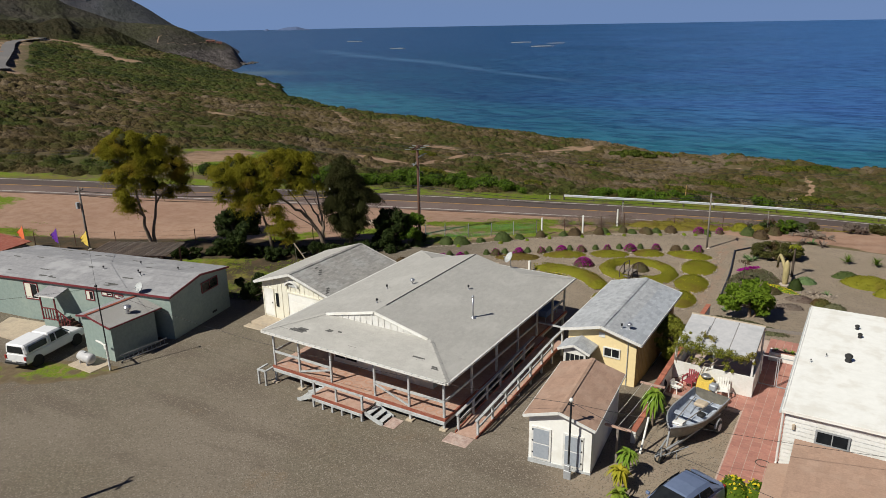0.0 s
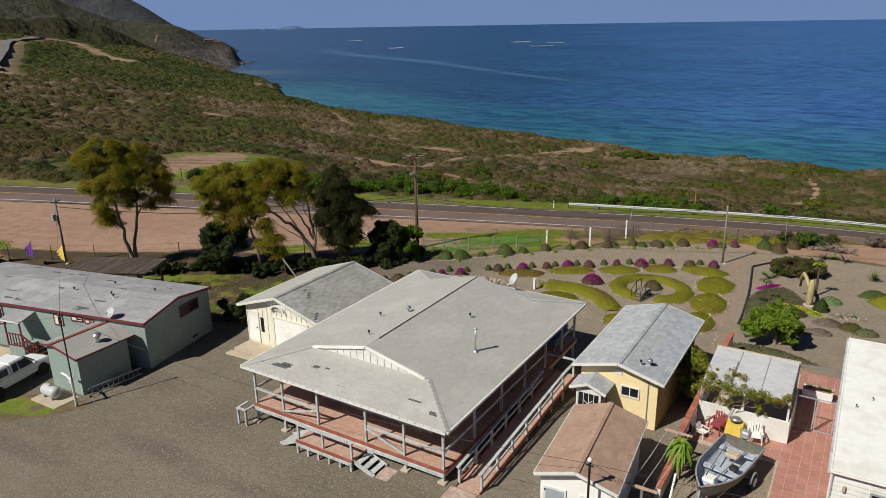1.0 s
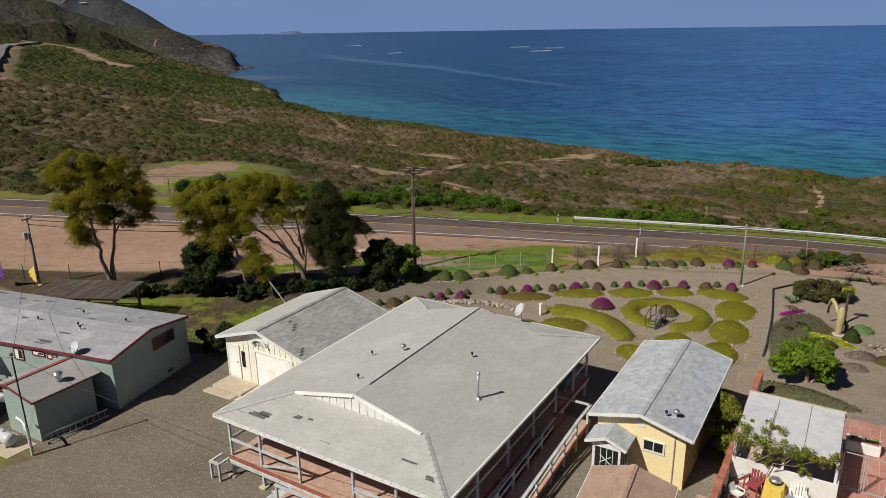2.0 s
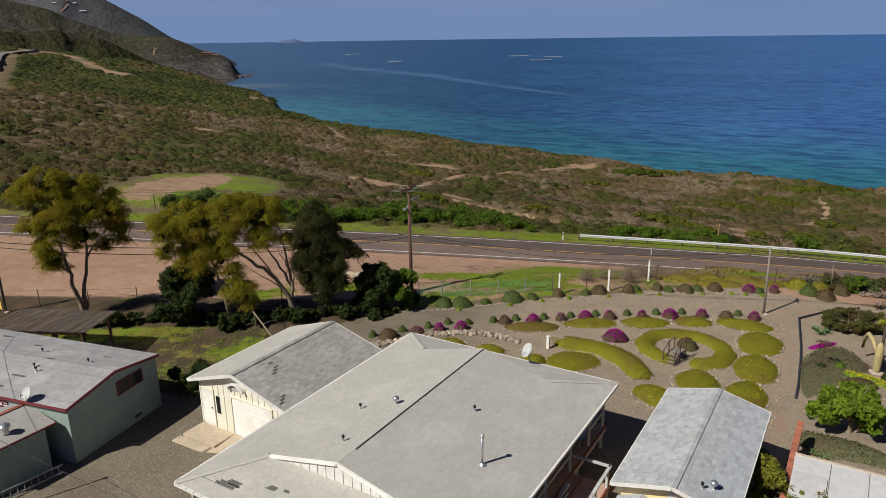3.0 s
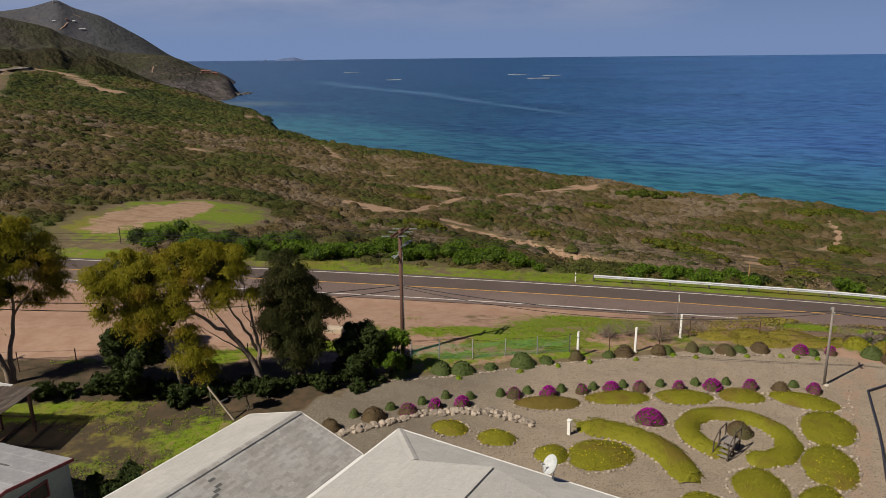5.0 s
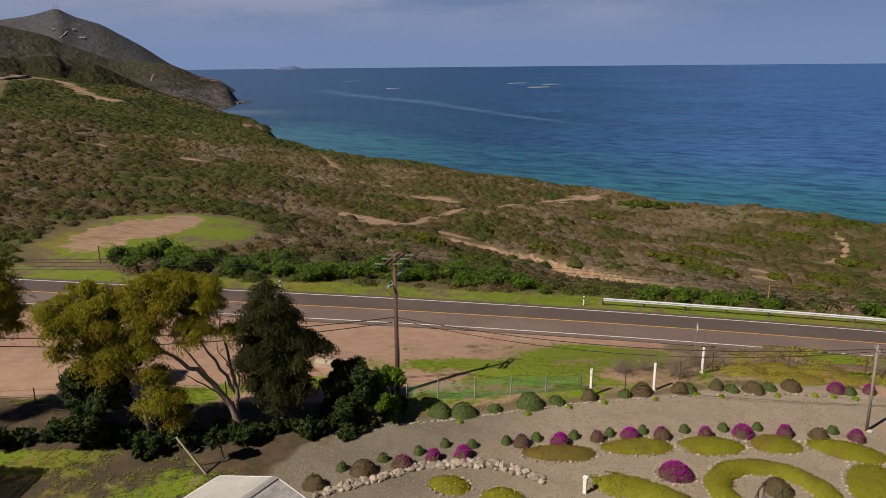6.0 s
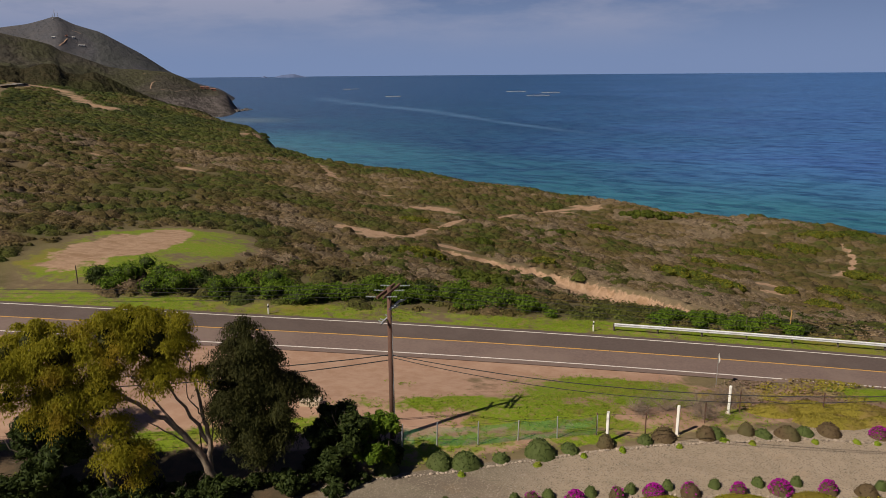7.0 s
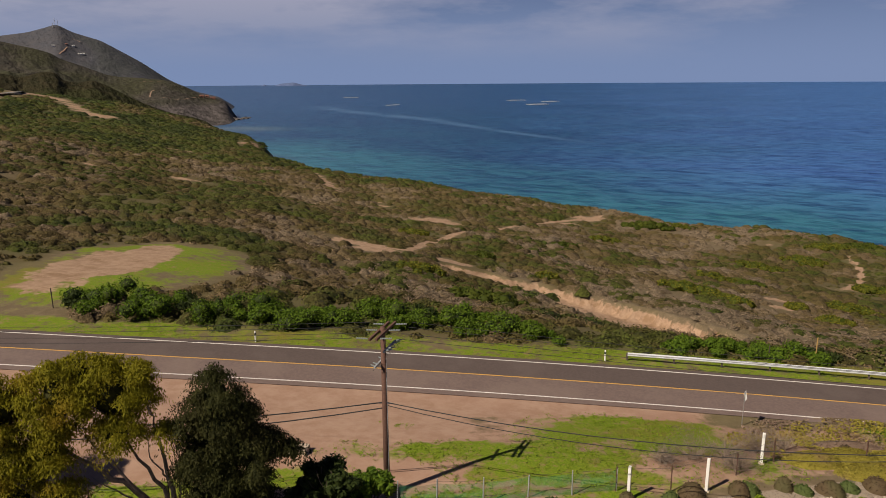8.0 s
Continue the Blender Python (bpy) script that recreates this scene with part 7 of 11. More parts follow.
wpart("lid", Geo().lathe([(0.26, PZ + 0.905), (0.22, PZ + 0.98), (0.10, PZ + 1.02), (0.02, PZ + 1.03)], -5.65, 35.1, 16), M["steel"], gr, smooth=True)

# ---- boat on its trailer ----
boat = thing("boat", -5.45, 30.95, gz(-5, 31.75), "small open aluminium fishing boat on a trailer", "boat", 259)
boat.scale = (1.1, 1.12, 1.05)


def hull_ring(x):
    k = (x + 2.15) / 4.3
    w = 0.78 * (1 - max(0, (k - 0.45) / 0.55) ** 2.2) + 0.03
    keel = 0.42 + 0.34 * max(0, (k - 0.6) / 0.4) ** 2
    gun = 1.02 + 0.22 * k ** 2
    return w, keel, gun


hg, inn = Geo(), Geo()
nx = 15
for i in range(nx):
    x = -2.15 + 4.3 * i / (nx - 1)
    w, kl, gn = hull_ring(x)
    hg.v += [(x, w, gn), (x, w * 0.93, (kl + gn) / 2), (x, w * 0.6, kl + 0.06), (x, 0, kl), (x, -w * 0.6, kl + 0.06), (x, -w * 0.93, (kl + gn) / 2), (x, -w, gn)]
    inn.v += [(x, w * 0.95, gn + 0.004), (x, w * 0.86, (kl + gn) / 2), (x, w * 0.52, kl + 0.14), (x, 0, kl + 0.12), (x, -w * 0.52, kl + 0.14), (x, -w * 0.86, (kl + gn) / 2), (x, -w * 0.95, gn + 0.004)]
for i in range(nx - 1):
    for k in range(6):
        a = i * 7 + k
        hg.f.append((a, a + 7, a + 8, a + 1))
        inn.f.append((a + 1, a + 8, a + 7, a))
hg.f.append(tuple(range(7)))
part("hull", hg, M["boat_hull"], boat, "grey-green aluminium hull", smooth=True)
part("inside", inn, M["boat_in"], boat, "pale blue-grey inside", smooth=True)
for s in (1, -1):
    pts = []
    for i in range(nx):
        x = -2.15 + 4.3 * i / (nx - 1)
        w, kl, gn = hull_ring(x)
        pts.append((x, s * (w - 0.01), gn + 0.02))
    part("gunwale", Geo().tube(pts, 0.035, 6), M["grey_metal"], boat)
for x, w in ((-1.45, 0.66), (0.15, 0.68), (1.25, 0.42)):
    part("bench", Geo().box(x - 0.15, -w, 0.82, x + 0.15, w, 0.87, 0.01), M["boat_in"], boat)
part("transom", Geo().box(-2.18, -0.72, 0.5, -2.12, 0.72, 1.06), M["boat_hull"], boat)
motor = part("outboard_motor", Geo().box(-2.45, -0.17, 1.12, -2.08, 0.17, 1.45, 0.06), M["grey_metal"], boat, "grey outboard motor")
part("shaft", Geo().box(-2.36, -0.06, 0.45, -2.22, 0.06, 1.13, 0.02), M["grey_metal"], motor)
part("propeller", Geo().tube([(-2.4, 0, 0.48), (-2.2, 0, 0.48)], [0.05, 0.08], 8), M["dark_metal"], motor)
part("seat", Geo().box(-1.25, -0.25, 0.88, -0.75, 0.25, 1.06, 0.05), M["concrete"], boat, "beige padded seat")
part("cool_box", Geo().box(0.75, -0.32, 0.62, 1.2, 0.12, 0.98, 0.03), M["plastic_white"], boat, "white cool box")
part("fuel_tank", Geo().box(1.35, -0.05, 0.72, 1.65, 0.28, 0.95, 0.04), M["orange"], boat, "orange fuel tank")
part("motor_cover", Geo().box(-0.35, 0.2, 0.86, 0.0, 0.5, 1.02, 0.05), M["black"], boat)
part("oar", Geo().tube([(-1.6, 0.3, 0.98), (1.1, 0.1, 1.0)], 0.022, 6), M["timber_pale"], boat)
part("oar", Geo().tube([(-1.4, -0.45, 0.98), (1.0, -0.25, 1.0)], 0.022, 6), M["timber_pale"], boat)
trailer = thing("boat_trailer", -5.45, 30.95, gz(-5, 31.75), "rusty grey boat trailer with a tow bar", "trailer", 259)
trailer.scale = (1.1, 1.12, 1.05)
for s in (1, -1):
    part("side_rail", Geo().beam((-1.7, s * 0.62, 0.38), (1.4, s * 0.3, 0.40), 0.06, 0.08), M["grey_metal"], trailer)
    part("side_rail", Geo().beam((1.4, s * 0.3, 0.40), (3.3, 0, 0.44), 0.06, 0.08), M["grey_metal"], trailer)
    wheel(trailer, -0.7, s * 0.92, 0.30, 0.16)
    part("mudguard", Geo().tube([(-0.7 + 0.36 * math.cos(a), s * 0.92, 0.30 + 0.36 * math.sin(a)) for a in np.linspace(0.2, 2.9, 8)], 0.05, 6), M["grey_metal"], trailer)
part("axle", Geo().tube([(-0.7, -0.9, 0.3), (-0.7, 0.9, 0.3)], 0.03, 8), M["dark_metal"], trailer)
part("winch_post", Geo().beam((2.3, 0, 0.42), (2.15, 0, 1.1), 0.06, 0.06), M["grey_metal"], trailer)
part("jockey_wheel", Geo().tube([(3.0, 0.06, 0.18), (3.0, 0.14, 0.18)], 0.17, 14), M["black"], trailer)
part("jack", Geo().tube([(3.0, 0.10, 0.2), (3.0, 0.10, 0.75)], 0.03, 8), M["grey_metal"], trailer)
bike = thing("old_barrow", -5.75, 28.2, gz(-5.5, 27.7), "old rusty wheelbarrow frame leaning by the trailer", "wheelbarrow", 60)
part("wheel_rim", Geo().tube([(0.34 * math.cos(a) - 0.5, 0, 0.36 + 0.34 * math.sin(a)) for a in np.linspace(0, 2 * math.pi, 22)], 0.035, 6, False), M["black"], bike)
part("frame_bar", Geo().tube([(-0.5, 0.06, 0.36), (0.2, 0.2, 0.45), (0.9, 0.28, 0.5)], 0.022, 6), M["grey_metal"], bike)
part("frame_bar", Geo().tube([(-0.5, -0.06, 0.36), (0.2, -0.2, 0.45), (0.9, -0.28, 0.5)], 0.022, 6), M["grey_metal"], bike)
part("leg", Geo().tube([(0.25, 0.2, 0.45), (0.3, 0.22, 0.0)], 0.02, 6), M["grey_metal"], bike)
part("leg", Geo().tube([(0.25, -0.2, 0.45), (0.3, -0.22, 0.0)], 0.02, 6), M["grey_metal"], bike)

# ---- washing line posts, meter mast, planks ----
def t_post(x, y, rz, h=1.75):
    t = thing("clothesline_post", x, y, gz(x, y), "wooden T-shaped washing line post", "clothesline post", rz, "washing line posts")
    part("post", Geo().box(-0.05, -0.05, -0.1, 0.05, 0.05, h), M["timber_pale"], t)
    part("arm", Geo().box(-0.6, -0.06, h, 0.6, 0.06, h + 0.08, 0.005), M["deck"], t)
    return t


t_post(-7.7, 26.75, 0)
t_post(-7.45, 31.3, 0)
for dx in (-0.45, 0.0, 0.45):
    single("washing_line", Geo().tube([(-7.7 + dx, 26.8, gz(-7.7, 26.75) + 1.85), (-7.58 + dx, 29.0, gz(-7.6, 29) + 1.76), (-7.45 + dx, 31.25, gz(-7.45, 31.3) + 1.85)], 0.008, 5), M["plastic_white"], "pale washing line between two posts", "washing line", group="washing lines")
mm = place("meter_mast", -9.15, 24.7, gz(-9.15, 24.7), "thin dark service mast with a grey meter box", "service mast")
wpart("mast", Geo().tube([(-9.15, 24.7, 1.1), (-9.15, 24.7, 5.1)], 0.045, 10), M["dark_metal"], mm)
wpart("weatherhead", Geo().lathe([(0.07, 5.08), (0.10, 5.16), (0.05, 5.24)], -9.15, 24.7, 10), M["plastic_white"], mm, smooth=True)
wpart("bracket", Geo().beam((-9.3, 24.7, 4.92), (-9.0, 24.7, 4.92), 0.05, 0.05), M["dark_metal"], mm)
wpart("meter_box", Geo().box(-9.32, 24.55, 1.2, -8.98, 24.66, 1.75, 0.02).box(-9.27, 24.52, 1.78, -9.03, 24.66, 2.05, 0.02), M["grey_metal"], mm, "grey meter box")
single("white_pipe", Geo().tube([(-6.95, 27.9, gz(-6.9, 27.9) + 0.05), (-6.9, 28.75, gz(-6.9, 28.7) + 1.5)], 0.05, 8), M["plastic_white"], "white plastic pipe leaning on the wall", "pipe")


# ---- the green mobile home ----
gh = thing("mobile_home", -37.95, 26.8, gz(-38, 27), "pale green mobile home with dark red trim and a patched roof", "mobile home", 12.5)
ORIGIN[gh] = (0, 0, 0)
GL, GD, GE, GR = 18.6, 6.45, 3.12, 3.62
wpart("wall", Geo().add([(-GL + 0.15, 0.15, -0.1), (-0.12, 0.15, -0.1), (-0.12, 0.15, GE - 0.1), (-0.12, GD / 2, GR - 0.1), (-0.12, GD - 0.15, GE - 0.1), (-0.12, GD - 0.15, -0.1), (-GL + 0.15, GD - 0.15, -0.1), (-GL + 0.15, GD - 0.15, GE - 0.1), (-GL + 0.15, GD / 2, GR - 0.1), (-GL + 0.15, 0.15, GE - 0.1)],
                        [(0, 1, 2, 9), (1, 5, 4, 3, 2), (5, 6, 7, 4), (6, 0, 9, 8, 7), (2, 3, 8, 9), (3, 4, 7, 8), (0, 6, 5, 1)]), M["green_wall"], gh, "pale green painted wall")
wpart("roof", Geo().slab([(-GL, 0, GE), (0, 0, GE), (0, GD / 2, GR), (-GL, GD / 2, GR)], 0.06).slab([(0, GD, GE), (-GL, GD, GE), (-GL, GD / 2, GR), (0, GD / 2, GR)], 0.06), M["roof_rolled"], gh, "grey rolled roofing with dark patches")
for i in range(6):
    y = 0.5 + i * 1.05
    z = GE + (GR - GE) * (1 - abs(y - GD / 2) / (GD / 2)) + 0.006
    wpart("roof_seam", Geo().beam((-GL + 0.05, y, z), (-0.05, y, z), 0.05, 0.012), M["roof_rolled"], gh)
wpart("red_fascia", Geo().box(-GL, -0.045, GE - 0.13, 0.04, -0.002, GE + 0.015), M["red_trim"], gh, "dark red fascia board")
for y0, z0, y1, z1 in ((0, GE, GD / 2, GR), (GD / 2, GR, GD, GE)):
    wpart("red_fascia", Geo().beam((0.025, y0, z0 - 0.055), (0.025, y1, z1 - 0.055), 0.05, 0.14), M["red_trim"], gh, "dark red gable fascia")
pat = random.Random(3)
for i in range(22):
    x, y = -pat.uniform(0.6, 17), pat.uniform(0.3, 6.0)
    z = GE + (GR - GE) * (1 - abs(y - GD / 2) / (GD / 2))
    sl = (GR - GE) / (GD / 2) * (1 if y < GD / 2 else -1)
    w, h = pat.uniform(0.15, 0.5), pat.uniform(0.06, 0.16)
    g = Geo().slab([(x + w * (1 + 0.2 * math.sin(3 * a)) * math.cos(a), y + h * (1 + 0.25 * math.cos(2 * a)) * math.sin(a), z + sl * h * math.sin(a) * (1 + 0.25 * math.cos(2 * a)) + 0.006) for a in np.linspace(0, 2 * math.pi, 9)[:-1]], 0.004)
    wpart("tar_patch", g, M["shingle_dark"], gh)


def red_window(x0, z0, x1, z1, axis="x"):
    if axis == "x":
        window_unit(gh, x0, z0, x1, z1, 0.149, frame_mat=M["red_trim"])
        for a, c in ((x0 + 0.075, z0 + 0.075), (x1 - 0.11, z0 + 0.075), ((x0 + x1) / 2 - 0.018, z0 + 0.075)):
            wpart("sash_bar", Geo().box(a, 0.112, c, a + 0.036, 0.128, z1 - 0.075), M["white"], gh, "white inner sash")
        wpart("sash_bar", Geo().box(x0 + 0.112, 0.113, z0 + 0.075, x1 - 0.112, 0.127, z0 + 0.11).box(x0 + 0.112, 0.113, z1 - 0.11, x1 - 0.112, 0.127, z1 - 0.075), M["white"], gh, "white inner sash")
        wpart("curtain", Geo().box(x0 + 0.12, 0.116, z0 + 0.12, (x0 + x1) / 2 - 0.03, 0.124, z1 - 0.115), M["cream"], gh, "pale curtain behind the pane")
    else:
        window_unit(gh, x0, z0, x1, z1, -0.119, out=1, frame_mat=M["red_trim"], axis="y")


red_window(-13.0, 1.5, -11.7, 2.8)
red_window(-7.3, 2.05, -6.55, 2.8)
red_window(-5.85, 2.52, -4.9, 2.86)
red_window(-4.75, 2.46, -4.0, 2.78)
red_window(3.3, 2.1, 5.15, 2.88, "y")
wpart("wall_vent", Geo().box(-0.118, 4.2, 0.25, -0.10, 4.7, 0.40), M["dark_metal"], gh)
dish_home = dish(-40.35, 26.45, gz(-38, 27) + GE - 0.02, 268, 0.36, "pale satellite dish on the green home's roof edge", 0.35)
for x, y in ((-42.5, 28.0), (-43.0, 28.2), (-46.0, 27.5), (-41.0, 30.0), (-44.5, 29.5)):
    vent_pipe(x, y, gz(-38, 27) + GE + 0.35, "pipe")

stoopg = thing("entry_stairs", -47.25, 24.15, gz(-47.6, 24), "dark red railed entry stairs under a small awning", "stairs", 12.5)
ORIGIN[stoopg] = (0, 0, 0)
wpart("platform", Geo().box(-0.75, -0.35, 0, 0.55, 0.85, 0.88, 0.01), M["green_wall"], stoopg)
for i in range(4):
    wpart("tread", Geo().box(0.56 + i * 0.27, -0.35, 0.55 - i * 0.19, 0.85 + i * 0.27, 0.8, 0.70 - i * 0.18), M["timber_brown"], stoopg)
for y in (-0.34,):
    for i in range(6):
        x = -0.72 + i * 0.24
        wpart("baluster", Geo().box(x - 0.025, y - 0.025, 0.88, x + 0.025, y + 0.025, 1.72), M["red_trim"], stoopg)
    for i in range(5):
        x = 0.62 + i * 0.24
        wpart("baluster", Geo().box(x - 0.025, y - 0.025, 0.66 - i * 0.16, x + 0.025, y + 0.025, 1.6 - i * 0.17), M["red_trim"], stoopg)
    wpart("handrail", Geo().beam((-0.78, y, 1.75), (0.58, y, 1.75), 0.08, 0.06).beam((0.55, y, 1.74), (1.7, y, 0.96), 0.08, 0.06), M["red_trim"], stoopg)
    wpart("bottom_rail", Geo().beam((-0.78, y, 0.95), (0.58, y, 0.95), 0.05, 0.06), M["red_trim"], stoopg)
for x in (-0.74, 0.52):
    wpart("awning_post", Geo().box(x - 0.04, -0.38, 0.88, x + 0.04, -0.30, 2.70), M["red_trim"], stoopg)
wpart("awning", Geo().slab([(-0.95, -0.5, 2.72), (0.8, -0.5, 2.72), (0.8, 0.75, 3.0), (-0.95, 0.75, 3.0)], 0.06), M["roof_rolled"], stoopg, "small grey sloping awning")
wpart("awning_gutter", Geo().beam((-0.95, -0.53, 2.69), (0.8, -0.53, 2.69), 0.07, 0.08), M["white"], stoopg)
wpart("dark_door", Geo().box(-0.45, 0.90, 0.88, 0.42, 0.935, 2.5, 0.01), M["timber"], stoopg, "dark wooden entry door")
single("concrete_pad", Geo().prism([(-55, 20.2), (-47.2, 21.6), (-47.6, 24.4), (-55.5, 22.7)], gz(-50, 22) - 0.2, gz(-50, 22) + 0.06), M["concrete"], "pale concrete pad beside the green home", "concrete pad")

# ---- its annex ----
annex = thing("storage_annex", -40.05, 22.75, gz(-40, 23), "small pale green storage annex with red trim", "shed", 1)
ORIGIN[annex] = (0, 0, 0)
wpart("wall", Geo().add([(-1.55, 0.1, -0.1), (1.35, 0.1, -0.1), (1.35, 0.1, 2.42), (-0.75, 0.1, 2.80), (-1.55, 0.1, 2.66), (-1.55, 3.3, -0.1), (1.35, 3.3, -0.1), (1.35, 3.3, 2.42), (-0.75, 3.3, 2.80), (-1.55, 3.3, 2.66)],
                        [(0, 1, 2, 3, 4), (9, 8, 7, 6, 5), (0, 5, 6, 1), (1, 6, 7, 2), (4, 9, 5, 0), (2, 7, 8, 3), (3, 8, 9, 4)]), M["green_wall"], annex, "pale green plywood wall")
wpart("roof", Geo().slab([(-0.75, -0.1, 2.88), (1.55, -0.1, 2.46), (1.55, 3.75, 2.46), (-0.75, 3.75, 2.88)], 0.06).slab([(-1.75, -0.1, 2.70), (-0.75, -0.1, 2.88), (-0.75, 3.75, 2.88), (-1.75, 3.75, 2.70)], 0.06), M["roof_rolled"], annex, "grey roof boards")
for i in range(9):
    x0 = -0.72 + i * 0.25
    z = 2.88 - (x0 + 0.75) * 0.1826 + 0.005
    wpart("roof_board", Geo().slab([(x0, -0.09, z), (x0 + 0.235, -0.09, z - 0.043), (x0 + 0.235, 3.74, z - 0.043), (x0, 3.74, z)], 0.003), M["shingle_grey"], annex)
wpart("red_trim", Geo().beam((-0.75, -0.12, 2.84), (1.57, -0.12, 2.42), 0.04, 0.12).beam((-1.77, -0.12, 2.66), (-0.75, -0.12, 2.84), 0.04, 0.12), M["red_trim"], annex)
wpart("red_trim", Geo().beam((1.57, -0.1, 2.42), (1.57, 3.75, 2.42), 0.04, 0.09), M["red_trim"], annex)
wpart("red_ridge", Geo().beam((-0.75, -0.1, 2.90), (-0.75, 3.75, 2.90), 0.24, 0.04), M["deck_edge"], annex, "red-brown ridge board")
turb = place("turbine_vent", -39.3, 24.6, 3.0, "round galvanised roof turbine vent", "vent")
zt = gz(-40, 23) + 2.74
wpart("base", Geo().lathe([(0.16, zt - 0.1), (0.14, zt + 0.12)], -39.3, 24.6, 14), M["steel"], turb)
wpart("head", Geo().lathe([(0.15, zt + 0.12), (0.24, zt + 0.22), (0.25, zt + 0.30), (0.18, zt + 0.40), (0.04, zt + 0.44)], -39.3, 24.6, 14), M["steel"], turb)
tank = place("propane_tank", -40.0, 21.75, gz(-40, 21.8), "pale grey horizontal propane tank on a concrete slab", "tank")
tz = gz(-40, 21.8)
wpart("slab", Geo().box(-41.0, 21.1, tz - 0.1, -38.7, 22.6, tz + 0.08, 0.01), M["concrete"], tank)
wpart("vessel", Geo().tube([(-40.75 + d, 21.8, tz + 0.5) for d in (0, 0.06, 0.18, 1.2, 1.32, 1.38)], [0.1, 0.26, 0.33, 0.33, 0.26, 0.1], 20), M["panel"], tank, "pale grey steel vessel", smooth=True)
for d in (0.3, 1.05):
    wpart("cradle", Geo().box(-40.75 + d - 0.05, 21.55, tz + 0.08, -40.75 + d + 0.05, 22.05, tz + 0.24), M["grey_metal"], tank)
wpart("valve_dome", Geo().lathe([(0.09, tz + 0.82), (0.09, tz + 0.9), (0.03, tz + 0.94)], -40.06, 21.8, 12), M["grey_metal"], tank)
sm = place("service_mast", -37.85, 21.95, gz(-37.8, 22), "dark service mast with white conduit beside the annex", "service mast")
wpart("mast", Geo().tube([(-37.85, 21.95, 0.3), (-37.85, 21.95, 5.7)], 0.038, 10), M["dark_metal"], sm)
wpart("head", Geo().lathe([(0.07, 5.78), (0.09, 5.86), (0.03, 5.92)], -37.85, 21.95, 10), M["dark_metal"], sm)
wpart("conduit", Geo().tube([(-37.8, 21.88, 0.35), (-37.8, 21.88, 1.9), (-38.6, 22.1, 1.9), (-39.3, 22.2, 1.85)], 0.06, 8), M["plastic_white"], sm, "white plastic conduit")
wpart("meter", Geo().box(-37.95, 21.80, 1.75, -37.72, 21.88, 2.1, 0.02), M["plastic_white"], sm)
lad = thing("ladder", -38.1, 22.9, gz(-38, 23) + 0.02, "aluminium ladder lying on edge along the annex", "ladder", 84)
for z in (0.12, 0.50):
    part("rail", Geo().beam((0, 0.12 * z, z), (3.2, 0.12 * z, z), 0.03, 0.07), M["grey_metal"], lad)
for i in range(10):
    part("rung", Geo().tube([(0.2 + i * 0.31, 0.0144, 0.12), (0.2 + i * 0.31, 0.06, 0.50)], 0.016, 6), M["grey_metal"], lad)
part("foot", Geo().box(-0.04, -0.02, 0, 0.06, 0.06, 0.1), M["black"], lad)

# ---- lattice pergola, shed roof, flags behind the home ----
pg_ = thing("pergola", -51.3, 33.8, gz(-51.3, 33.8), "weathered brown slatted wooden pergola with open sides", "pergola", 26)
for x in (-3.0, -1.0, 1.0, 3.0):
    for y in (-1.5, 1.5):
        part("post", Geo().box(x - 0.07, y - 0.07, -0.1, x + 0.07, y + 0.07, 2.4), M["timber_brown"], pg_)
for y in (-1.5, 1.5):
    part("beam", Geo().box(-3.3, y - 0.05, 2.4, 3.3, y + 0.05, 2.58), M["timber_brown"], pg_)
for i in range(5):
    x = -3.1 + i * 1.55
    part("rafter", Geo().box(x - 0.04, -1.75, 2.45, x + 0.04, 1.75, 2.6), M["timber_brown"], pg_)
for i in range(46):
    x = -3.4 + i * 0.151 + rng.uniform(-0.012, 0.012)
    part("slat", Geo().box(x - 0.042, -1.8 + rng.uniform(-0.08, 0.05), 2.605, x + 0.042, 1.8 + rng.uniform(-0.05, 0.08), 2.645 + rng.uniform(0, 0.02)), M["pergola_slat"], pg_)
part("rail", Geo().beam((3.0, -1.5, 0.95), (3.0, 1.5, 0.95), 0.05, 0.09), M["timber_brown"], pg_)
part("rail", Geo().beam((-3.0, 1.5, 0.95), (3.0, 1.5, 0.95), 0.05, 0.09), M["timber_brown"], pg_)
ob = place("outhouse", -66.0, 30.5, gz(-61, 30.5), "low outbuilding with a faded red roof", "outbuilding")
wpart("wall", Geo().box(-74, 29.0, gz(-61, 30.5) - 0.1, -65.4, 32.0, gz(-61, 30.5) + 0.95), M["green_wall"], ob)
wpart("roof", Geo().slab([(-74.4, 28.6, gz(-61, 30.5) + 1.0), (-65.0, 28.6, gz(-61, 30.5) + 1.0), (-65.0, 32.4, gz(-61, 30.5) + 1.25), (-74.4, 32.4, gz(-61, 30.5) + 1.25)], 0.08), M["deck_edge"], ob, "faded red roof")


def flag(x, y, mat, label):
    f = thing("flag", x, y, gz(x, y), label, "flag", 0, "flags")
    part("pole", Geo().tube([(0, 0, -0.1), (0, 0, 2.35)], 0.02, 6), M["timber_pale"], f)
    g = Geo()
    for i in range(6):
        for j in range(4):
            k = i / 5
            g.v.append((-0.02 - k * 1.15, 0.14 * math.sin(k * 6 + j) * k, 2.30 - (j / 3) * 1.5 * (1 - 0.8 * k) - 0.9 * k))
    for i in range(5):
        for j in range(3):
            a = i * 4 + j
            g.f.append((a, a + 4, a + 5, a + 1))
    part("cloth", g, mat, f)


flag(-63.4, 34.0, M["cloth_purple"], "purple pennant flag on a thin pole")
flag(-60.5, 35.1, M["cloth_yellow"], "yellow pennant flag on a thin pole")
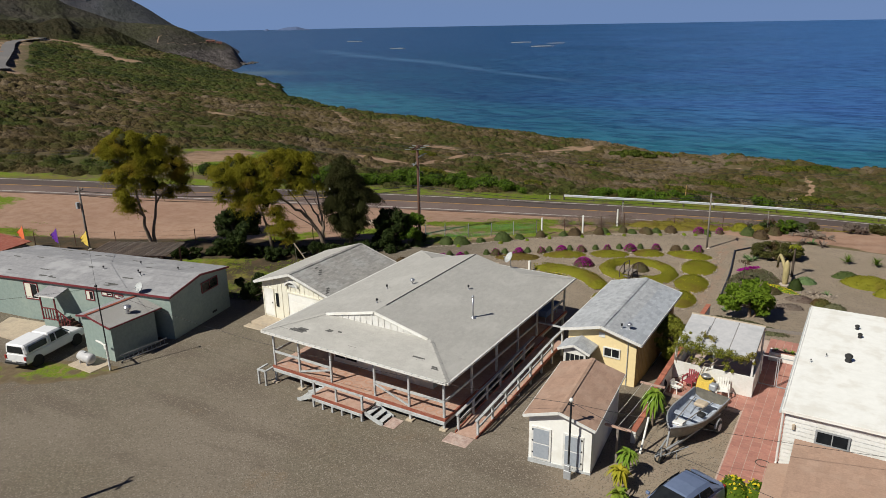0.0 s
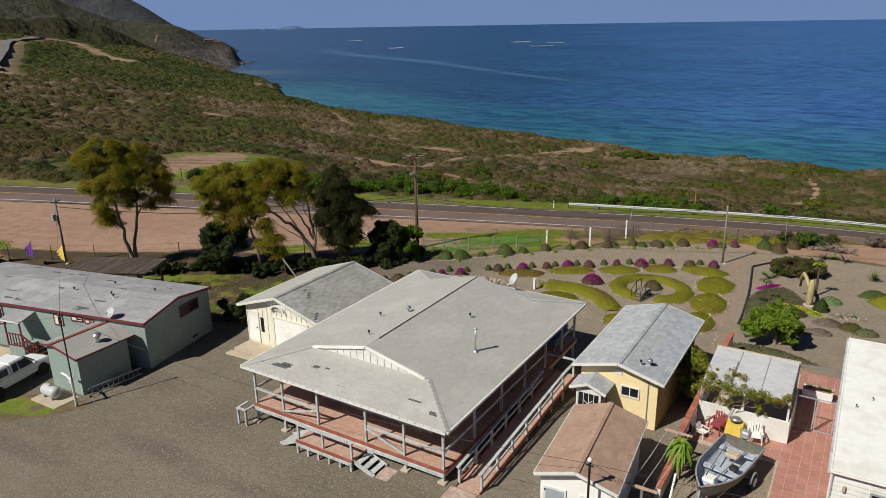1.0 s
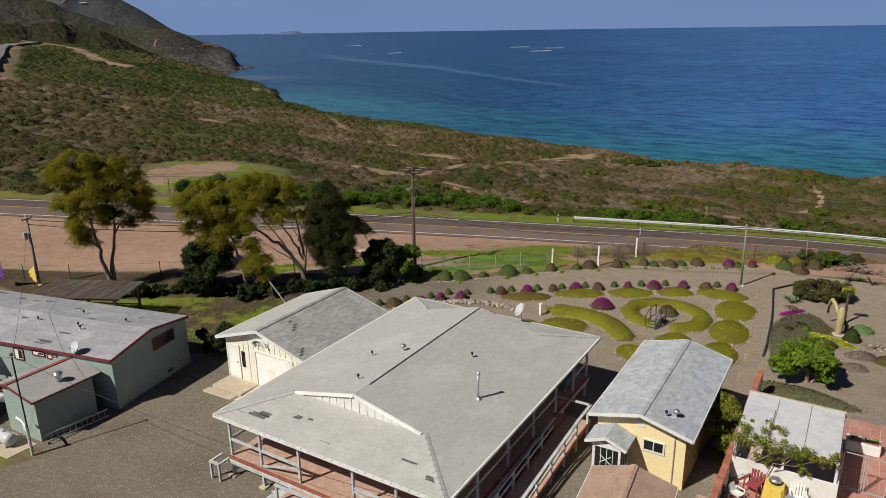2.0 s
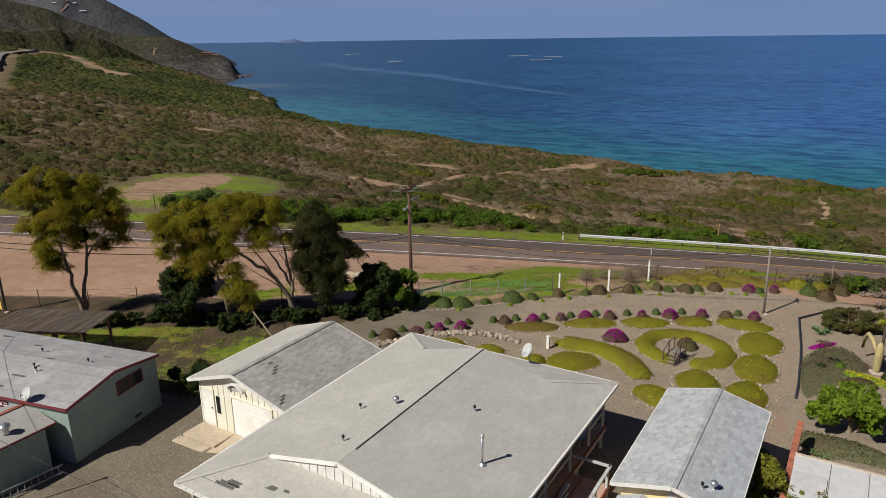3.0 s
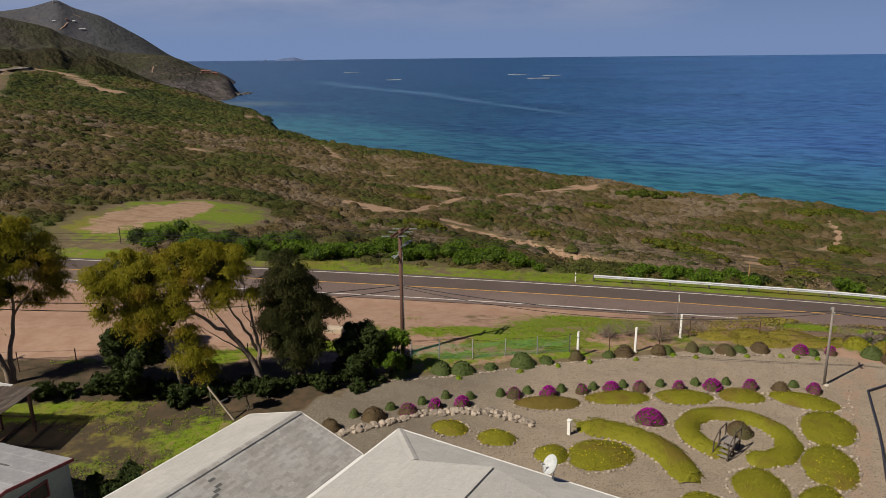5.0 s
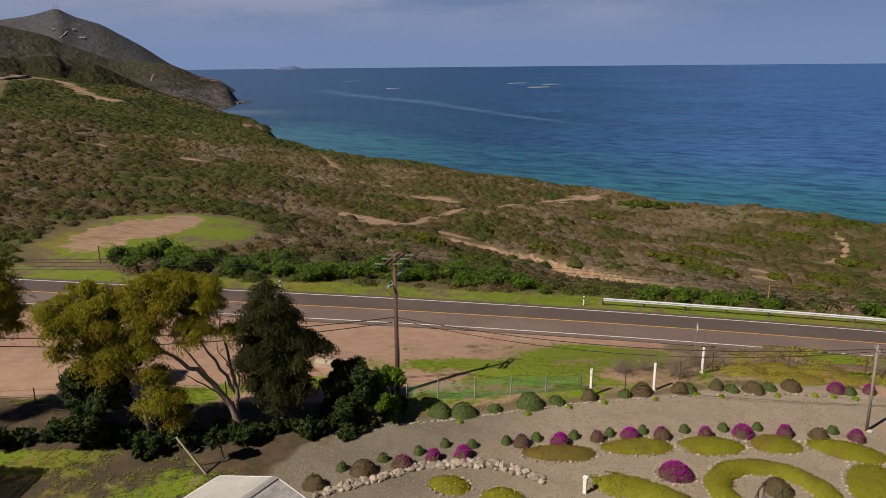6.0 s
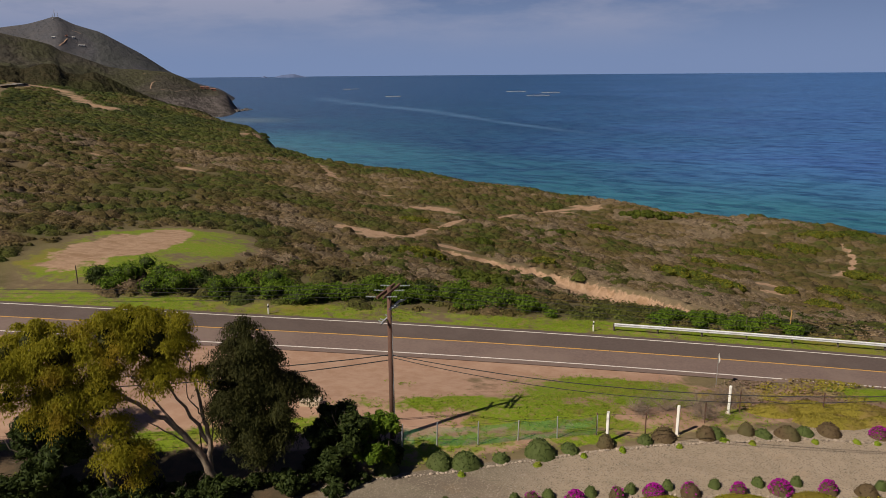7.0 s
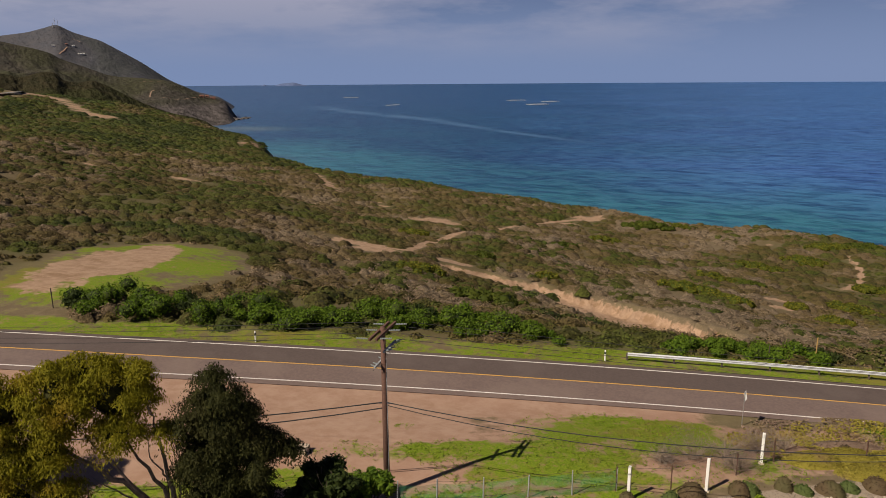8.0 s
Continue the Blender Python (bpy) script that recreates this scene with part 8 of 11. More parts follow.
flag(-66.5, 32.6, M["cloth_orange"], "orange pennant flag on a thin pole")
single("notice_stand", Geo().box(-0.9, -0.03, 0.2, 0.9, 0.03, 1.3, 0.01).box(-0.8, -0.04, -0.1, -0.72, 0.04, 0.2).box(0.72, -0.04, -0.1, 0.8, 0.04, 0.2), M["panel"], "pale grey board standing on short legs", "board", (-54.2, 37.4, gz(-54, 37.4)), 15)
gp = thing("gate_post", -40.4, 43.0, gz(-40.4, 43.0), "leaning cream wooden gate post with a brace", "gate post", 0)
part("post", Geo().beam((0, 0, -0.1), (-1.15, -0.7, 2.1), 0.09, 0.09), M["concrete"], gp)
part("brace", Geo().beam((-0.62, -0.38, 1.15), (-0.75, 0.25, 1.05), 0.05, 0.07), M["cream"], gp)
part("stay", Geo().beam((-1.1, -0.68, 2.0), (-1.45, -0.2, -0.05), 0.06, 0.06), M["timber_pale"], gp)


# ---- roadside ----
gr_ = place("guard_rail", *road_point(30, 4.9)[:2], road_point(30, 4.9)[2], "galvanised steel guard rail on dark posts", "guard rail")
for k, u in enumerate(np.arange(16.8, 78, 3.8)):
    a, b = road_point(u, 4.9), road_point(u + 3.82, 4.9)
    d = (Vector(b) - Vector(a)).normalized()
    s = Vector((-d.y, d.x, 0))
    prof = [(0.0, 0.40), (-0.08, 0.46), (-0.08, 0.52), (-0.01, 0.56), (-0.08, 0.60), (-0.08, 0.66), (0.0, 0.72)]
    g = Geo()
    for e in (a, b):
        g.v += [tuple(Vector(e) + s * o + Vector((0, 0, z))) for o, z in prof] + [tuple(Vector(e) + s * (o + 0.02) + Vector((0, 0, z))) for o, z in prof]
    n = len(prof)
    for i in range(n - 1):
        g.f += [(i, i + 1, 2 * n + i + 1, 2 * n + i), (n + i, 3 * n + i, 3 * n + i + 1, n + i + 1)]
    g.f += [(0, 2 * n, 3 * n, n), (n - 1, 2 * n - 1, 4 * n - 1, 3 * n - 1)]
    wpart("rail_section", g, M["rail_paint"], gr_, "corrugated steel rail")
    p = Vector(a) + s * 0.12
    wpart("post", Geo().box(p.x - 0.07, p.y - 0.09, gz(p.x, p.y) - 0.2, p.x + 0.07, p.y + 0.09, p.z + 0.62), M["timber"], gr_)


def marker(x, y, h, mat, label, r=0.07):
    z = gz(x, y)
    t = place("marker_post", x, y, z, label, "marker post", "road markers")
    wpart("post", Geo().lathe([(r, z - 0.1), (r, z + h - 0.05), (r * 0.6, z + h)], x, y, 10), mat, t)
    wpart("band", Geo().lathe([(r + 0.004, z + h * 0.66), (r + 0.004, z + h * 0.84)], x, y, 10), M["dark_metal"] if mat is M["plastic_white"] else mat, t)


marker(-34.9, 82.7, 0.95, M["plastic_white"], "short white roadside marker post")
marker(-60.2, 68.7, 0.95, M["plastic_white"], "short white roadside marker post")
marker(-20.2, 93.6, 2.3, M["ochre"], "orange-brown wooden stake beyond the guard rail", 0.05)
marker(-23.6, 91.6, 1.4, M["timber"], "short dark stake beyond the guard rail", 0.04)
marker(-80.5, 63.5, 1.9, M["timber"], "dark stake at the edge of the bare field", 0.05)

sg = place("road_sign", -23.55, 77.2, gz(-23.55, 77.2), "diamond road sign seen from behind on a thin post", "road sign")
sz = gz(-23.55, 77.2)
wpart("post", Geo().box(-23.575, 77.175, sz - 0.2, -23.525, 77.225, sz + 2.5), M["steel"], sg)
dv = Vector((0.93, 0.36, 0)).normalized()
sv = Vector((dv.y, -dv.x, 0))
cc = Vector((-23.55, 77.2, sz + 2.15)) + dv * 0.04
g = Geo()
for o in (0, 0.012):
    g.v += [tuple(cc + dv * o + q) for q in (sv * 0.42, Vector((0, 0, 0.42)), -sv * 0.42, Vector((0, 0, -0.42)))]
g.f += [(0, 1, 2, 3), (7, 6, 5, 4)] + [(k, 4 + k, 4 + (k + 1) % 4, (k + 1) % 4) for k in range(4)]
wpart("plate", g, M["white"], sg, "pale back of a diamond plate")

# white concrete fence posts and the fences
for k, (x, y) in enumerate(((-26.65, 61.4), (-23.46, 64.2), (-21.45, 68.85))):
    z = gz(x, y)
    p = place("concrete_post", x, y, z, "white painted concrete fence post", "post", "white fence posts")
    wpart("shaft", Geo().box(x - 0.075, y - 0.075, z - 0.1, x + 0.075, y + 0.075, z + 1.85, 0.012), M["plastic_white"], p)
    wpart("foot", Geo().box(x - 0.16, y - 0.16, z - 0.1, x + 0.16, y + 0.16, z + 0.06, 0.02), M["concrete"], p)


def wire_fence(name, pts, post_h, label, mats, wires=3, net=None):
    f = place(name, pts[0][0], pts[0][1], gz(*pts[0]), label, "fence")
    for i, (x, y) in enumerate(pts):
        z = gz(x, y)
        wpart("post", Geo().tube([(x, y, z - 0.1), (x + rng.uniform(-0.05, 0.05), y, z + post_h * rng.uniform(0.92, 1.08))], 0.035, 7), mats, f)
    for i in range(len(pts) - 1):
        (ax, ay), (bx_, by) = pts[i], pts[i + 1]
        za, zb = gz(ax, ay), gz(bx_, by)
        for k in range(wires):
            h = post_h * (0.3 + 0.65 * k / max(1, wires - 1))
            wpart("wire", Geo().tube([(ax, ay, za + h), ((ax + bx_) / 2, (ay + by) / 2, (za + zb) / 2 + h - 0.04), (bx_, by, zb + h)], 0.007, 4), M["wire"], f)
        if net:
            g = Geo()
            n, m = 12, 4
            for a in range(n + 1):
                x, y, z = ax + (bx_ - ax) * a / n, ay + (by - ay) * a / n, za + (zb - za) * a / n
                for b in range(m + 1):
                    slack = 0.07 * math.sin(math.pi * a / n) * math.sin(2.1 * b + i) + rng.uniform(-0.02, 0.02)
                    g.v.append((x + slack * 0.6, y - slack * 0.8, z + 0.03 + (post_h * 0.86 - 0.10 * math.sin(math.pi * a / n)) * b / m))
            g.f = [(a * (m + 1) + b, (a + 1) * (m + 1) + b, (a + 1) * (m + 1) + b + 1, a * (m + 1) + b + 1) for a in range(n) for b in range(m)]
            wpart("netting", g, net, f, "green plastic netting", kind="stuff")


wire_fence("net_fence", [(-36.2, 54.9), (-34.6, 56.0), (-32.7, 57.3), (-31.0, 58.9), (-29.2, 60.3), (-27.4, 61.8)], 1.35, "low fence of green netting on metal posts", M["grey_metal"], 2, M["net_green"])
wire_fence("wire_fence", [(-70 + 3.1 * i, 31.5 + 2.15 * i) for i in range(11)], 1.5, "sagging wire fence on thin rusty posts", M["timber_brown"])
wire_fence("wire_fence", [(-27.4, 61.8), (-25.0, 63.2), (-22.4, 66.6), (-20.9, 69.5), (-16.5, 72.5), (-12.0, 74.0), (-7.7, 74.6)], 1.4, "wire fence between the garden and the road", M["timber_brown"], 2)

# ---- utility pole ----
UX, UY = -37.2, 55.45
uz = gz(UX, UY)
up = place("utility_pole", UX, UY, uz, "tall brown wooden utility pole with double crossarms", "utility pole")
wpart("pole", Geo().lathe([(0.17, uz - 0.2), (0.15, uz + 3), (0.12, 9.15)], UX, UY, 14), M["timber_brown"], up, smooth=True)
ld = Vector((RD.x, RD.y, 0))
ad = Vector((-0.25, 0.97, 0)).normalized()
for s in (-1, 1):
    o = ld * 0.16 * s
    c = Vector((UX, UY, 8.95)) + o
    arm = wpart("crossarm", Geo().beam(c - ad * 1.25, c + ad * 1.25, 0.10, 0.13), M["timber_brown"], up, "weathered brown wooden crossarm")
    for k in (-1.1, 0.05, 0.95):
        q = c + ad * k + ld * 0.12 * s
        e = q + ld * 0.58 * s + Vector((0, 0, 0.02))
        n = 7
        pts, rad = [], []
        for i in range(n):
            pts += [q.lerp(e, i / n), q.lerp(e, (i + 0.5) / n)]
            rad += [0.022, 0.05]
        wpart("strain_insulator", Geo().tube(pts, rad, 8), M["porcelain"], arm, "pale disc strain insulator")
for h, half, way in ((8.15, 0.75, 0.9), (7.35, 0.7, -0.5)):
    c = Vector((UX, UY, h)) + ld * 0.35 * way
    arm = wpart("equipment_arm", Geo().beam(c - ad * half, c + ad * half, 0.09, 0.1), M["grey_metal"], up, "steel equipment arm")
    for k in (-0.9, -0.5, 0.5, 0.9):
        q = c + ad * half * k
        wpart("cutout", Geo().tube([q + Vector((0, 0, 0.05)), q + ld * 0.14 * way + Vector((0, 0, 0.06)), q + ld * 0.42 * way + Vector((0, 0, 0.12))], [0.03, 0.045, 0.025], 8), M["porcelain"], arm, "pale fuse cutout")
        wpart("bracket", Geo().beam(q, q + ld * 0.18 * way + Vector((0, 0, -0.2)), 0.02, 0.02), M["dark_metal"], arm)
wpart("ground_wire", Geo().tube([(UX + 0.17, UY - 0.05, uz), (UX + 0.20, UY - 0.06, 7.6)], 0.012, 5), M["grey_metal"], up)
wpart("cable_bracket", Geo().beam((UX - 0.3, UY - 0.15, 5.2), (UX + 0.3, UY + 0.15, 5.2), 0.05, 0.05), M["grey_metal"], up)


def small_pole(x, y, top, label, arm=True, r=0.09, mat=None):
    z = gz(x, y)
    t = place("service_pole", x, y, z, label, "pole", "service poles")
    wpart("pole", Geo().tube([(x, y, z - 0.1), (x - 0.10, y + 0.05, top)], [r, r * 0.75], 10), mat or M["timber_pale"], t, smooth=True)
    if arm:
        c = Vector((x - 0.10, y + 0.05, top - 0.35))
        wpart("crossarm", Geo().beam(c - ad * 0.5, c + ad * 0.5, 0.07, 0.09), M["timber_pale"], t)
        for k in (-0.42, 0.42):
            q = c + ad * k + Vector((0, 0, 0.05))
            wpart("insulator", Geo().lathe([(0.03, q.z), (0.055, q.z + 0.05), (0.03, q.z + 0.13)], q.x, q.y, 8), M["porcelain"], t)
    wpart("base_stone", Geo().lathe([(0.2, z - 0.05), (0.18, z + 0.06), (0.1, z + 0.1)], x + 0.15, y, 7), M["stone"], t)


small_pole(-11.75, 65.4, 5.1, "short grey wooden service pole at the garden corner")
small_pole(-62.0, 36.0, 6.4, "grey wooden service pole with a transformer box", r=0.12)
small_pole(-29.56, 8.24, 8.6, "tall grey wooden service pole beside the yard", r=0.13)
small_pole(-7.75, 74.1, 1.95, "thin grey pole at the edge of the garden", False, 0.04)
single("pole_box", Geo().box(-62.25, 35.55, 4.4, -61.95, 35.85, 5.0, 0.03), M["grey_metal"], "grey box strapped to the service pole", "electrical box")


def wire(a, b, sag, r=0.016, n=14, label="sagging black overhead wire"):
    a, b = Vector(a), Vector(b)
    pts = [a.lerp(b, i / n) - Vector((0, 0, 4 * sag * (i / n) * (1 - i / n))) for i in range(n + 1)]
    single("overhead_wire", Geo().tube(pts, r, 5), M["wire"], label, "overhead wire", group="overhead wires")


for k in (-1.15, -0.45, 0.45, 1.15):
    q = Vector((UX, UY, 8.98)) + ad * k
    wire(q - ld * 1.05, q - ld * 92 + Vector((0, 0, 4.5)), 2.0, 0.012)
    wire(q + ld * 1.05, q + ld * 95 + Vector((0, 0, -3.0)), 2.0, 0.012)
wire((UX, UY, 5.25), (-62.1, 36.05, 6.0), 0.8, 0.03)
wire((UX, UY, 4.95), (-62.1, 36.05, 5.6), 1.0, 0.03)
wire((UX, UY, 5.25), (-11.85, 65.45, 4.85), 0.9, 0.025)
wire((UX, UY, 5.1), (-11.85, 65.45, 4.7), 1.2, 0.02)
wire((-11.85, 65.45, 4.85), (30, 82, 4.6), 0.8, 0.02)
wire((-11.85, 65.45, 4.7), (30, 82, 4.3), 1.0, 0.02)
wire((-37.85, 21.95, 5.75), (-9.15, 24.7, 5.0), 0.9, 0.009)
wire((-37.85, 21.95, 5.7), (-62.1, 36.05, 6.1), 0.7, 0.009)
wire((-9.15, 24.7, 5.0), (12, 30.5, 4.9), 0.5, 0.009)
wire((-37.85, 21.95, 5.7), (-60, 2, 6.5), 0.7, 0.009)
wire((-9.15, 24.7, 5.05), (6, 21.0, 5.2), 0.4, 0.009)

M["pen"] = material("weathered_float", (0.42, 0.43, 0.42), (0.32, 0.33, 0.33), 0.2, 0.8)
# ---- out at sea and on the far slopes ----
for az, r, rad in ((128.6, 2600, 28), (125.3, 1950, 20), (115.4, 2250, 31), (113.7, 1950, 31), (112.7, 2150, 27)):
    cx, cy = -18 + r * math.cos(radians(az)), 30 + r * math.sin(radians(az))
    z = float(sea_z(np.array(r))) + 1.0
    g = Geo().tube([(cx + rad * math.cos(w), cy + rad * math.sin(w), z) for w in np.linspace(0, 2 * math.pi, 33)], 0.5, 6, False)
    single("fish_pen", g, M["pen"], "pale floating ring of a fish pen", "fish pen", group="fish pens")


# ---- small things on the far hills ----
M["far_white"] = material("far_white_wall", (0.55, 0.54, 0.52), (0.48, 0.47, 0.45), 0.3, 0.8)
M["far_red"] = material("far_red_wall", (0.24, 0.11, 0.08), (0.20, 0.09, 0.065), 0.3, 0.8)
M["far_dirt"] = material("far_pale_track", (0.30, 0.20, 0.14), (0.24, 0.16, 0.115), 0.05, 0.95)


def far_house(x, y, z, long, deep, high, wall, label, rz=30):
    z = hill_z("coastal_slope" if x > -1400 else "far_mountain", x, y)
    t = thing("far_house", x, y, z - 1.0, label, "house", rz, "houses on the far hills")
    part("wall", Geo().box(-long / 2, -deep / 2, 0, long / 2, deep / 2, high + 1), wall, t)
    part("roof", Geo().add([(-long / 2 - 0.4, -deep / 2 - 0.4, high + 1), (long / 2 + 0.4, -deep / 2 - 0.4, high + 1), (long / 2 + 0.4, deep / 2 + 0.4, high + 1), (-long / 2 - 0.4, deep / 2 + 0.4, high + 1), (-long / 2, 0, high + 2.4), (long / 2, 0, high + 2.4)],
                           [(0, 1, 5, 4), (2, 3, 4, 5), (1, 2, 5), (3, 0, 4), (3, 2, 1, 0)]), M["far_white"] if wall is M["far_white"] else M["far_red"], t)
    for k in range(max(1, int(long / 6))):
        part("window", Geo().box(-long / 2 + 2 + 6 * k, -deep / 2 - 0.12, 1.9, -long / 2 + 4 + 6 * k, -deep / 2 + 0.05, 3.1), M["window"], t)


for x, y, z, long, deep, high, wall, label in (
        (-1664, 1001, 99.6, 7, 5, 2.0, "far_white", "long white building high on the mountain"), (-1661, 1048, 101, 6, 5, 2, "far_white", "white house high on the mountain"),
        (-1633, 1048, 73.2, 14, 5, 1.6, "far_white", "row of pale buildings on the mountain side"), (-1664, 1033, 102, 5, 4, 2, "far_red", "orange house at the top of a dirt track"),
        (-1141, 975, -6.0, 8, 6, 3, "far_red", "red-walled house on the headland"), (-1150, 995, -6.4, 7, 6, 3, "far_red", "red-walled house on the headland"), (-1137, 998, -9.7, 10, 5, 2.5, "far_red", "low red house on the headland")):
    far_house(x, y, z, long, deep, high, M[wall], label, math.degrees(math.atan2(y - 30, x + 18)) - 90)
for x, y, h in ((-1735.6, 1054.1, 17), (-1738, 1063, 19), (-1731, 1046, 11)):
    t = thing("radio_mast", x, y, hill_z("far_mountain", x, y) - 0.5, "thin grey radio mast on the summit", "radio mast", 0, "radio masts")
    for a in range(3):
        w = 2 * math.pi * a / 3
        part("leg", Geo().tube([(1.6 * math.cos(w), 1.6 * math.sin(w), -4), (0.4 * math.cos(w), 0.4 * math.sin(w), h)], [0.28, 0.2], 5), M["grey_metal"], t)
    for k in range(1, 6):
        part("ring_brace", Geo().lathe([(1.5 - 0.19 * k, h * k / 6), (1.55 - 0.19 * k, h * k / 6 + 0.5)], 0, 0, 6), M["grey_metal"], t)


def far_track(pts, wide, label):
    g = Geo()
    hill = "coastal_slope" if pts[0][0] > -1400 else "far_mountain"
    pts = [(a[0] + (b[0] - a[0]) * k / 6, a[1] + (b[1] - a[1]) * k / 6) for a, b in zip(pts, pts[1:]) for k in range(6)]
    pts = [(x, y, hill_z(hill, x, y)) for x, y in pts]
    for p in pts:
        r = Vector((p[0] + 18, p[1] - 30, 0)).normalized()
        for s in (-1, 1):
            g.v.append((p[0] - r.y * wide * s - r.x * 0.3, p[1] + r.x * wide * s - r.y * 0.3, p[2] + 0.35))
    g.f = [(2 * i, 2 * i + 1, 2 * i + 3, 2 * i + 2) for i in range(len(pts) - 1)]
    tagged(new("dirt_track", g.mesh("dirt_track", M["far_dirt"])), label=label, category="track", kind="structure")


far_track([(-1655, 1028, 97.5), (-1646, 1017, 91.5), (-1638, 1007, 86.3), (-1627, 989, 76.8)], 1.7, "pale dirt track down the mountain")
far_track([(-1153, 893, 9.9), (-1155, 874, 7.1), (-1141, 860, 1.5), (-1128, 849, -4.3)], 1.0, "pale dirt loop on the slope")
far_track([(-1113, 857), (-1101, 877), (-1108, 907), (-1128, 945), (-1136, 966), (-1144, 1000)], 0.8, "pale track along the headland's edge")
far_track([(-1204, 877), (-1200, 895), (-1196, 915), (-1198, 940)], 0.8, "pale track cut across the slope")
far_track([(-1690, 1065), (-1684, 1073), (-1676, 1078)], 0.9, "short pale track near the summit")

# parked car and rocks
pc = thing("parked_car", -541, 308, float(wild_z(-541, 308)) + 0.25, "dark car parked where the hill road bends", "car", 215)
M["car_dark"] = material("dark_car_paint", (0.02, 0.02, 0.024), (0.03, 0.03, 0.034), 2, 0.3)
part("body", Geo().box(-2.2, -0.9, 0.3, 2.2, 0.9, 1.0, 0.12), M["car_dark"], pc)
part("cabin", Geo().add([(-1.5, -0.82, 1.0), (1.1, -0.82, 1.0), (1.1, 0.82, 1.0), (-1.5, 0.82, 1.0), (-1.2, -0.66, 1.6), (0.4, -0.66, 1.6), (0.4, 0.66, 1.6), (-1.2, 0.66, 1.6)], [(4, 5, 6, 7), (0, 1, 5, 4), (1, 2, 6, 5), (2, 3, 7, 6), (3, 0, 4, 7)]), M["window"], pc)
for x in (-1.35, 1.35):
    for y in (-0.85, 0.85):
        part("wheel", Geo().tube([(x, y - 0.1, 0.32), (x, y + 0.1, 0.32)], 0.33, 12), M["black"], pc)
M["sea_rock"] = material("wet_dark_rock", (0.09, 0.08, 0.075), (0.05, 0.045, 0.042), 0.2, 0.8, bump=0.6)
rs = np.random.RandomState(71)
for k, (x, y, r) in enumerate(((-1040, 905, 7), (-1015, 908, 6), (-1022, 925, 5), (-1035, 960, 8), (-1045, 985, 6), (-1052, 1000, 7), (-1064, 1022, 5), (-1000, 890, 5))):
    t = Geo()
    for i in range(5):
        th = math.pi * 0.5 * i / 4
        for j in range(9):
            q = r * rs.uniform(0.7, 1.25)
            t.v.append((q * math.cos(th) * math.cos(2 * math.pi * j / 9) * 1.4, q * math.cos(th) * math.sin(2 * math.pi * j / 9), q * 0.8 * math.sin(th)))
    t.f = [(i * 9 + j, i * 9 + (j + 1) % 9, (i + 1) * 9 + (j + 1) % 9, (i + 1) * 9 + j) for i in range(4) for j in range(9)]
    single("sea_rock", t, M["sea_rock"], "dark rock in the sea off the headland", "rock", (x, y, SEA - 0.5), 0, "sea rocks")


# ---- plants ----
nr = np.random.RandomState(5)


def leaf_quads(pos, nrm, size, rs, slim=0.5, spread=0.7, hang=0.0):
    """One small four-cornered leaf at each place, facing roughly along nrm."""
    n = len(pos)
    d = nrm + rs.normal(0, spread, (n, 3))
    d /= np.linalg.norm(d, axis=1, keepdims=True) + 1e-9
    a = rs.normal(0, 1, (n, 3)) + np.array([0, 0, -3.0 * hang])
    a = a - d * np.sum(a * d, axis=1, keepdims=True)
    a /= np.linalg.norm(a, axis=1, keepdims=True) + 1e-9
    b = np.cross(d, a)
    s = size * rs.uniform(0.6, 1.3, (n, 1))
    a, b = a * s, b * s * slim
    return np.stack([pos - a, pos - b, pos + a, pos + b], 1).reshape(-1, 3)


def leaf_mesh(name, quads, mat):
    return bulk_mesh(name, quads, np.arange(len(quads)).reshape(-1, 4), mat, smooth=False)


def ball_points(n, rs, up=0.15):
    d = rs.normal(0, 1, (n, 3))
    d[:, 2] = d[:, 2] + up
    return d / np.linalg.norm(d, axis=1, keepdims=True)


def clump_cloud(centres, radii, per, size, rs, flat=0.8, slim=0.5, droop=0.0, hang=0.0, fuzz=(0.55, 1.08)):
    P, N = [], []
    for c, r in zip(centres, radii):
        d = ball_points(per, rs, 0.2)
        k = rs.uniform(fuzz[0], fuzz[1], (per, 1))
        p = np.array(c) + d * k * r * np.array([1, 1, flat])
        p[:, 2] -= droop * rs.uniform(0, 1, per) * r
        P.append(p)
        N.append(d)
    return leaf_quads(np.concatenate(P), np.concatenate(N), size, rs, slim, 0.55, hang)


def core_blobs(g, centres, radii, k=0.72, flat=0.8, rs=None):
    """Lumps inside a crown, so that it is dense within; a darker leaf on them stands for inner shade."""
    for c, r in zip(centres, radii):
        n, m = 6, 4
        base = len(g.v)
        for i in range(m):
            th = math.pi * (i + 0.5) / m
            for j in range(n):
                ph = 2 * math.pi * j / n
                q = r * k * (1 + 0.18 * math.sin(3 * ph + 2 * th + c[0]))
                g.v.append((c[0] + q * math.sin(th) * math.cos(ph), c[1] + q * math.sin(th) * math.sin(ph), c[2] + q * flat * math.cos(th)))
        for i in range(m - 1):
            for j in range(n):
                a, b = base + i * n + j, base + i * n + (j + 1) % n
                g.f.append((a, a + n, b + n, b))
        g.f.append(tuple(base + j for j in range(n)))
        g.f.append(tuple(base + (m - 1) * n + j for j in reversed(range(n))))


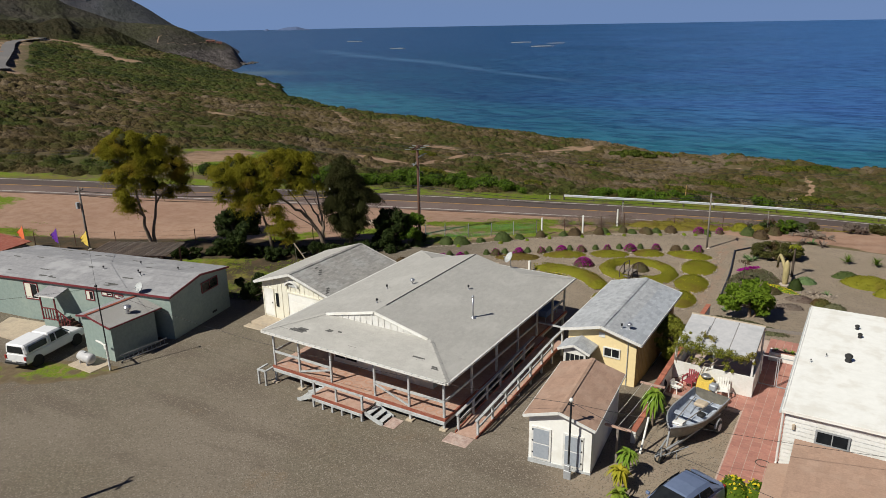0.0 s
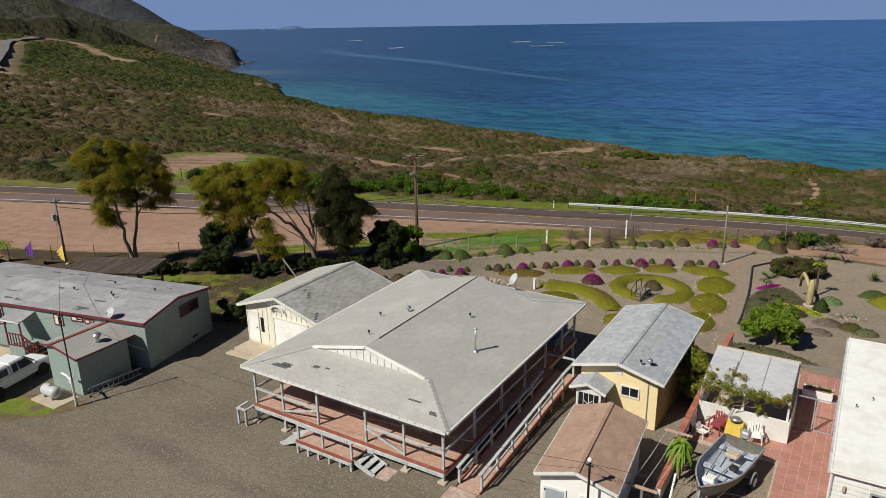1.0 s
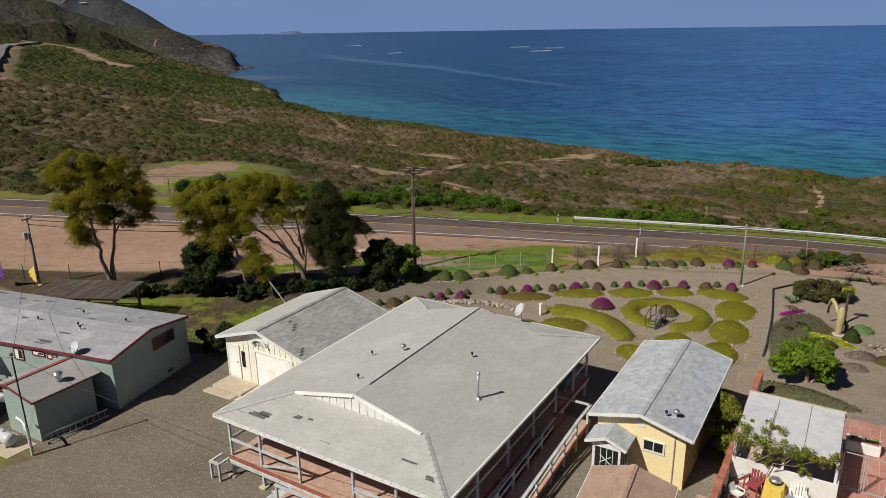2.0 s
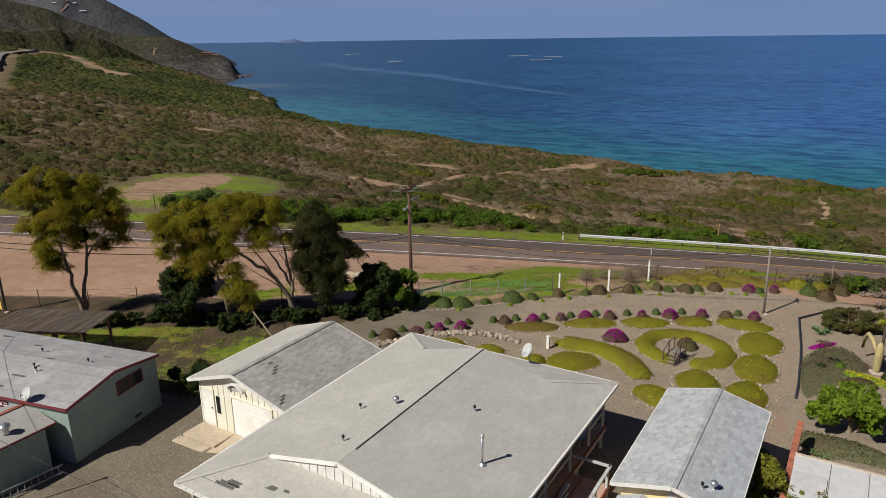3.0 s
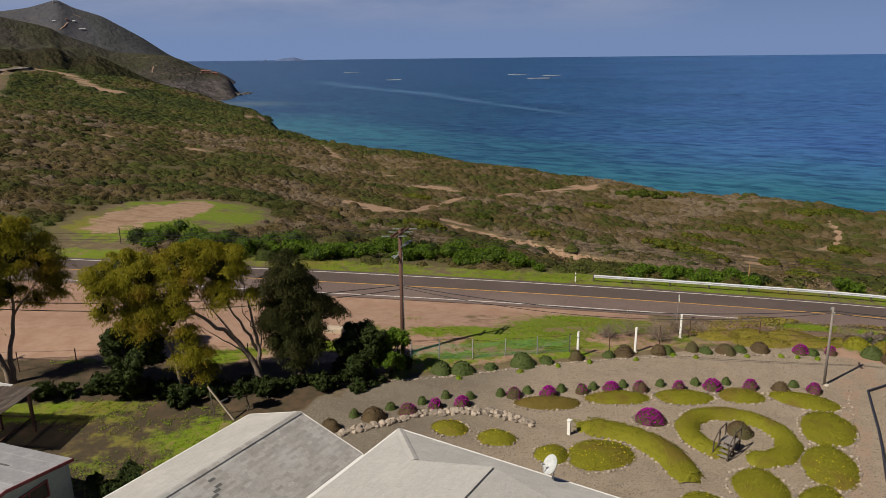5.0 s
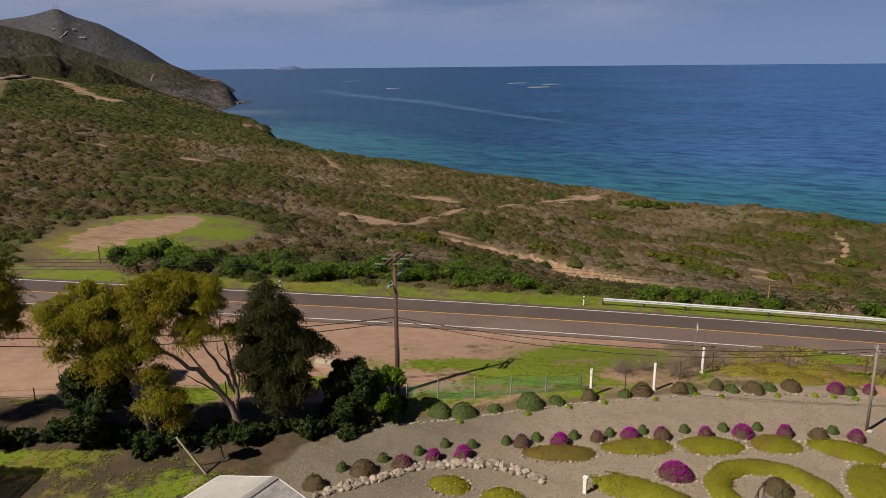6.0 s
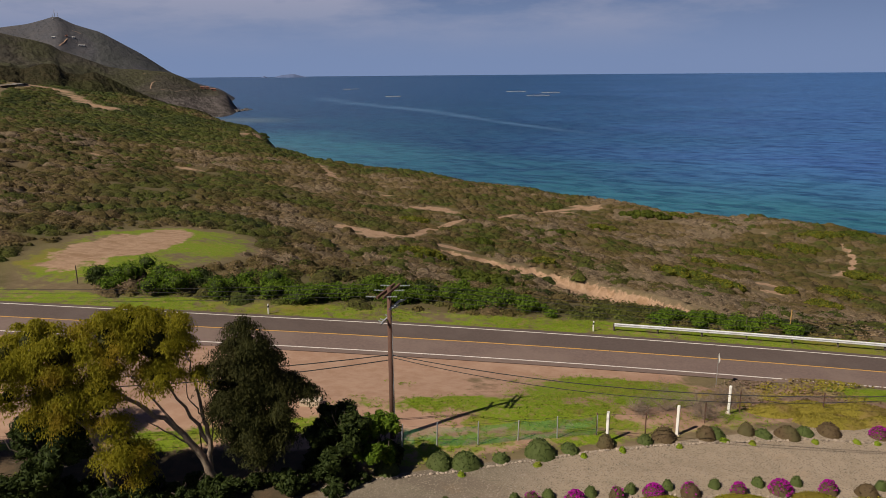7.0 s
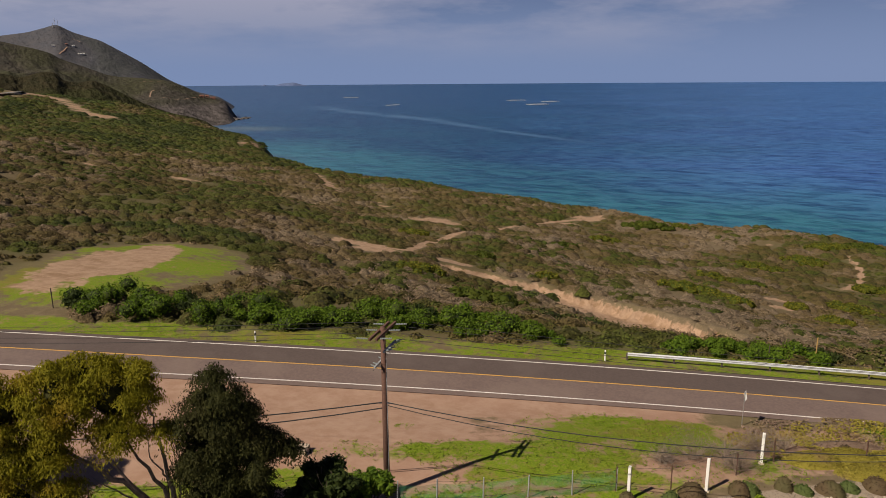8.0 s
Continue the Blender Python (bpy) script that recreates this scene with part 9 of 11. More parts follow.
def limb(g, p, q, r0, r1, rs, bend=0.12, n=5):
    p, q = Vector(p), Vector(q)
    L = (q - p).length
    pts = [p.lerp(q, i / n) + Vector(rs.normal(0, bend * L * 0.35, 3)) * math.sin(math.pi * i / n) for i in range(n + 1)]
    g.tube(pts, [r0 + (r1 - r0) * i / n for i in range(n + 1)], 7)
    return pts


def tree(name, x, y, label, trunks, clumps, leaf, bark, seed, per=120, size=0.16, flat=0.85, droop=0.3, core=0.55, hang=0.0):
    """trunks: (foot, fork, radius); clumps: (dx, dy, z, r) in the tree's own metres."""
    rs = np.random.RandomState(seed)
    z = gz(x, y)
    t = thing(name, x, y, z, label, "tree" if name != "shrub" else "shrub")
    tg = Geo()
    forks = []
    for foot, fork, r in trunks:
        pts = limb(tg, (foot[0], foot[1], -0.15), fork, r, r * 0.6, rs, 0.15, 6)
        forks.append((pts[-1], r * 0.6))
    cs = [(a, b, c) for a, b, c, r in clumps]
    rr = [r for a, b, c, r in clumps]
    for c, r in zip(cs, rr):
        f, fr = min(forks, key=lambda k: (k[0] - Vector(c)).length)
        pts = limb(tg, f, (c[0] * 0.95, c[1] * 0.95, c[2] - 0.1 * r), fr * 0.55, 0.03, rs, 0.22, 5)
        for k in range(3):
            e = Vector(c) + Vector(rs.normal(0, 0.55, 3)) * r
            limb(tg, pts[3], e, 0.035, 0.012, rs, 0.2, 3)
    part("trunk", tg, bark, t, "branching trunk and limbs", smooth=True)
    sub_c, sub_r = [], []
    for c, r in zip(cs, rr):
        for k in range(8):
            d = rs.normal(0, 1, 3)
            d /= np.linalg.norm(d)
            d[2] *= 0.8
            sub_c.append(np.array(c) + d * r * rs.uniform(0.3, 0.85))
            sub_r.append(r * rs.uniform(0.30, 0.55))
    quads = clump_cloud(sub_c, sub_r, per, size, rs, flat, 0.36, droop, hang, (0.3, 1.45) if hang else (0.55, 1.12))
    ob_ = new("crown", leaf_mesh("crown", quads, leaf))
    ob_.parent = t
    tagged(ob_, label="uneven crown of small leaves")
    if core:
        cg = Geo()
        core_blobs(cg, sub_c, sub_r, core * 0.75 if hang else core, 0.8)
        part("inner_foliage", cg, leaf, t, smooth=True)
    return t


def crown_clumps(n, rx, ry, z0, z1, r0, r1, seed, cx=0.0, cy=0.0, top=0.6):
    rs = np.random.RandomState(seed)
    out = []
    for i in range(n):
        a = rs.uniform(0, 2 * math.pi)
        k = math.sqrt(rs.uniform(0.05, 1))
        h = rs.uniform(0, 1)
        w = math.sin(math.pi * (0.12 + 0.8 * h)) ** top
        out.append((cx + rx * k * w * math.cos(a), cy + ry * k * w * math.sin(a), z0 + (z1 - z0) * h, rs.uniform(r0, r1)))
    return out


def lobed_tree(name, x, y, label, right, stems, lobes, leaf, inner, bark, seed, tufts=42, per=400, size=0.072, slim=0.34, strand=0.75, drop=0.45):
    """A tree of hanging tufts. right: the way across the row of trees; stems: bent lines of (across, deep, height) with a foot radius;
    lobes: (across, deep, height, half width, half height) of the leafy masses."""
    rs = np.random.RandomState(seed)
    z = gz(x, y)
    t = thing(name, x, y, z, label, "tree")
    rx_, ry_ = Vector(right).normalized()

    def at(q):
        return Vector((q[0] * rx_ - q[1] * ry_, q[0] * ry_ + q[1] * rx_, q[2]))

    tg, ends = Geo(), []
    for pts, r in stems:
        line = [at(q) for q in pts]
        n = len(line)
        full, rad = [], []
        for i in range(n - 1):
            for k in range(4):
                full.append(line[i].lerp(line[i + 1], k / 4) + Vector(rs.normal(0, 0.05, 3)) * (k > 0))
                rad.append(r * (1 - 0.72 * (i + k / 4) / (n - 1)))
        full.append(line[-1])
        rad.append(r * 0.28)
        tg.tube(full, rad, 9)
        ends += [(p, q) for p, q in zip(full[3:], rad[3:])]
    P, N = [], []
    core_c, core_r = [], []
    for a, d, h, w, hh in lobes:
        w, hh = max(0.3, w - 0.18), max(0.3, hh - 0.12)
        c = at((a, d, h))
        f, fr = min(ends, key=lambda k: (k[0] - c).length + 0.8 * max(0, k[0].z - c.z))
        main = limb(tg, f, c + Vector((0, 0, -0.25 * hh)), min(fr * 0.7, 0.11), 0.035, rs, 0.16, 6)
        count = max(5, int(tufts * w * hh / 2.2))
        core_c.append(tuple(c))
        core_r.append(min(w, hh) * 0.5)
        for k in range(count):
            v = rs.normal(0, 1, 3)
            v /= np.linalg.norm(v)
            q = rs.uniform(0.45, 1.0) ** 0.6
            e = c + Vector((v[0] * w * q, v[1] * w * q, v[2] * hh * q))
            if k % 2 == 0:
                limb(tg, main[3 + k % 3], e, 0.022, 0.007, rs, 0.2, 3)
            wide = rs.uniform(0.24, 0.44) * strand / 0.75
            fall = rs.uniform(0.4, 1.15) * drop
            u = rs.uniform(0, 1, per)
            o = np.clip(rs.normal(0, 1, (per, 2)), -1.5, 1.5) * wide * (0.55 + 0.6 * np.sin(np.pi * np.clip(u + 0.15, 0, 1)))[:, None]
            pos = np.stack([e.x + o[:, 0], e.y + o[:, 1], e.z + 0.32 * wide / 0.4 * (1 - (o ** 2).sum(1) / (wide * wide * 2.2)) - u * fall], -1)
            P.append(pos)
            nn = np.stack([o[:, 0] + 0.5 * v[0] * wide, o[:, 1] + 0.5 * v[1] * wide, np.full(per, 0.55 * wide)], -1)
            N.append(nn / (np.linalg.norm(nn, axis=1, keepdims=True) + 1e-6))
    part("trunk", tg, bark, t, "branching trunk and limbs", smooth=True)
    ob_ = new("crown", leaf_mesh("crown", leaf_quads(np.concatenate(P), np.concatenate(N), size, rs, slim, 0.45, 0.75), leaf))
    ob_.parent = t
    tagged(ob_, label="uneven crown of small hanging leaves")
    # gum cores take a darker leaf: shade inside the crown put into colour
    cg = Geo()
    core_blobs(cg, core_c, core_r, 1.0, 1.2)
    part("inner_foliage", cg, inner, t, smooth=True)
    return t


# gum trees and dark shrubs along the fence
lobed_tree("gum_tree", -56.3, 38.9, "tall gum tree with twin pale trunks and olive crown", (0.49, 0.876),
           [([(0, 0, -0.15), (-0.35, 0, 1.9), (-0.6, -0.2, 3.9), (-1.1, -0.3, 7.4)], 0.21), ([(0.15, 0.1, -0.15), (0.2, 0.1, 1.9), (0.8, 0.2, 4.6), (1.0, 0.2, 7.5)], 0.19), ([(-0.6, -0.2, 3.7), (-1.8, 0.3, 5.2)], 0.09), ([(0.75, 0.2, 4.4), (2.4, -0.2, 6.6)], 0.08)],
           [(-1.2, 0.2, 10.4, 1.7, 1.4), (-2.6, 0, 9.4, 1.1, 1.4), (0.8, 0.3, 10.0, 1.7, 1.4), (-0.7, -0.6, 8.0, 1.7, 1.7), (1.4, -0.5, 8.4, 1.3, 1.4), (2.9, 0, 8.0, 1.3, 1.7), (3.4, 0.2, 6.2, 0.9, 1.1),
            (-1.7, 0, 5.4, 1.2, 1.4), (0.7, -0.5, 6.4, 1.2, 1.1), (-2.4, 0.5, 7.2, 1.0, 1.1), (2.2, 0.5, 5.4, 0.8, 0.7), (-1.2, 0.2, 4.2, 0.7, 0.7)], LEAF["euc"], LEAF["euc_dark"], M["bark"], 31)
lobed_tree("gum_tree", -42.0, 46.9, "leaning gum tree with a spreading olive crown", (0.711, 0.703),
           [([(0, 0, -0.15), (-0.35, 0, 1.3), (-1.25, 0, 3.1), (-2.9, 0.2, 4.6), (-4.3, 0.2, 5.9)], 0.23), ([(-0.2, 0.05, 0.9), (-0.1, 0.1, 2.6), (-0.35, 0.1, 4.2), (-0.7, 0.2, 6.4)], 0.16), ([(-0.15, 0.1, 2.4), (-1.1, 0.3, 4.4), (-2.3, 0.2, 6.6)], 0.11), ([(-1.2, 0, 3.0), (-1.9, -0.3, 4.4), (-3.2, -0.2, 6.4)], 0.09), ([(-0.1, 0.1, 2.4), (0.15, 0.2, 3.8), (0.1, 0.3, 5.6)], 0.05), ([(-0.3, 0.1, 3.9), (-0.8, -0.3, 5.0), (-0.9, -0.4, 6.2)], 0.045), ([(-0.9, 0, 2.4), (-2.2, 0.4, 3.2), (-3.4, 0.5, 4.2)], 0.05)],
           [(-2.2, 0.2, 8.0, 1.6, 1.7), (-2.0, -0.2, 6.5, 1.1, 1.1), (-4.2, 0.0, 8.0, 1.5, 1.9), (-4.6, -0.3, 6.2, 1.1, 1.1), (-0.9, 0.2, 7.7, 0.6, 0.6), (-5.0, 0.1, 5.1, 0.95, 1.0), (-3.3, 0.4, 8.9, 1.3, 0.9), (-1.0, 0.3, 8.8, 0.7, 0.6), (-0.2, 0.1, 6.2, 0.35, 0.4)],
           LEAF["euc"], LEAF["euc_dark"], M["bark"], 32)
lobed_tree("gum_tree", -45.5, 43.5, "slender gum tree with hanging olive foliage", (0.711, 0.703),
           [([(0, 0, -0.15), (-0.1, 0, 2.0), (-0.5, 0, 4.0), (-1.3, 0.1, 6.6)], 0.17), ([(-0.45, 0, 3.8), (-2.2, 0.2, 5.6), (-3.5, 0.2, 7.2)], 0.09)],
           [(-1.4, 0, 8.0, 1.45, 1.9), (-1.2, -0.2, 6.2, 1.1, 1.2), (-3.7, 0, 7.6, 1.4, 1.4), (-3.8, 0.2, 6.0, 0.7, 0.8), (-2.5, 0.2, 8.4, 1.1, 1.1), (-1.6, 0, 5.0, 0.9, 0.9), (-2.6, 0.1, 6.7, 0.8, 0.9), (-2.6, 0.2, 5.2, 0.8, 0.9), (1.0, -0.8, 3.1, 1.2, 1.0), (0.5, -0.5, 4.3, 0.85, 0.8), (1.4, -0.8, 2.1, 0.9, 0.6)],
           LEAF["euc"], LEAF["euc_dark"], M["bark"], 33)
lobed_tree("dense_tree", -40.4, 48.5, "dense dark-leaved upright tree beside the gum trees", (0.711, 0.703),
           [([(0, 0, -0.15), (0.05, 0, 1.6), (-0.2, 0, 4.0), (-0.2, 0, 7.2)], 0.22), ([(0, 0, 2.2), (0.9, 0.1, 3.8)], 0.09)],
           [(-0.3, 0, 7.6, 1.1, 1.4), (-1.1, 0, 6.1, 1.15, 1.6), (0.1, 0.1, 5.9, 1.2, 1.5), (0.85, 0, 4.8, 1.5, 1.5), (2.2, 0, 4.7, 0.8, 0.7), (-0.4, -0.2, 3.5, 1.5, 1.7), (-1.4, 0, 4.2, 1.05, 1.5), (1.0, 0, 2.8, 1.1, 1.2), (-0.2, 0, 2.0, 1.2, 0.9), (0.5, 0, 6.8, 0.9, 1.0), (-0.9, 0.1, 2.6, 0.8, 0.9)],
           LEAF["euc_dark"], LEAF["euc_dark"], M["bark_dark"], 34, 50, 400)
tree("shrub", -48.6, 42.3, "large dark round shrub by the fence", [((0, 0), (0, 0, 1.0), 0.16)], crown_clumps(24, 2.15, 2.0, 0.8, 3.7, 0.8, 1.1, 29), LEAF["dark"], M["bark_dark"], 35, 130, 0.13, 0.9, 0.0, 0.75)
tree("shrub", -37.4, 51.3, "dark bushy tree beside the utility pole", [((0, 0), (0, 0, 0.9), 0.12)], crown_clumps(17, 1.75, 1.7, 0.6, 3.1, 0.7, 1.0, 30), LEAF["dark"], M["bark_dark"], 36, 120, 0.14, 0.9, 0.0, 0.72)
tree("shrub", -35.9, 52.4, "bright green bushy tree under the utility pole", [((0, 0), (0, 0, 0.9), 0.1)], crown_clumps(8, 0.95, 0.95, 0.9, 2.9, 0.6, 0.8, 37), LEAF["green"], M["bark_dark"], 38, 120, 0.14, 0.9, 0.0, 0.7)
tree("shrub", -40.6, 44.2, "small dark sapling beside the gate post", [((0, 0), (0, 0, 0.8), 0.05)], crown_clumps(4, 0.5, 0.5, 0.7, 1.7, 0.35, 0.5, 39), LEAF["dark"], M["bark_dark"], 40, 110, 0.09, 0.9, 0.0, 0.5)
tree("broadleaf_tree", -5.55, 48.3, "low round tree with big glossy green leaves", [((0, 0), (0.1, 0, 0.7), 0.14), ((0.2, 0.1), (0.7, 0.2, 0.8), 0.1)],
     crown_clumps(24, 1.6, 1.45, 0.5, 2.1, 0.5, 0.7, 41), LEAF["glossy"], M["bark"], 42, 120, 0.17, 0.8, 0.0, 0.8)
tree("shrub", -8.3, 38.6, "lime-green shrub against the garden wall", [((0, 0), (0, 0, 0.6), 0.06)], crown_clumps(16, 0.55, 2.0, 0.5, 2.6, 0.4, 0.6, 43), LEAF["vine"], M["bark_dark"], 44, 110, 0.09, 0.9, 0.0, 0.6)
tree("shrub", -38.6, 34.2, "dark shrub behind the green mobile home", [((0, 0), (0, 0, 0.6), 0.06)], crown_clumps(10, 0.9, 1.6, 0.4, 1.9, 0.5, 0.8, 45), LEAF["dark"], M["bark_dark"], 46, 120, 0.1, 0.9, 0.0, 0.7)
for k, (x, y, r) in enumerate(((-44.5, 42.5, 0.8), (-43.0, 44.6, 0.9), (-39.0, 48.6, 0.9), (-38.3, 50.6, 0.8), (-52.5, 38.6, 0.8), (-41.2, 46.0, 0.8), (-36.0, 53.6, 0.9))):
    tree("shrub", x, y, "low dark undergrowth below the trees", [((0, 0), (0, 0, 0.3), 0.04)], crown_clumps(6, r, r * 0.8, 0.25, 0.9, 0.4, 0.6, 50 + k), LEAF["dark"], M["bark_dark"], 60 + k, 50, 0.13, 0.8, 0.0, 0.7)

for k in range(22):
    q = k / 21
    x, y = -52.6 + 16.6 * q + rng.uniform(-0.5, 0.5), 39.6 + 11.0 * q + rng.uniform(-0.7, 0.4)
    r = rng.uniform(0.45, 0.8)
    tree("shrub", x, y, "low dark undergrowth below the trees", [((0, 0), (0, 0, 0.25), 0.04)], crown_clumps(5, r, r * 0.8, 0.1, 0.6, 0.3, 0.5, 250 + k), LEAF["dark"], M["bark_dark"], 280 + k, 40, 0.12, 0.7, 0.0, 0.7)

# the vine over the patio cover's edge
vine = place("vine", -5.5, 35.6, PZ, "straggling vine with yellow-green leaves over the patio cover", "vine")
rs = np.random.RandomState(77)
vc, vr = [], []
for i in range(70):
    k = i / 69
    vc.append((-7.5 + 4.0 * k + rs.normal(0, 0.08) + 5.5, rs.normal(0, 0.2), 3.66 - PZ + rs.normal(0, 0.10) - 0.15 * (rs.rand() ** 2)))
    vr.append(rs.uniform(0.12, 0.32) * (1.3 if k < 0.35 else 0.9))
for i in range(14):
    vc.append((-7.5 + rs.uniform(0, 4) + 5.5, -0.05 + rs.normal(0, 0.06), 3.2 - PZ - rs.uniform(0, 0.5)))
    vr.append(rs.uniform(0.08, 0.18))
for i in range(16):
    vc.append((-7.3 + 5.5 + rs.uniform(-0.5, 1.6), rs.uniform(0.2, 1.6), 3.85 - PZ + rs.uniform(0, 0.1)))
    vr.append(rs.uniform(0.1, 0.24))
vo = new("leaves", leaf_mesh("leaves", clump_cloud(vc, vr, 60, 0.042, rs, 0.8, 0.6), LEAF["vine"]))
vo.parent = vine
vg = Geo()
for i in range(7):
    limb(vg, (-2.0 + rs.uniform(-0.2, 0.2), 0.05, 0), (-2.0 + i * 0.62, rs.normal(0, 0.1), 2.15), 0.03, 0.012, rs, 0.15, 6)
part("stems", vg, M["bark"], vine, "twisted woody stems")


def strap_plant(x, y, n, length, wide, lift, leaf, label, seed, stem=0.0, cat="plant", name="strap_leaf_plant", droop=0.7):
    """A rosette of arching strap leaves, on a stem where it has one."""
    rs = np.random.RandomState(seed)
    t = thing(name, x, y, gz(x, y), label, cat)
    if stem:
        part("stem", Geo().tube([(0, 0, -0.1), (0.03, 0.02, stem * 0.5), (0, 0, stem)], [0.07, 0.055, 0.05], 8), M["bark"], t)
    for i in range(n):
        a = 2 * math.pi * i / n + rs.normal(0, 0.2)
        e = rs.uniform(0.15, 1.0)
        L = length * rs.uniform(0.75, 1.15)
        g = Geo()
        m = 5
        for k in range(m + 1):
            s = k / m
            out = L * s * math.cos(e * lift * (1 - 0.3 * s))
            z = stem + 0.03 + L * s * math.sin(e * lift) - droop * L * s * s * (1 - 0.6 * e * lift / 1.6)
            w = wide * (1 - s) ** 0.7 * (0.6 + 0.8 * min(1, s * 4)) / 1.2
            cx, cy = out * math.cos(a), out * math.sin(a)
            sx, sy = -math.sin(a) * w, math.cos(a) * w
            g.v += [(cx + sx, cy + sy, z + w * 0.25), (cx, cy, z), (cx - sx, cy - sy, z + w * 0.25)]
        for k in range(m):
            b = 3 * k
            g.f += [(b, b + 3, b + 4, b + 1), (b + 1, b + 4, b + 5, b + 2)]
        part("leaf", g, leaf, t)
    return t


strap_plant(-7.15, 30.5, 70, 0.75, 0.12, 1.4, LEAF["lime"], "tall succulent with drooping yellow-green leaves", 81, 1.7, droop=1.6)
strap_plant(-7.0, 26.0, 54, 0.62, 0.11, 1.4, LEAF["lime"], "succulent with drooping yellow-green leaves on a stem", 82, 1.1, droop=1.5)
strap_plant(-7.0, 24.9, 56, 0.68, 0.11, 1.4, LEAF["gold"], "yellowing succulent with long drooping leaves", 83, 0.9, droop=1.5)
strap_plant(-6.7, 24.0, 50, 0.6, 0.10, 1.4, LEAF["lime"], "yellow-green succulent with arching leaves", 84, 0.5, droop=1.2)
for k, (x, y) in enumerate(((-0.36, 66.7), (1.75, 67.0))):
    strap_plant(x, y, 46, 0.75, 0.045, 1.55, LEAF["green"], "spiky green yucca on the gravel", 90 + k, 0.12, name="yucca", droop=0.05)
for k, (x, y) in enumerate(((-8.15, 64.1), (-7.4, 64.0), (-7.8, 63.5))):
    strap_plant(x, y, 26, 0.5, 0.06, 1.3, LEAF["aloe"], "pale green aloe rosette", 95 + k, name="aloe", droop=0.15)
for k, (x, y) in enumerate(((-4.3, 71.0), (-3.5, 71.4), (-2.6, 71.0))):
    strap_plant(x, y, 22, 0.75, 0.09, 1.3, LEAF["dry"] if k != 1 else LEAF["aloe"], "dried agave with brown and grey leaves", 99 + k, name="agave", droop=0.15)
for k, (x, y) in enumerate(((-6.95, 50.4), (-7.3, 49.7), (-2.1, 56.8), (-1.3, 57.1))):
    strap_plant(x, y, 18, 0.5, 0.05, 1.1, LEAF["aloe"] if k % 2 else LEAF["dry"], "small spiky succulent among stones", 104 + k, droop=0.3)
for k, (x, y, c) in enumerate(((-3.0, 40.95, "aloe"), (-2.5, 40.95, "aloe"), (-2.15, 40.95, "lime"))):
    o = strap_plant(x, y, 14, 0.28, 0.04, 1.3, LEAF[c], "small succulent in the brick planter", 110 + k, droop=0.3)
    o.location.z = PZ + 0.52

# cacti of the right-hand garden
cac = place("cactus", -4.34, 58.3, gz(-4.34, 58.3), "tall yellowish columnar cactus", "cactus")
z = gz(-4.34, 58.3)
M["cactus"] = material("beige_cactus", (0.46, 0.37, 0.19), (0.34, 0.29, 0.13), 9, 0.8, stretch=(1, 1, 0.3), bump=0.5)
wpart("column", Geo().lathe([(0.15, z - 0.05), (0.22, z + 0.3), (0.25, z + 1.2), (0.2, z + 1.8), (0.07, z + 2.05)], -4.34, 58.3, 12), M["cactus"], cac, smooth=True)
wpart("arm", Geo().tube([(-4.45, 58.4, z + 1.2), (-4.75, 58.9, z + 1.9), (-5.0, 59.6, z + 2.0), (-5.15, 60.2, z + 1.5), (-5.2, 60.5, z + 0.7)], [0.11, 0.13, 0.14, 0.13, 0.10], 10), M["cactus"], cac, "arched drooping arm", smooth=True)
wpart("base_ring", Geo().lathe([(0.42, z - 0.02), (0.40, z + 0.08), (0.3, z + 0.1)], -4.34, 58.3, 12), M["stone"], cac)
st = place("candelabra_plant", -4.1, 61.0, gz(-4.1, 61.0), "tall brown stalked plant with ochre leaf heads", "plant")
wpart("stalk", Geo().tube([(-4.1, 61.0, z - 0.4), (-4.12, 61.05, z + 1.4), (-4.1, 61.1, z + 2.4)], [0.10, 0.09, 0.06], 8), M["bark_dark"], st)
so = new("flower_head", leaf_mesh("flower_head", clump_cloud([(-0.05, 0.05, 2.6), (0.2, 0.1, 2.5), (-0.25, 0.1, 2.5)], [0.26, 0.24, 0.22], 60, 0.09, rs), LEAF["gold"]))
so.parent = st
sp = place("standard_shrub", -7.3, 57.5, gz(-7.3, 57.5), "thin-stemmed small tree with a sparse brown head", "shrub")
wpart("stem", Geo().tube([(-7.3, 57.5, gz(-7.3, 57.5) - 0.05), (-7.28, 57.5, gz(-7.3, 57.5) + 1.8)], 0.03, 7), M["bark_dark"], sp)
so = new("head", leaf_mesh("head", clump_cloud([(0, 0, 1.85), (0.3, 0, 1.75), (-0.3, 0.1, 1.8)], [0.3, 0.25, 0.25], 40, 0.07, rs, 0.5), LEAF["dull"]))
so.parent = sp


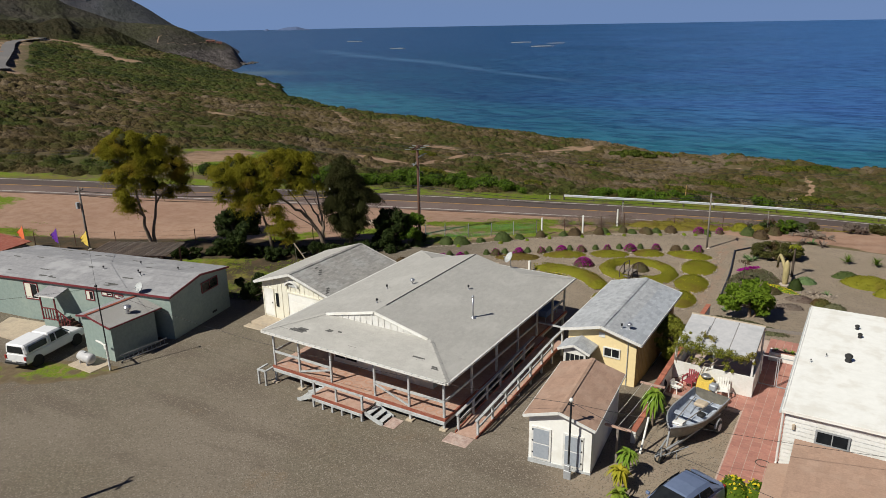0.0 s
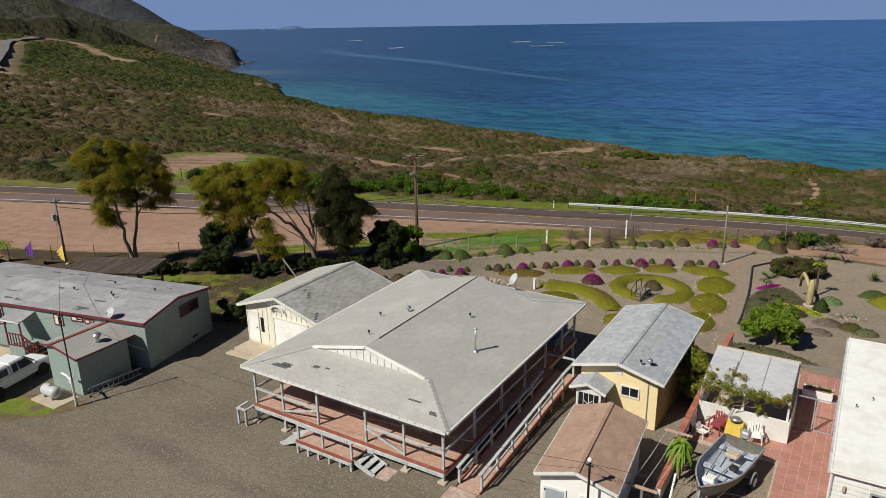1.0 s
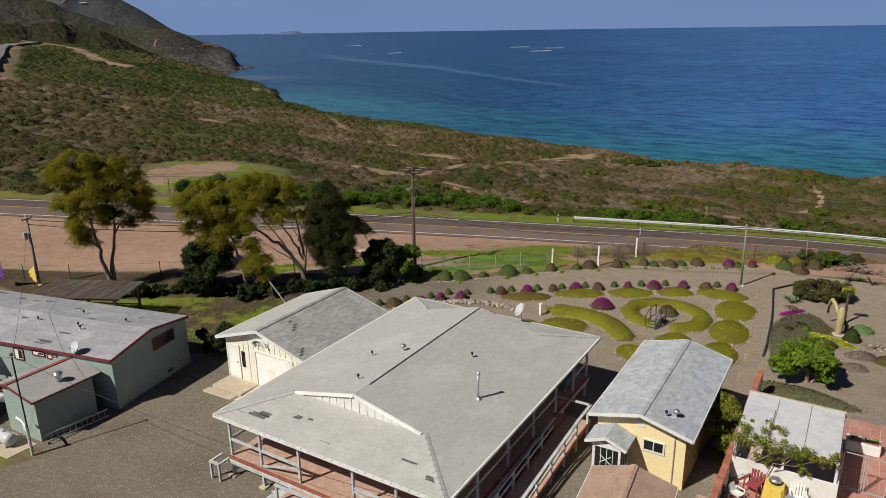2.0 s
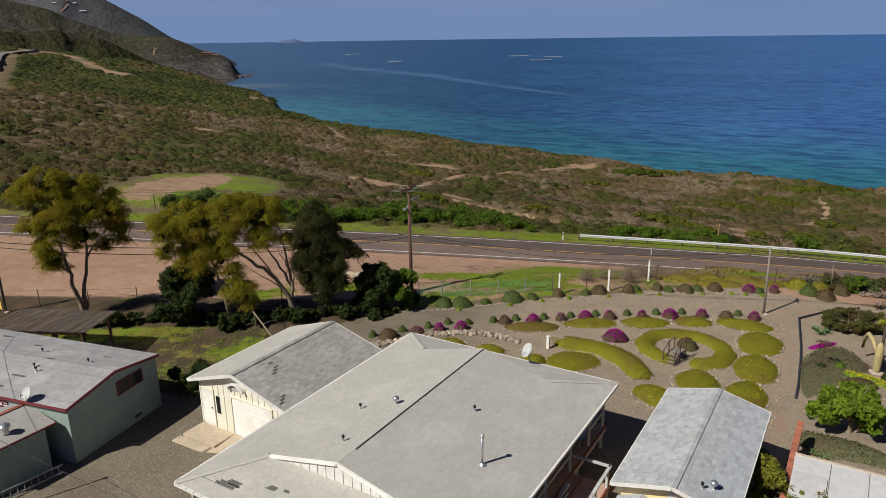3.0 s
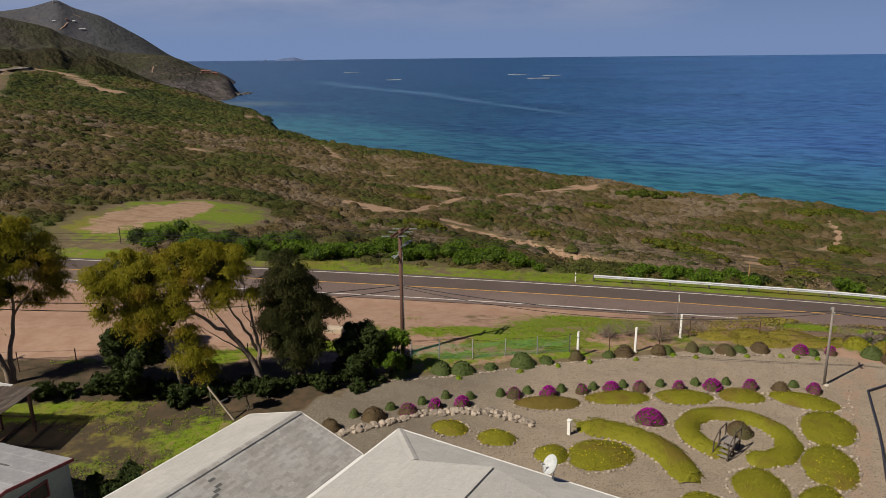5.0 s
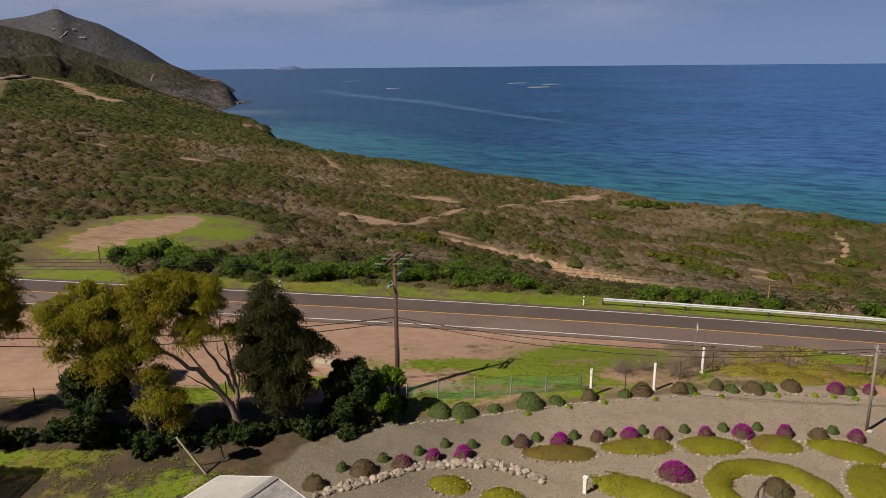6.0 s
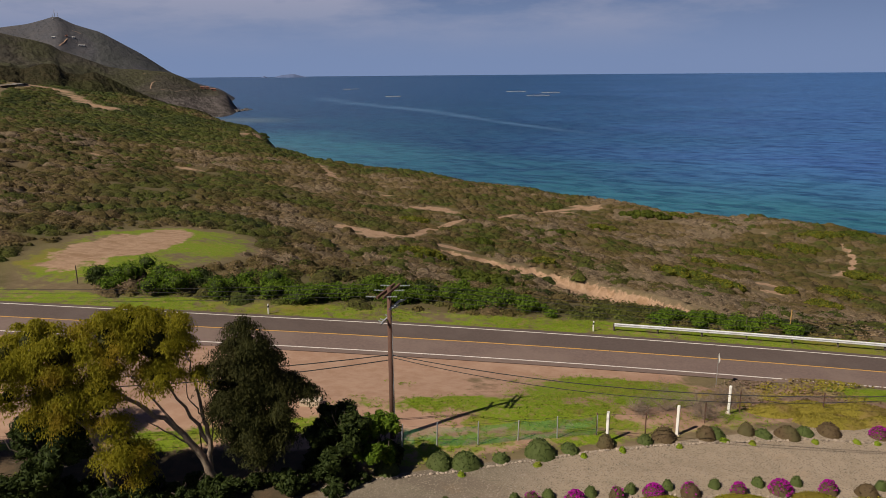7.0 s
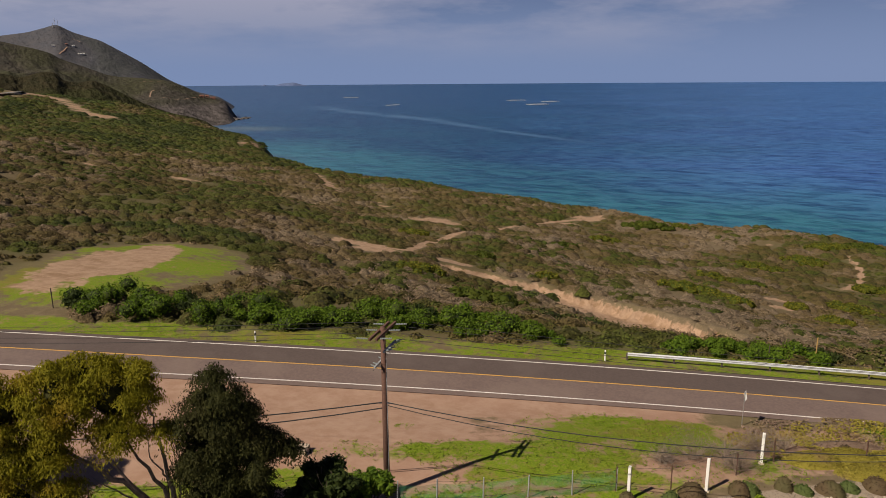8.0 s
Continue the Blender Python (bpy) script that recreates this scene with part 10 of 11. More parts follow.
# ---- mounds, shrubs and beds of the garden ----
def mound_mesh(rx, ry, h, leaf, seed, dens=90, size=0.07, lump=0.12, two=None):
    """A domed cushion: a closed body and leaves over it. Returns the meshes."""
    rs = np.random.RandomState(seed)
    n, m = 16, 5
    g = Geo()
    ph0 = rs.uniform(0, 6)

    def surf(a, t):
        q = 1 + lump * (math.sin(2 * a + ph0) * 0.6 + math.sin(3 * a + 2 * ph0) * 0.4 + math.sin(5 * a) * 0.25)
        return (rx * t * q * math.cos(a), ry * t * q * math.sin(a), h * (1 - t ** 2.6) * (1 + 0.25 * lump * math.sin(5 * a + 4 * t)))

    g.v.append((0, 0, h))
    for i in range(1, m + 1):
        for k in range(n):
            g.v.append(surf(2 * math.pi * k / n, i / m))
    for k in range(n):
        g.f.append((0, 1 + k, 1 + (k + 1) % n))
        for i in range(m - 1):
            a, b = 1 + i * n + k, 1 + i * n + (k + 1) % n
            g.f.append((a, a + n, b + n, b))
    cnt = int(dens * math.pi * rx * ry * 1.3) + 40
    P, N = [], []
    for _ in range(cnt):
        a, t = rs.uniform(0, 2 * math.pi), math.sqrt(rs.uniform(0, 1.06))
        t = min(t, 1.02)
        x, y, z = surf(a, t)
        P.append((x, y, max(z, 0.01) + rs.uniform(0, 0.05)))
        N.append((math.cos(a) * t * 0.8, math.sin(a) * t * 0.8, 1 - 0.5 * t))
    quads = leaf_quads(np.array(P), np.array(N), size, rs, 0.55, 0.55)
    lm = leaf_mesh("leaves", quads, leaf)
    return g, lm


def mound(name, x, y, rx, ry, h, leaf, label, cat, seed, rz=0, group="", flowers=None, share=0.3, dens=90, size=0.07, spot=None):
    g, lm = mound_mesh(rx, ry, h, leaf, seed, dens, size)
    t = thing(name, x, y, gz(x, y) - 0.02, label, cat, rz, group)
    part("body", g, leaf, t, smooth=True)
    o = new("leaves", lm)
    o.parent = t
    if flowers:
        rs_ = np.random.RandomState(seed + 900)
        P = []
        for _ in range(int(math.pi * rx * ry * dens * share * 2) + 30):
            a, q = rs_.uniform(0, 2 * math.pi), math.sqrt(rs_.uniform(0, 1))
            if spot and (q * math.cos(a) - spot[0]) ** 2 + (q * math.sin(a) - spot[1]) ** 2 > spot[2]:
                continue
            P.append((rx * q * math.cos(a), ry * q * math.sin(a), h * (1 - q ** 2.6) + rs_.uniform(0.03, 0.10)))
        if P:
            P = np.array(P)
            o = new("flowers", leaf_mesh("flowers", leaf_quads(P, np.tile((0, 0, 1.0), (len(P), 1)), size * 0.85, rs_, 0.8, 0.5), flowers))
            o.parent = t
            tagged(o, kind="stuff")
    return t


stone_meshes = []
for k in range(7):
    rs = np.random.RandomState(200 + k)
    g = Geo()
    n, m = 7, 4
    for i in range(m):
        th = math.pi * (i + 0.45) / m
        for j in range(n):
            ph = 2 * math.pi * j / n
            q = rs.uniform(0.75, 1.2)
            g.v.append((q * math.sin(th) * math.cos(ph), q * 0.8 * math.sin(th) * math.sin(ph), 0.35 + q * 0.62 * math.cos(th)))
    for i in range(m - 1):
        for j in range(n):
            a, b = i * n + j, i * n + (j + 1) % n
            g.f.append((a, a + n, b + n, b))
    g.f.append(tuple(range(n)))
    g.f.append(tuple((m - 1) * n + j for j in reversed(range(n))))
    stone_meshes.append(g.mesh("stone", None))
M["stone_piece"] = material("pale_garden_stone", (0.33, 0.275, 0.215), (0.24, 0.195, 0.155), 9, 0.9, vary=0.4, bump=0.4)
for me in stone_meshes:
    me.materials.clear()
    me.materials.append(M["stone_piece"])


def stones_along(parent, pts, step, size, jitter=0.06, grey=0.0):
    """Loose stones set along a bent line; pts in world metres."""
    ox, oy, oz = parent.matrix_basis.translation
    inv = parent.matrix_basis.inverted()
    acc = 0.0
    for i in range(len(pts) - 1):
        a, b = Vector(pts[i]), Vector(pts[i + 1])
        L = (b - a).length
        while acc < L:
            p = a.lerp(b, acc / L) + Vector((rng.uniform(-jitter, jitter), rng.uniform(-jitter, jitter)))
            s = size * rng.uniform(0.65, 1.4)
            o = new("stone", stone_meshes[rng.randrange(7)])
            o.parent = parent
            o.matrix_basis = inv @ (pose(p.x, p.y, gz(p.x, p.y) - 0.1 * s, 0, 0, rng.uniform(0, 360)) @ Matrix.Diagonal((s, s, s * rng.uniform(0.7, 1.1), 1)))
            acc += step * rng.uniform(0.8, 1.3)
        acc -= L


def oval(x, y, rx, ry, rz, n=26, k=1.06):
    out = []
    c, s = math.cos(radians(rz)), math.sin(radians(rz))
    for i in range(n + 1):
        a = 2 * math.pi * i / n
        u, v = rx * k * math.cos(a), ry * k * math.sin(a)
        out.append((x + u * c - v * s, y + u * s + v * c))
    return out


BEDS = [  # x, y, half length, half width, turn, leaf, flowers
    (-25.77, 54.1, 2.0, 0.85, 33, "ice_red", None, None), (-22.4, 56.9, 1.95, 0.9, 34, "ice", None, None), (-18.95, 59.1, 1.85, 0.95, 32, "ice", None, None),
    (-16.0, 61.05, 1.5, 0.95, 30, "ice", None, None), (-12.6, 62.35, 1.95, 1.1, 8, "ice", "yellow", (-0.6, 0.3, 0.4)), (-11.2, 59.5, 1.4, 2.25, 5, "ice", None, None),
    (-10.85, 55.4, 1.3, 2.3, 5, "ice", "yellow", (0.1, -0.4, 0.7)), (-10.75, 51.1, 1.15, 2.3, 4, "ice", "yellow", (0.5, 0.3, 0.3)), (-13.6, 51.45, 1.45, 1.7, 10, "ice", None, None),
    (-21.2, 50.05, 2.1, 1.4, 58, "ice", "yellow", (0, 0, 1.2)), (-23.3, 48.8, 0.95, 0.95, 0, "ice", "yellow", (0, 0, 1.2)), (-29.2, 48.4, 1.05, 0.85, 20, "ice", "yellow", (0, 0, 1.2)), (-26.5, 48.8, 1.05, 0.9, 20, "ice", "yellow", (0, 0, 1.2)),
    (-15.2, 48.1, 1.55, 1.25, -50, "ice", "yellow", (0, 0, 0.8)),
]
for k, (x, y, rx, ry, rz, lf, fl, spot) in enumerate(BEDS):
    b = mound("ground_cover_bed", x, y, rx, ry, 0.34 if rx > 1.2 else 0.38, LEAF[lf], ("olive-green" if lf == "ice" else "reddish") + " ground-cover bed " + ("dotted with yellow flowers" if fl else "edged with pale stones"), "flower bed", 300 + k, rz, "garden beds", LEAF[fl] if fl else None, 0.03, 190, 0.042, spot)
    stones_along(b, oval(x, y, rx, ry, rz), 0.30, 0.09)


def band_bed(pts, width, label, seed, leaf):
    """A bed that follows a bent line, domed across."""
    rs = np.random.RandomState(seed)
    x0, y0 = pts[0]
    t = thing("ground_cover_bed", x0, y0, gz(x0, y0) - 0.02, label, "flower bed", 0, "garden beds")
    g = Geo()
    n = len(pts)
    P, N = [], []
    left, right = [], []
    for i, (x, y) in enumerate(pts):
        a, b = Vector(pts[max(0, i - 1)]), Vector(pts[min(n - 1, i + 1)])
        d = (b - a).normalized()
        s = Vector((-d.y, d.x))
        w = width * (1.0 + 0.08 * math.sin(i * 1.7)) * (0.55 if i in (0, n - 1) else 1)
        left.append((x + s.x * w, y + s.y * w))
        right.append((x - s.x * w, y - s.y * w))
        for k in range(7):
            q = -1 + 2 * k / 6
            hz = 0.40 * (1 - abs(q) ** 2.6) * (0.35 if i in (0, n - 1) else 1)
            g.v.append((x + s.x * w * q - x0, y + s.y * w * q - y0, hz))
        L = (b - a).length / 2
        for _ in range(int(190 * L * w * 2)):
            q, o = rs.uniform(-1.02, 1.02), rs.uniform(-0.5, 0.5) * L
            P.append((x + s.x * w * q + d.x * o - x0, y + s.y * w * q + d.y * o - y0, 0.40 * max(0, 1 - abs(q) ** 2.6) + rs.uniform(0, 0.06)))
            N.append((s.x * q, s.y * q, 1))
    for i in range(n - 1):
        for k in range(6):
            a = i * 7 + k
            g.f.append((a, a + 7, a + 8, a + 1))
    part("body", g, leaf, t, smooth=True)
    o = new("leaves", leaf_mesh("leaves", leaf_quads(np.array(P), np.array(N, float), 0.045, rs, 0.55, 0.5), leaf))
    o.parent = t
    stones_along(t, left, 0.3, 0.09)
    stones_along(t, right, 0.3, 0.09)
    return t


ring_pts = [(-15.4 + 2.55 * math.cos(a) * 1.02, 56.05 + 2.3 * math.sin(a)) for a in np.linspace(radians(-72), radians(268), 36)]
band_bed(ring_pts, 0.72, "ring-shaped olive ground-cover bed edged with stones", 340, LEAF["ice"])
kid = [(-23.3, 52.4), (-22.3, 52.85), (-21.3, 53.05), (-20.2, 53.05), (-19.2, 52.75), (-18.3, 52.25), (-17.5, 51.5), (-16.95, 50.7), (-16.6, 50.05)]
band_bed(kid, 0.95, "long curved olive ground-cover bed edged with stones", 341, LEAF["ice"])
for k, (x, y) in enumerate(((-27.87, 53.9), (-26.1, 55.1), (-24.5, 56.5), (-23.0, 57.65), (-21.5, 58.7), (-19.45, 60.0), (-17.7, 61.3), (-15.65, 62.5), (-12.2, 64.0), (-32.2, 48.7), (-31.2, 50.1), (-30.0, 51.2), (-13.5, 70.1), (-11.7, 70.9))):
    r = 0.52 + 0.1 * math.sin(k * 2.3)
    mound("flowering_mound", x, y, r, r * 0.95, 0.55, LEAF["dull"], "rounded mound of magenta flowers", "flowering shrub", 400 + k, 0, "flower mounds", LEAF["magenta"], 0.2 if k in (0, 2, 4, 9) else 1.25, 130, 0.06, (-0.15, -0.2, 0.8) if k % 3 else None)
mound("flowering_mound", -19.95, 55.3, 0.85, 0.8, 0.62, LEAF["dull"], "large rounded mound of magenta flowers ringed with stones", "flowering shrub", 430, 0, "flower mounds", LEAF["magenta"], 1.0, 130, 0.07)
big = thing("stone_ring", -19.95, 55.3, gz(-19.95, 55.3), "ring of pale stones round a flower mound", "stone edging")
stones_along(big, oval(-19.95, 55.3, 1.0, 0.95, 0), 0.28, 0.085)
for k, (x, y) in enumerate(((-34.86, 44.9), (-33.6, 47.2), (-14.0, 63.1), (-26.6, 61.0), (-24.0, 63.5), (-22.0, 64.9), (-20.1, 66.6), (-18.0, 67.4), (-16.0, 69.0), (-15.35, 56.5), (-17.5, 73.5), (-10.5, 74.5))):
    r = 0.62 + 0.12 * math.sin(k * 1.9) + (0.25 if k == 9 else 0)
    mound("dry_mound", x, y, r, r * 0.92, 0.62, LEAF["dull"], "rounded brownish shrub mound", "shrub", 440 + k, 0, "brown mounds", None, 0, 120, 0.06)
for k, (x, y) in enumerate(((-28.67, 53.6), (-27.4, 54.8), (-25.7, 56.1), (-24.1, 57.4), (-22.6, 58.65), (-20.6, 60.0), (-18.75, 61.3), (-17.1, 62.4), (-13.4, 64.2), (-34.7, 46.8), (-33.4, 48.6), (-32.2, 50.2), (-31.4, 51.6), (-30.1, 52.3))):
    mound("small_shrub", x, y, 0.33, 0.33, 0.42, LEAF["sage"], "small grey-green clipped shrub", "shrub", 460 + k, 0, "small shrubs", None, 0, 160, 0.05)
for k, (x, y, r) in enumerate(((-33.5, 54.5, 0.8), (-32.3, 55.2, 0.85), (-30.9, 56.6, 0.5), (-29.4, 58.3, 0.95), (-28.1, 59.4, 0.55), (-24.8, 62.5, 0.5), (-21.6, 65.3, 0.6), (-19.2, 66.7, 0.5), (-17.2, 68.2, 0.5), (-12.8, 70.2, 0.5), (-35.6, 52.6, 0.8))):
    mound("sage_shrub", x, y, r, r * 0.85, r * 0.8, LEAF["sage"], "grey-green rounded shrub by the stone border", "shrub", 480 + k, 0, "sage shrubs", None, 0, 110, 0.07)
for k, (x, y, r) in enumerate(((-2.75, 26.7, 0.8), (-1.95, 26.9, 0.6))):
    mound("flowering_shrub", x, y, r, r * 0.9, 1.0, LEAF["green"], "green bush covered in yellow flowers beside the tiles", "shrub", 120 + k, 0, "yellow-flowered bushes", LEAF["yellow"], 0.22, 110, 0.08)
# right-hand garden
mound("ground_cover_bed", -6.3, 56.6, 2.3, 4.3, 0.14, LEAF["mat"], "broad flat patch of grey-green creeping ground cover", "flower bed", 500, 0, "", LEAF["dry"], 0.06, 170, 0.055)
mound("flower_strip", -7.5, 61.3, 1.2, 0.25, 0.16, LEAF["magenta"], "strip of magenta flowers behind the pipe", "flower bed", 501, 50, "", LEAF["magenta"], 0.5, 130, 0.06)
mound("flower_strip", -4.6, 56.6, 1.6, 0.55, 0.2, LEAF["lime"], "strip of lime-green plants with yellow flowers", "flower bed", 502, -24, "", LEAF["yellow"], 0.4, 120, 0.06)
mound("dry_mound", -5.2, 55.2, 1.0, 0.75, 0.5, LEAF["dull"], "brownish-red shrub mound in the ground cover", "shrub", 503, 10, "brown mounds", None, 0, 120, 0.07)
mound("sage_shrub", -6.3, 58.0, 0.4, 0.4, 0.5, LEAF["green"], "small rounded green shrub", "shrub", 504)
mound("sage_shrub", -7.3, 57.5, 0.42, 0.42, 0.4, LEAF["dark"], "small dark green shrub", "shrub", 505)
mound("sage_shrub", -3.5, 57.6, 0.6, 0.6, 0.8, LEAF["dark"], "dark rounded shrub beside the cactus", "shrub", 506)
mound("sage_shrub", -3.0, 59.9, 0.8, 0.7, 0.5, LEAF["aloe"], "clump of pale succulent leaves", "shrub", 507)
tree("shrub", -6.0, 65.6, "wide low brown-green shrub with bare stems", [((0, 0), (0, 0, 0.4), 0.07)], crown_clumps(26, 2.1, 1.4, 0.35, 1.25, 0.45, 0.65, 508), LEAF["rust"], M["bark"], 509, 120, 0.08, 0.7, 0.0, 0.55)
mound("sage_shrub", 1.4, 61.6, 2.0, 1.2, 0.75, LEAF["ice"], "large yellow-green spreading shrub on the gravel", "shrub", 510, 10)
mound("sage_shrub", -0.3, 62.9, 1.0, 0.6, 0.5, LEAF["sage"], "low olive shrub on the gravel", "shrub", 511, 20)
mound("sage_shrub", 2.6, 59.6, 0.9, 0.8, 0.6, LEAF["ice"], "yellow-green shrub near the white home", "shrub", 512)
mound("ground_cover_bed", -5.3, 45.9, 2.6, 1.2, 0.2, LEAF["mat"], "low grey-brown ground cover beside the patio", "flower bed", 513, -12)
for k, (x, y, rx, ry, h, lf) in enumerate(((-2.9, 54.4, 1.0, 0.7, 0.35, "dry"), (-1.5, 54.2, 0.8, 0.6, 0.45, "rust"), (-0.6, 53.6, 0.8, 0.6, 0.4, "mat"), (-3.4, 52.0, 1.0, 0.7, 0.25, "dry"))):
    mound("dry_mound", x, y, rx, ry, h, LEAF[lf], "straggly low grey-brown shrub on the gravel", "shrub", 514 + k * 7, 30, "low dry shrubs")
for k, (x, y) in enumerate(((-6.9, 44.3), (-6.4, 44.0))):
    p = place("flower_pot", x, y, gz(x, y), "terracotta flower pot with a small plant", "flower pot", "flower pots")
    z = gz(x, y)
    wpart("pot", Geo().lathe([(0.14, z), (0.2, z + 0.36), (0.22, z + 0.4)], x, y, 14), M["terracotta"], p, smooth=True)
    o = new("leaves", leaf_mesh("leaves", clump_cloud([(0, 0, 0.55)], [0.25], 60, 0.06, np.random.RandomState(k)), LEAF["aloe"]))
    o.parent = p

for k, (x, y, rx, ry, lf, label) in enumerate((
        (-17.2, 72.3, 2.2, 1.3, "bank", "olive creeping ground cover beside the road"), (-14.8, 73.6, 2.4, 1.3, "bank", "olive creeping ground cover beside the road"), (-19.0, 70.6, 1.7, 1.2, "bank", "olive creeping ground cover beside the road"),
        (-16.0, 70.6, 2.4, 1.1, "bank", "olive creeping ground cover beside the stone border"), (-13.0, 72.2, 2.0, 1.0, "bank", "olive creeping ground cover beside the stone border"),
        (-17.5, 75.2, 2.6, 0.8, "straw", "pinkish-brown dry ground cover along the road"), (-13.0, 76.6, 2.8, 0.8, "straw", "pinkish-brown dry ground cover along the road"), (-9.6, 75.0, 2.2, 1.3, "bank", "olive creeping ground cover by the corner"))):
    mound("ground_cover_bed", x, y, rx, ry, 0.5 if k < 3 or k in (5, 6) else 0.3, LEAF[lf], label, "ground cover", 560 + k, 29, "verge ground cover", None, 0, 130, 0.06)
for k, (x, y, r, lf) in enumerate(((-9.2, 71.9, 0.8, "sage"), (-8.0, 71.4, 0.8, "dull"), (-10.2, 73.4, 0.9, "ice"), (-8.6, 73.2, 0.8, "ice"), (-8.4, 76.2, 1.0, "rust"), (-7.0, 73.2, 0.7, "dull"), (-6.4, 77.0, 1.0, "rust"))):
    mound("verge_shrub", x, y, r, r * 0.85, 0.75, LEAF[lf], "low olive and brown shrub at the garden's far corner", "shrub", 590 + k, 0, "verge shrubs", None, 0, 110, 0.08)
# taller brush between the garden's far corner and the road
for k, (x, y, r, h, lf) in enumerate(((-9.4, 75.0, 1.0, 0.9, "dull"), (-8.2, 74.6, 1.2, 1.2, "sage"), (-7.2, 74.2, 1.2, 1.4, "rust"), (-6.2, 74.4, 1.2, 1.5, "green"), (-5.2, 75.0, 1.1, 1.2, "sage"), (-7.4, 76.6, 1.2, 1.3, "dull"),
                                      (-4.2, 76.4, 1.0, 1.0, "rust"), (-0.6, 77.4, 1.2, 1.0, "dull"), (1.8, 78.4, 1.2, 1.0, "rust"), (3.6, 78.8, 1.2, 1.0, "dull"))):
    tree("shrub", x, y, "straggly olive and brown brush between garden and road" if lf != "green" else "bright green leafy bush by the fence post", [((0, 0), (0, 0, 0.4), 0.04)],
         crown_clumps(10, r * 1.1, r * 0.8, 0.15, h * 0.68, 0.3, 0.55, 640 + k), LEAF[{"dull": "dry"}.get(lf, lf)], M["bark_dark"], 660 + k, 110, 0.075, 0.85, 0.0, 0.6)
# a heap of cut dry leaves and sticks
heap = thing("brush_heap", -3.7, 73.9, gz(-3.7, 73.9), "heap of cut tan dead leaves and sticks", "brush heap")
rs = np.random.RandomState(680)
for k in range(110):
    q, a = rs.normal(0, 0.9), rs.uniform(0, 2 * math.pi)
    b = Vector((q, rs.normal(0, 0.4), 0.05 + 0.45 * math.exp(-q * q) * rs.rand()))
    e = b + Vector((0.55 * math.cos(a), 0.4 * math.sin(a), rs.uniform(-0.02, 0.28)))
    part("stick", Geo().tube([b, b * 0.5 + e * 0.5 + Vector((0, 0, 0.06)), e], [0.07, 0.055, 0.012], 5), LEAF["dry"] if k % 3 else M["bark"], heap)
# bright weeds between the mounds and the stones
for k, (x, y) in enumerate(((-32.0, 54.2), (-29.0, 57.1), (-27.2, 59.2), (-25.6, 60.9), (-23.0, 62.9), (-21.0, 64.9), (-19.6, 65.4), (-16.6, 67.4), (-14.6, 68.6), (-13.6, 69.0), (-36.2, 50.6), (-12.4, 69.4))):
    mound("weed", x, y, 0.24 + 0.06 * math.sin(k * 2.7), 0.2, 0.2, LEAF["grass"], "small bright green weed by the stone border", "weed", 720 + k, k * 40, "weeds", None, 0, 200, 0.05)
single("concrete_slab", Geo().box(-0.65, -0.4, -0.05, 0.65, 0.4, 0.34, 0.04), M["concrete"], "pale concrete block on the dirt lot", "concrete block", (-44.0, 56.2, gz(-44.0, 56.2)), 24)
# borders of stones
sb = place("stone_border", -22, 62, gz(-22, 62), "line of pale stones along the garden's edge", "stone edging")
stones_along(sb, [(-38.3, 49.3), (-36.6, 50.7), (-32.7, 54.0), (-29.8, 57.0), (-26.8, 60.1), (-23.6, 62.8), (-21.9, 64.1), (-16.7, 67.7), (-11.7, 70.0)], 0.17, 0.09)
rw = place("rock_wall", -30.5, 49.5, gz(-30.5, 49.5), "low heaped wall of pale rounded rocks", "rock wall")
for row, (off, sz_) in enumerate(((0, 0.24), (0.28, 0.20), (-0.26, 0.18), (0.12, 0.16))):
    stones_along(rw, [(-34.2, 44.6 + off), (-32.8, 46.6 + off), (-31.5, 48.9 + off), (-29.4, 50.75 + off), (-27.7, 51.35 + off), (-25.4, 51.35 + off * 0.6)], 0.3, sz_, 0.12)
pb = place("stone_border", -9.4, 58, gz(-9.4, 58), "broken line of pale stones beside the path", "stone edging")
stones_along(pb, [(-10.4, 66), (-10.0, 61), (-9.6, 57), (-9.2, 52), (-8.9, 47)], 0.28, 0.07, 0.1)
st2 = place("stone_border", -2.5, 55, gz(-2.5, 55), "heap of pale stones round succulents", "stone edging")
stones_along(st2, oval(-1.7, 57.0, 0.9, 0.6, 20), 0.2, 0.13, 0.2)
stones_along(st2, oval(-1.7, 57.0, 0.5, 0.35, 20), 0.2, 0.12, 0.2)
stones_along(st2, [(-8.2, 50.5), (-6.5, 51.2), (-5.0, 52.4), (-3.4, 54.8), (-2.9, 57.2)], 0.3, 0.08)

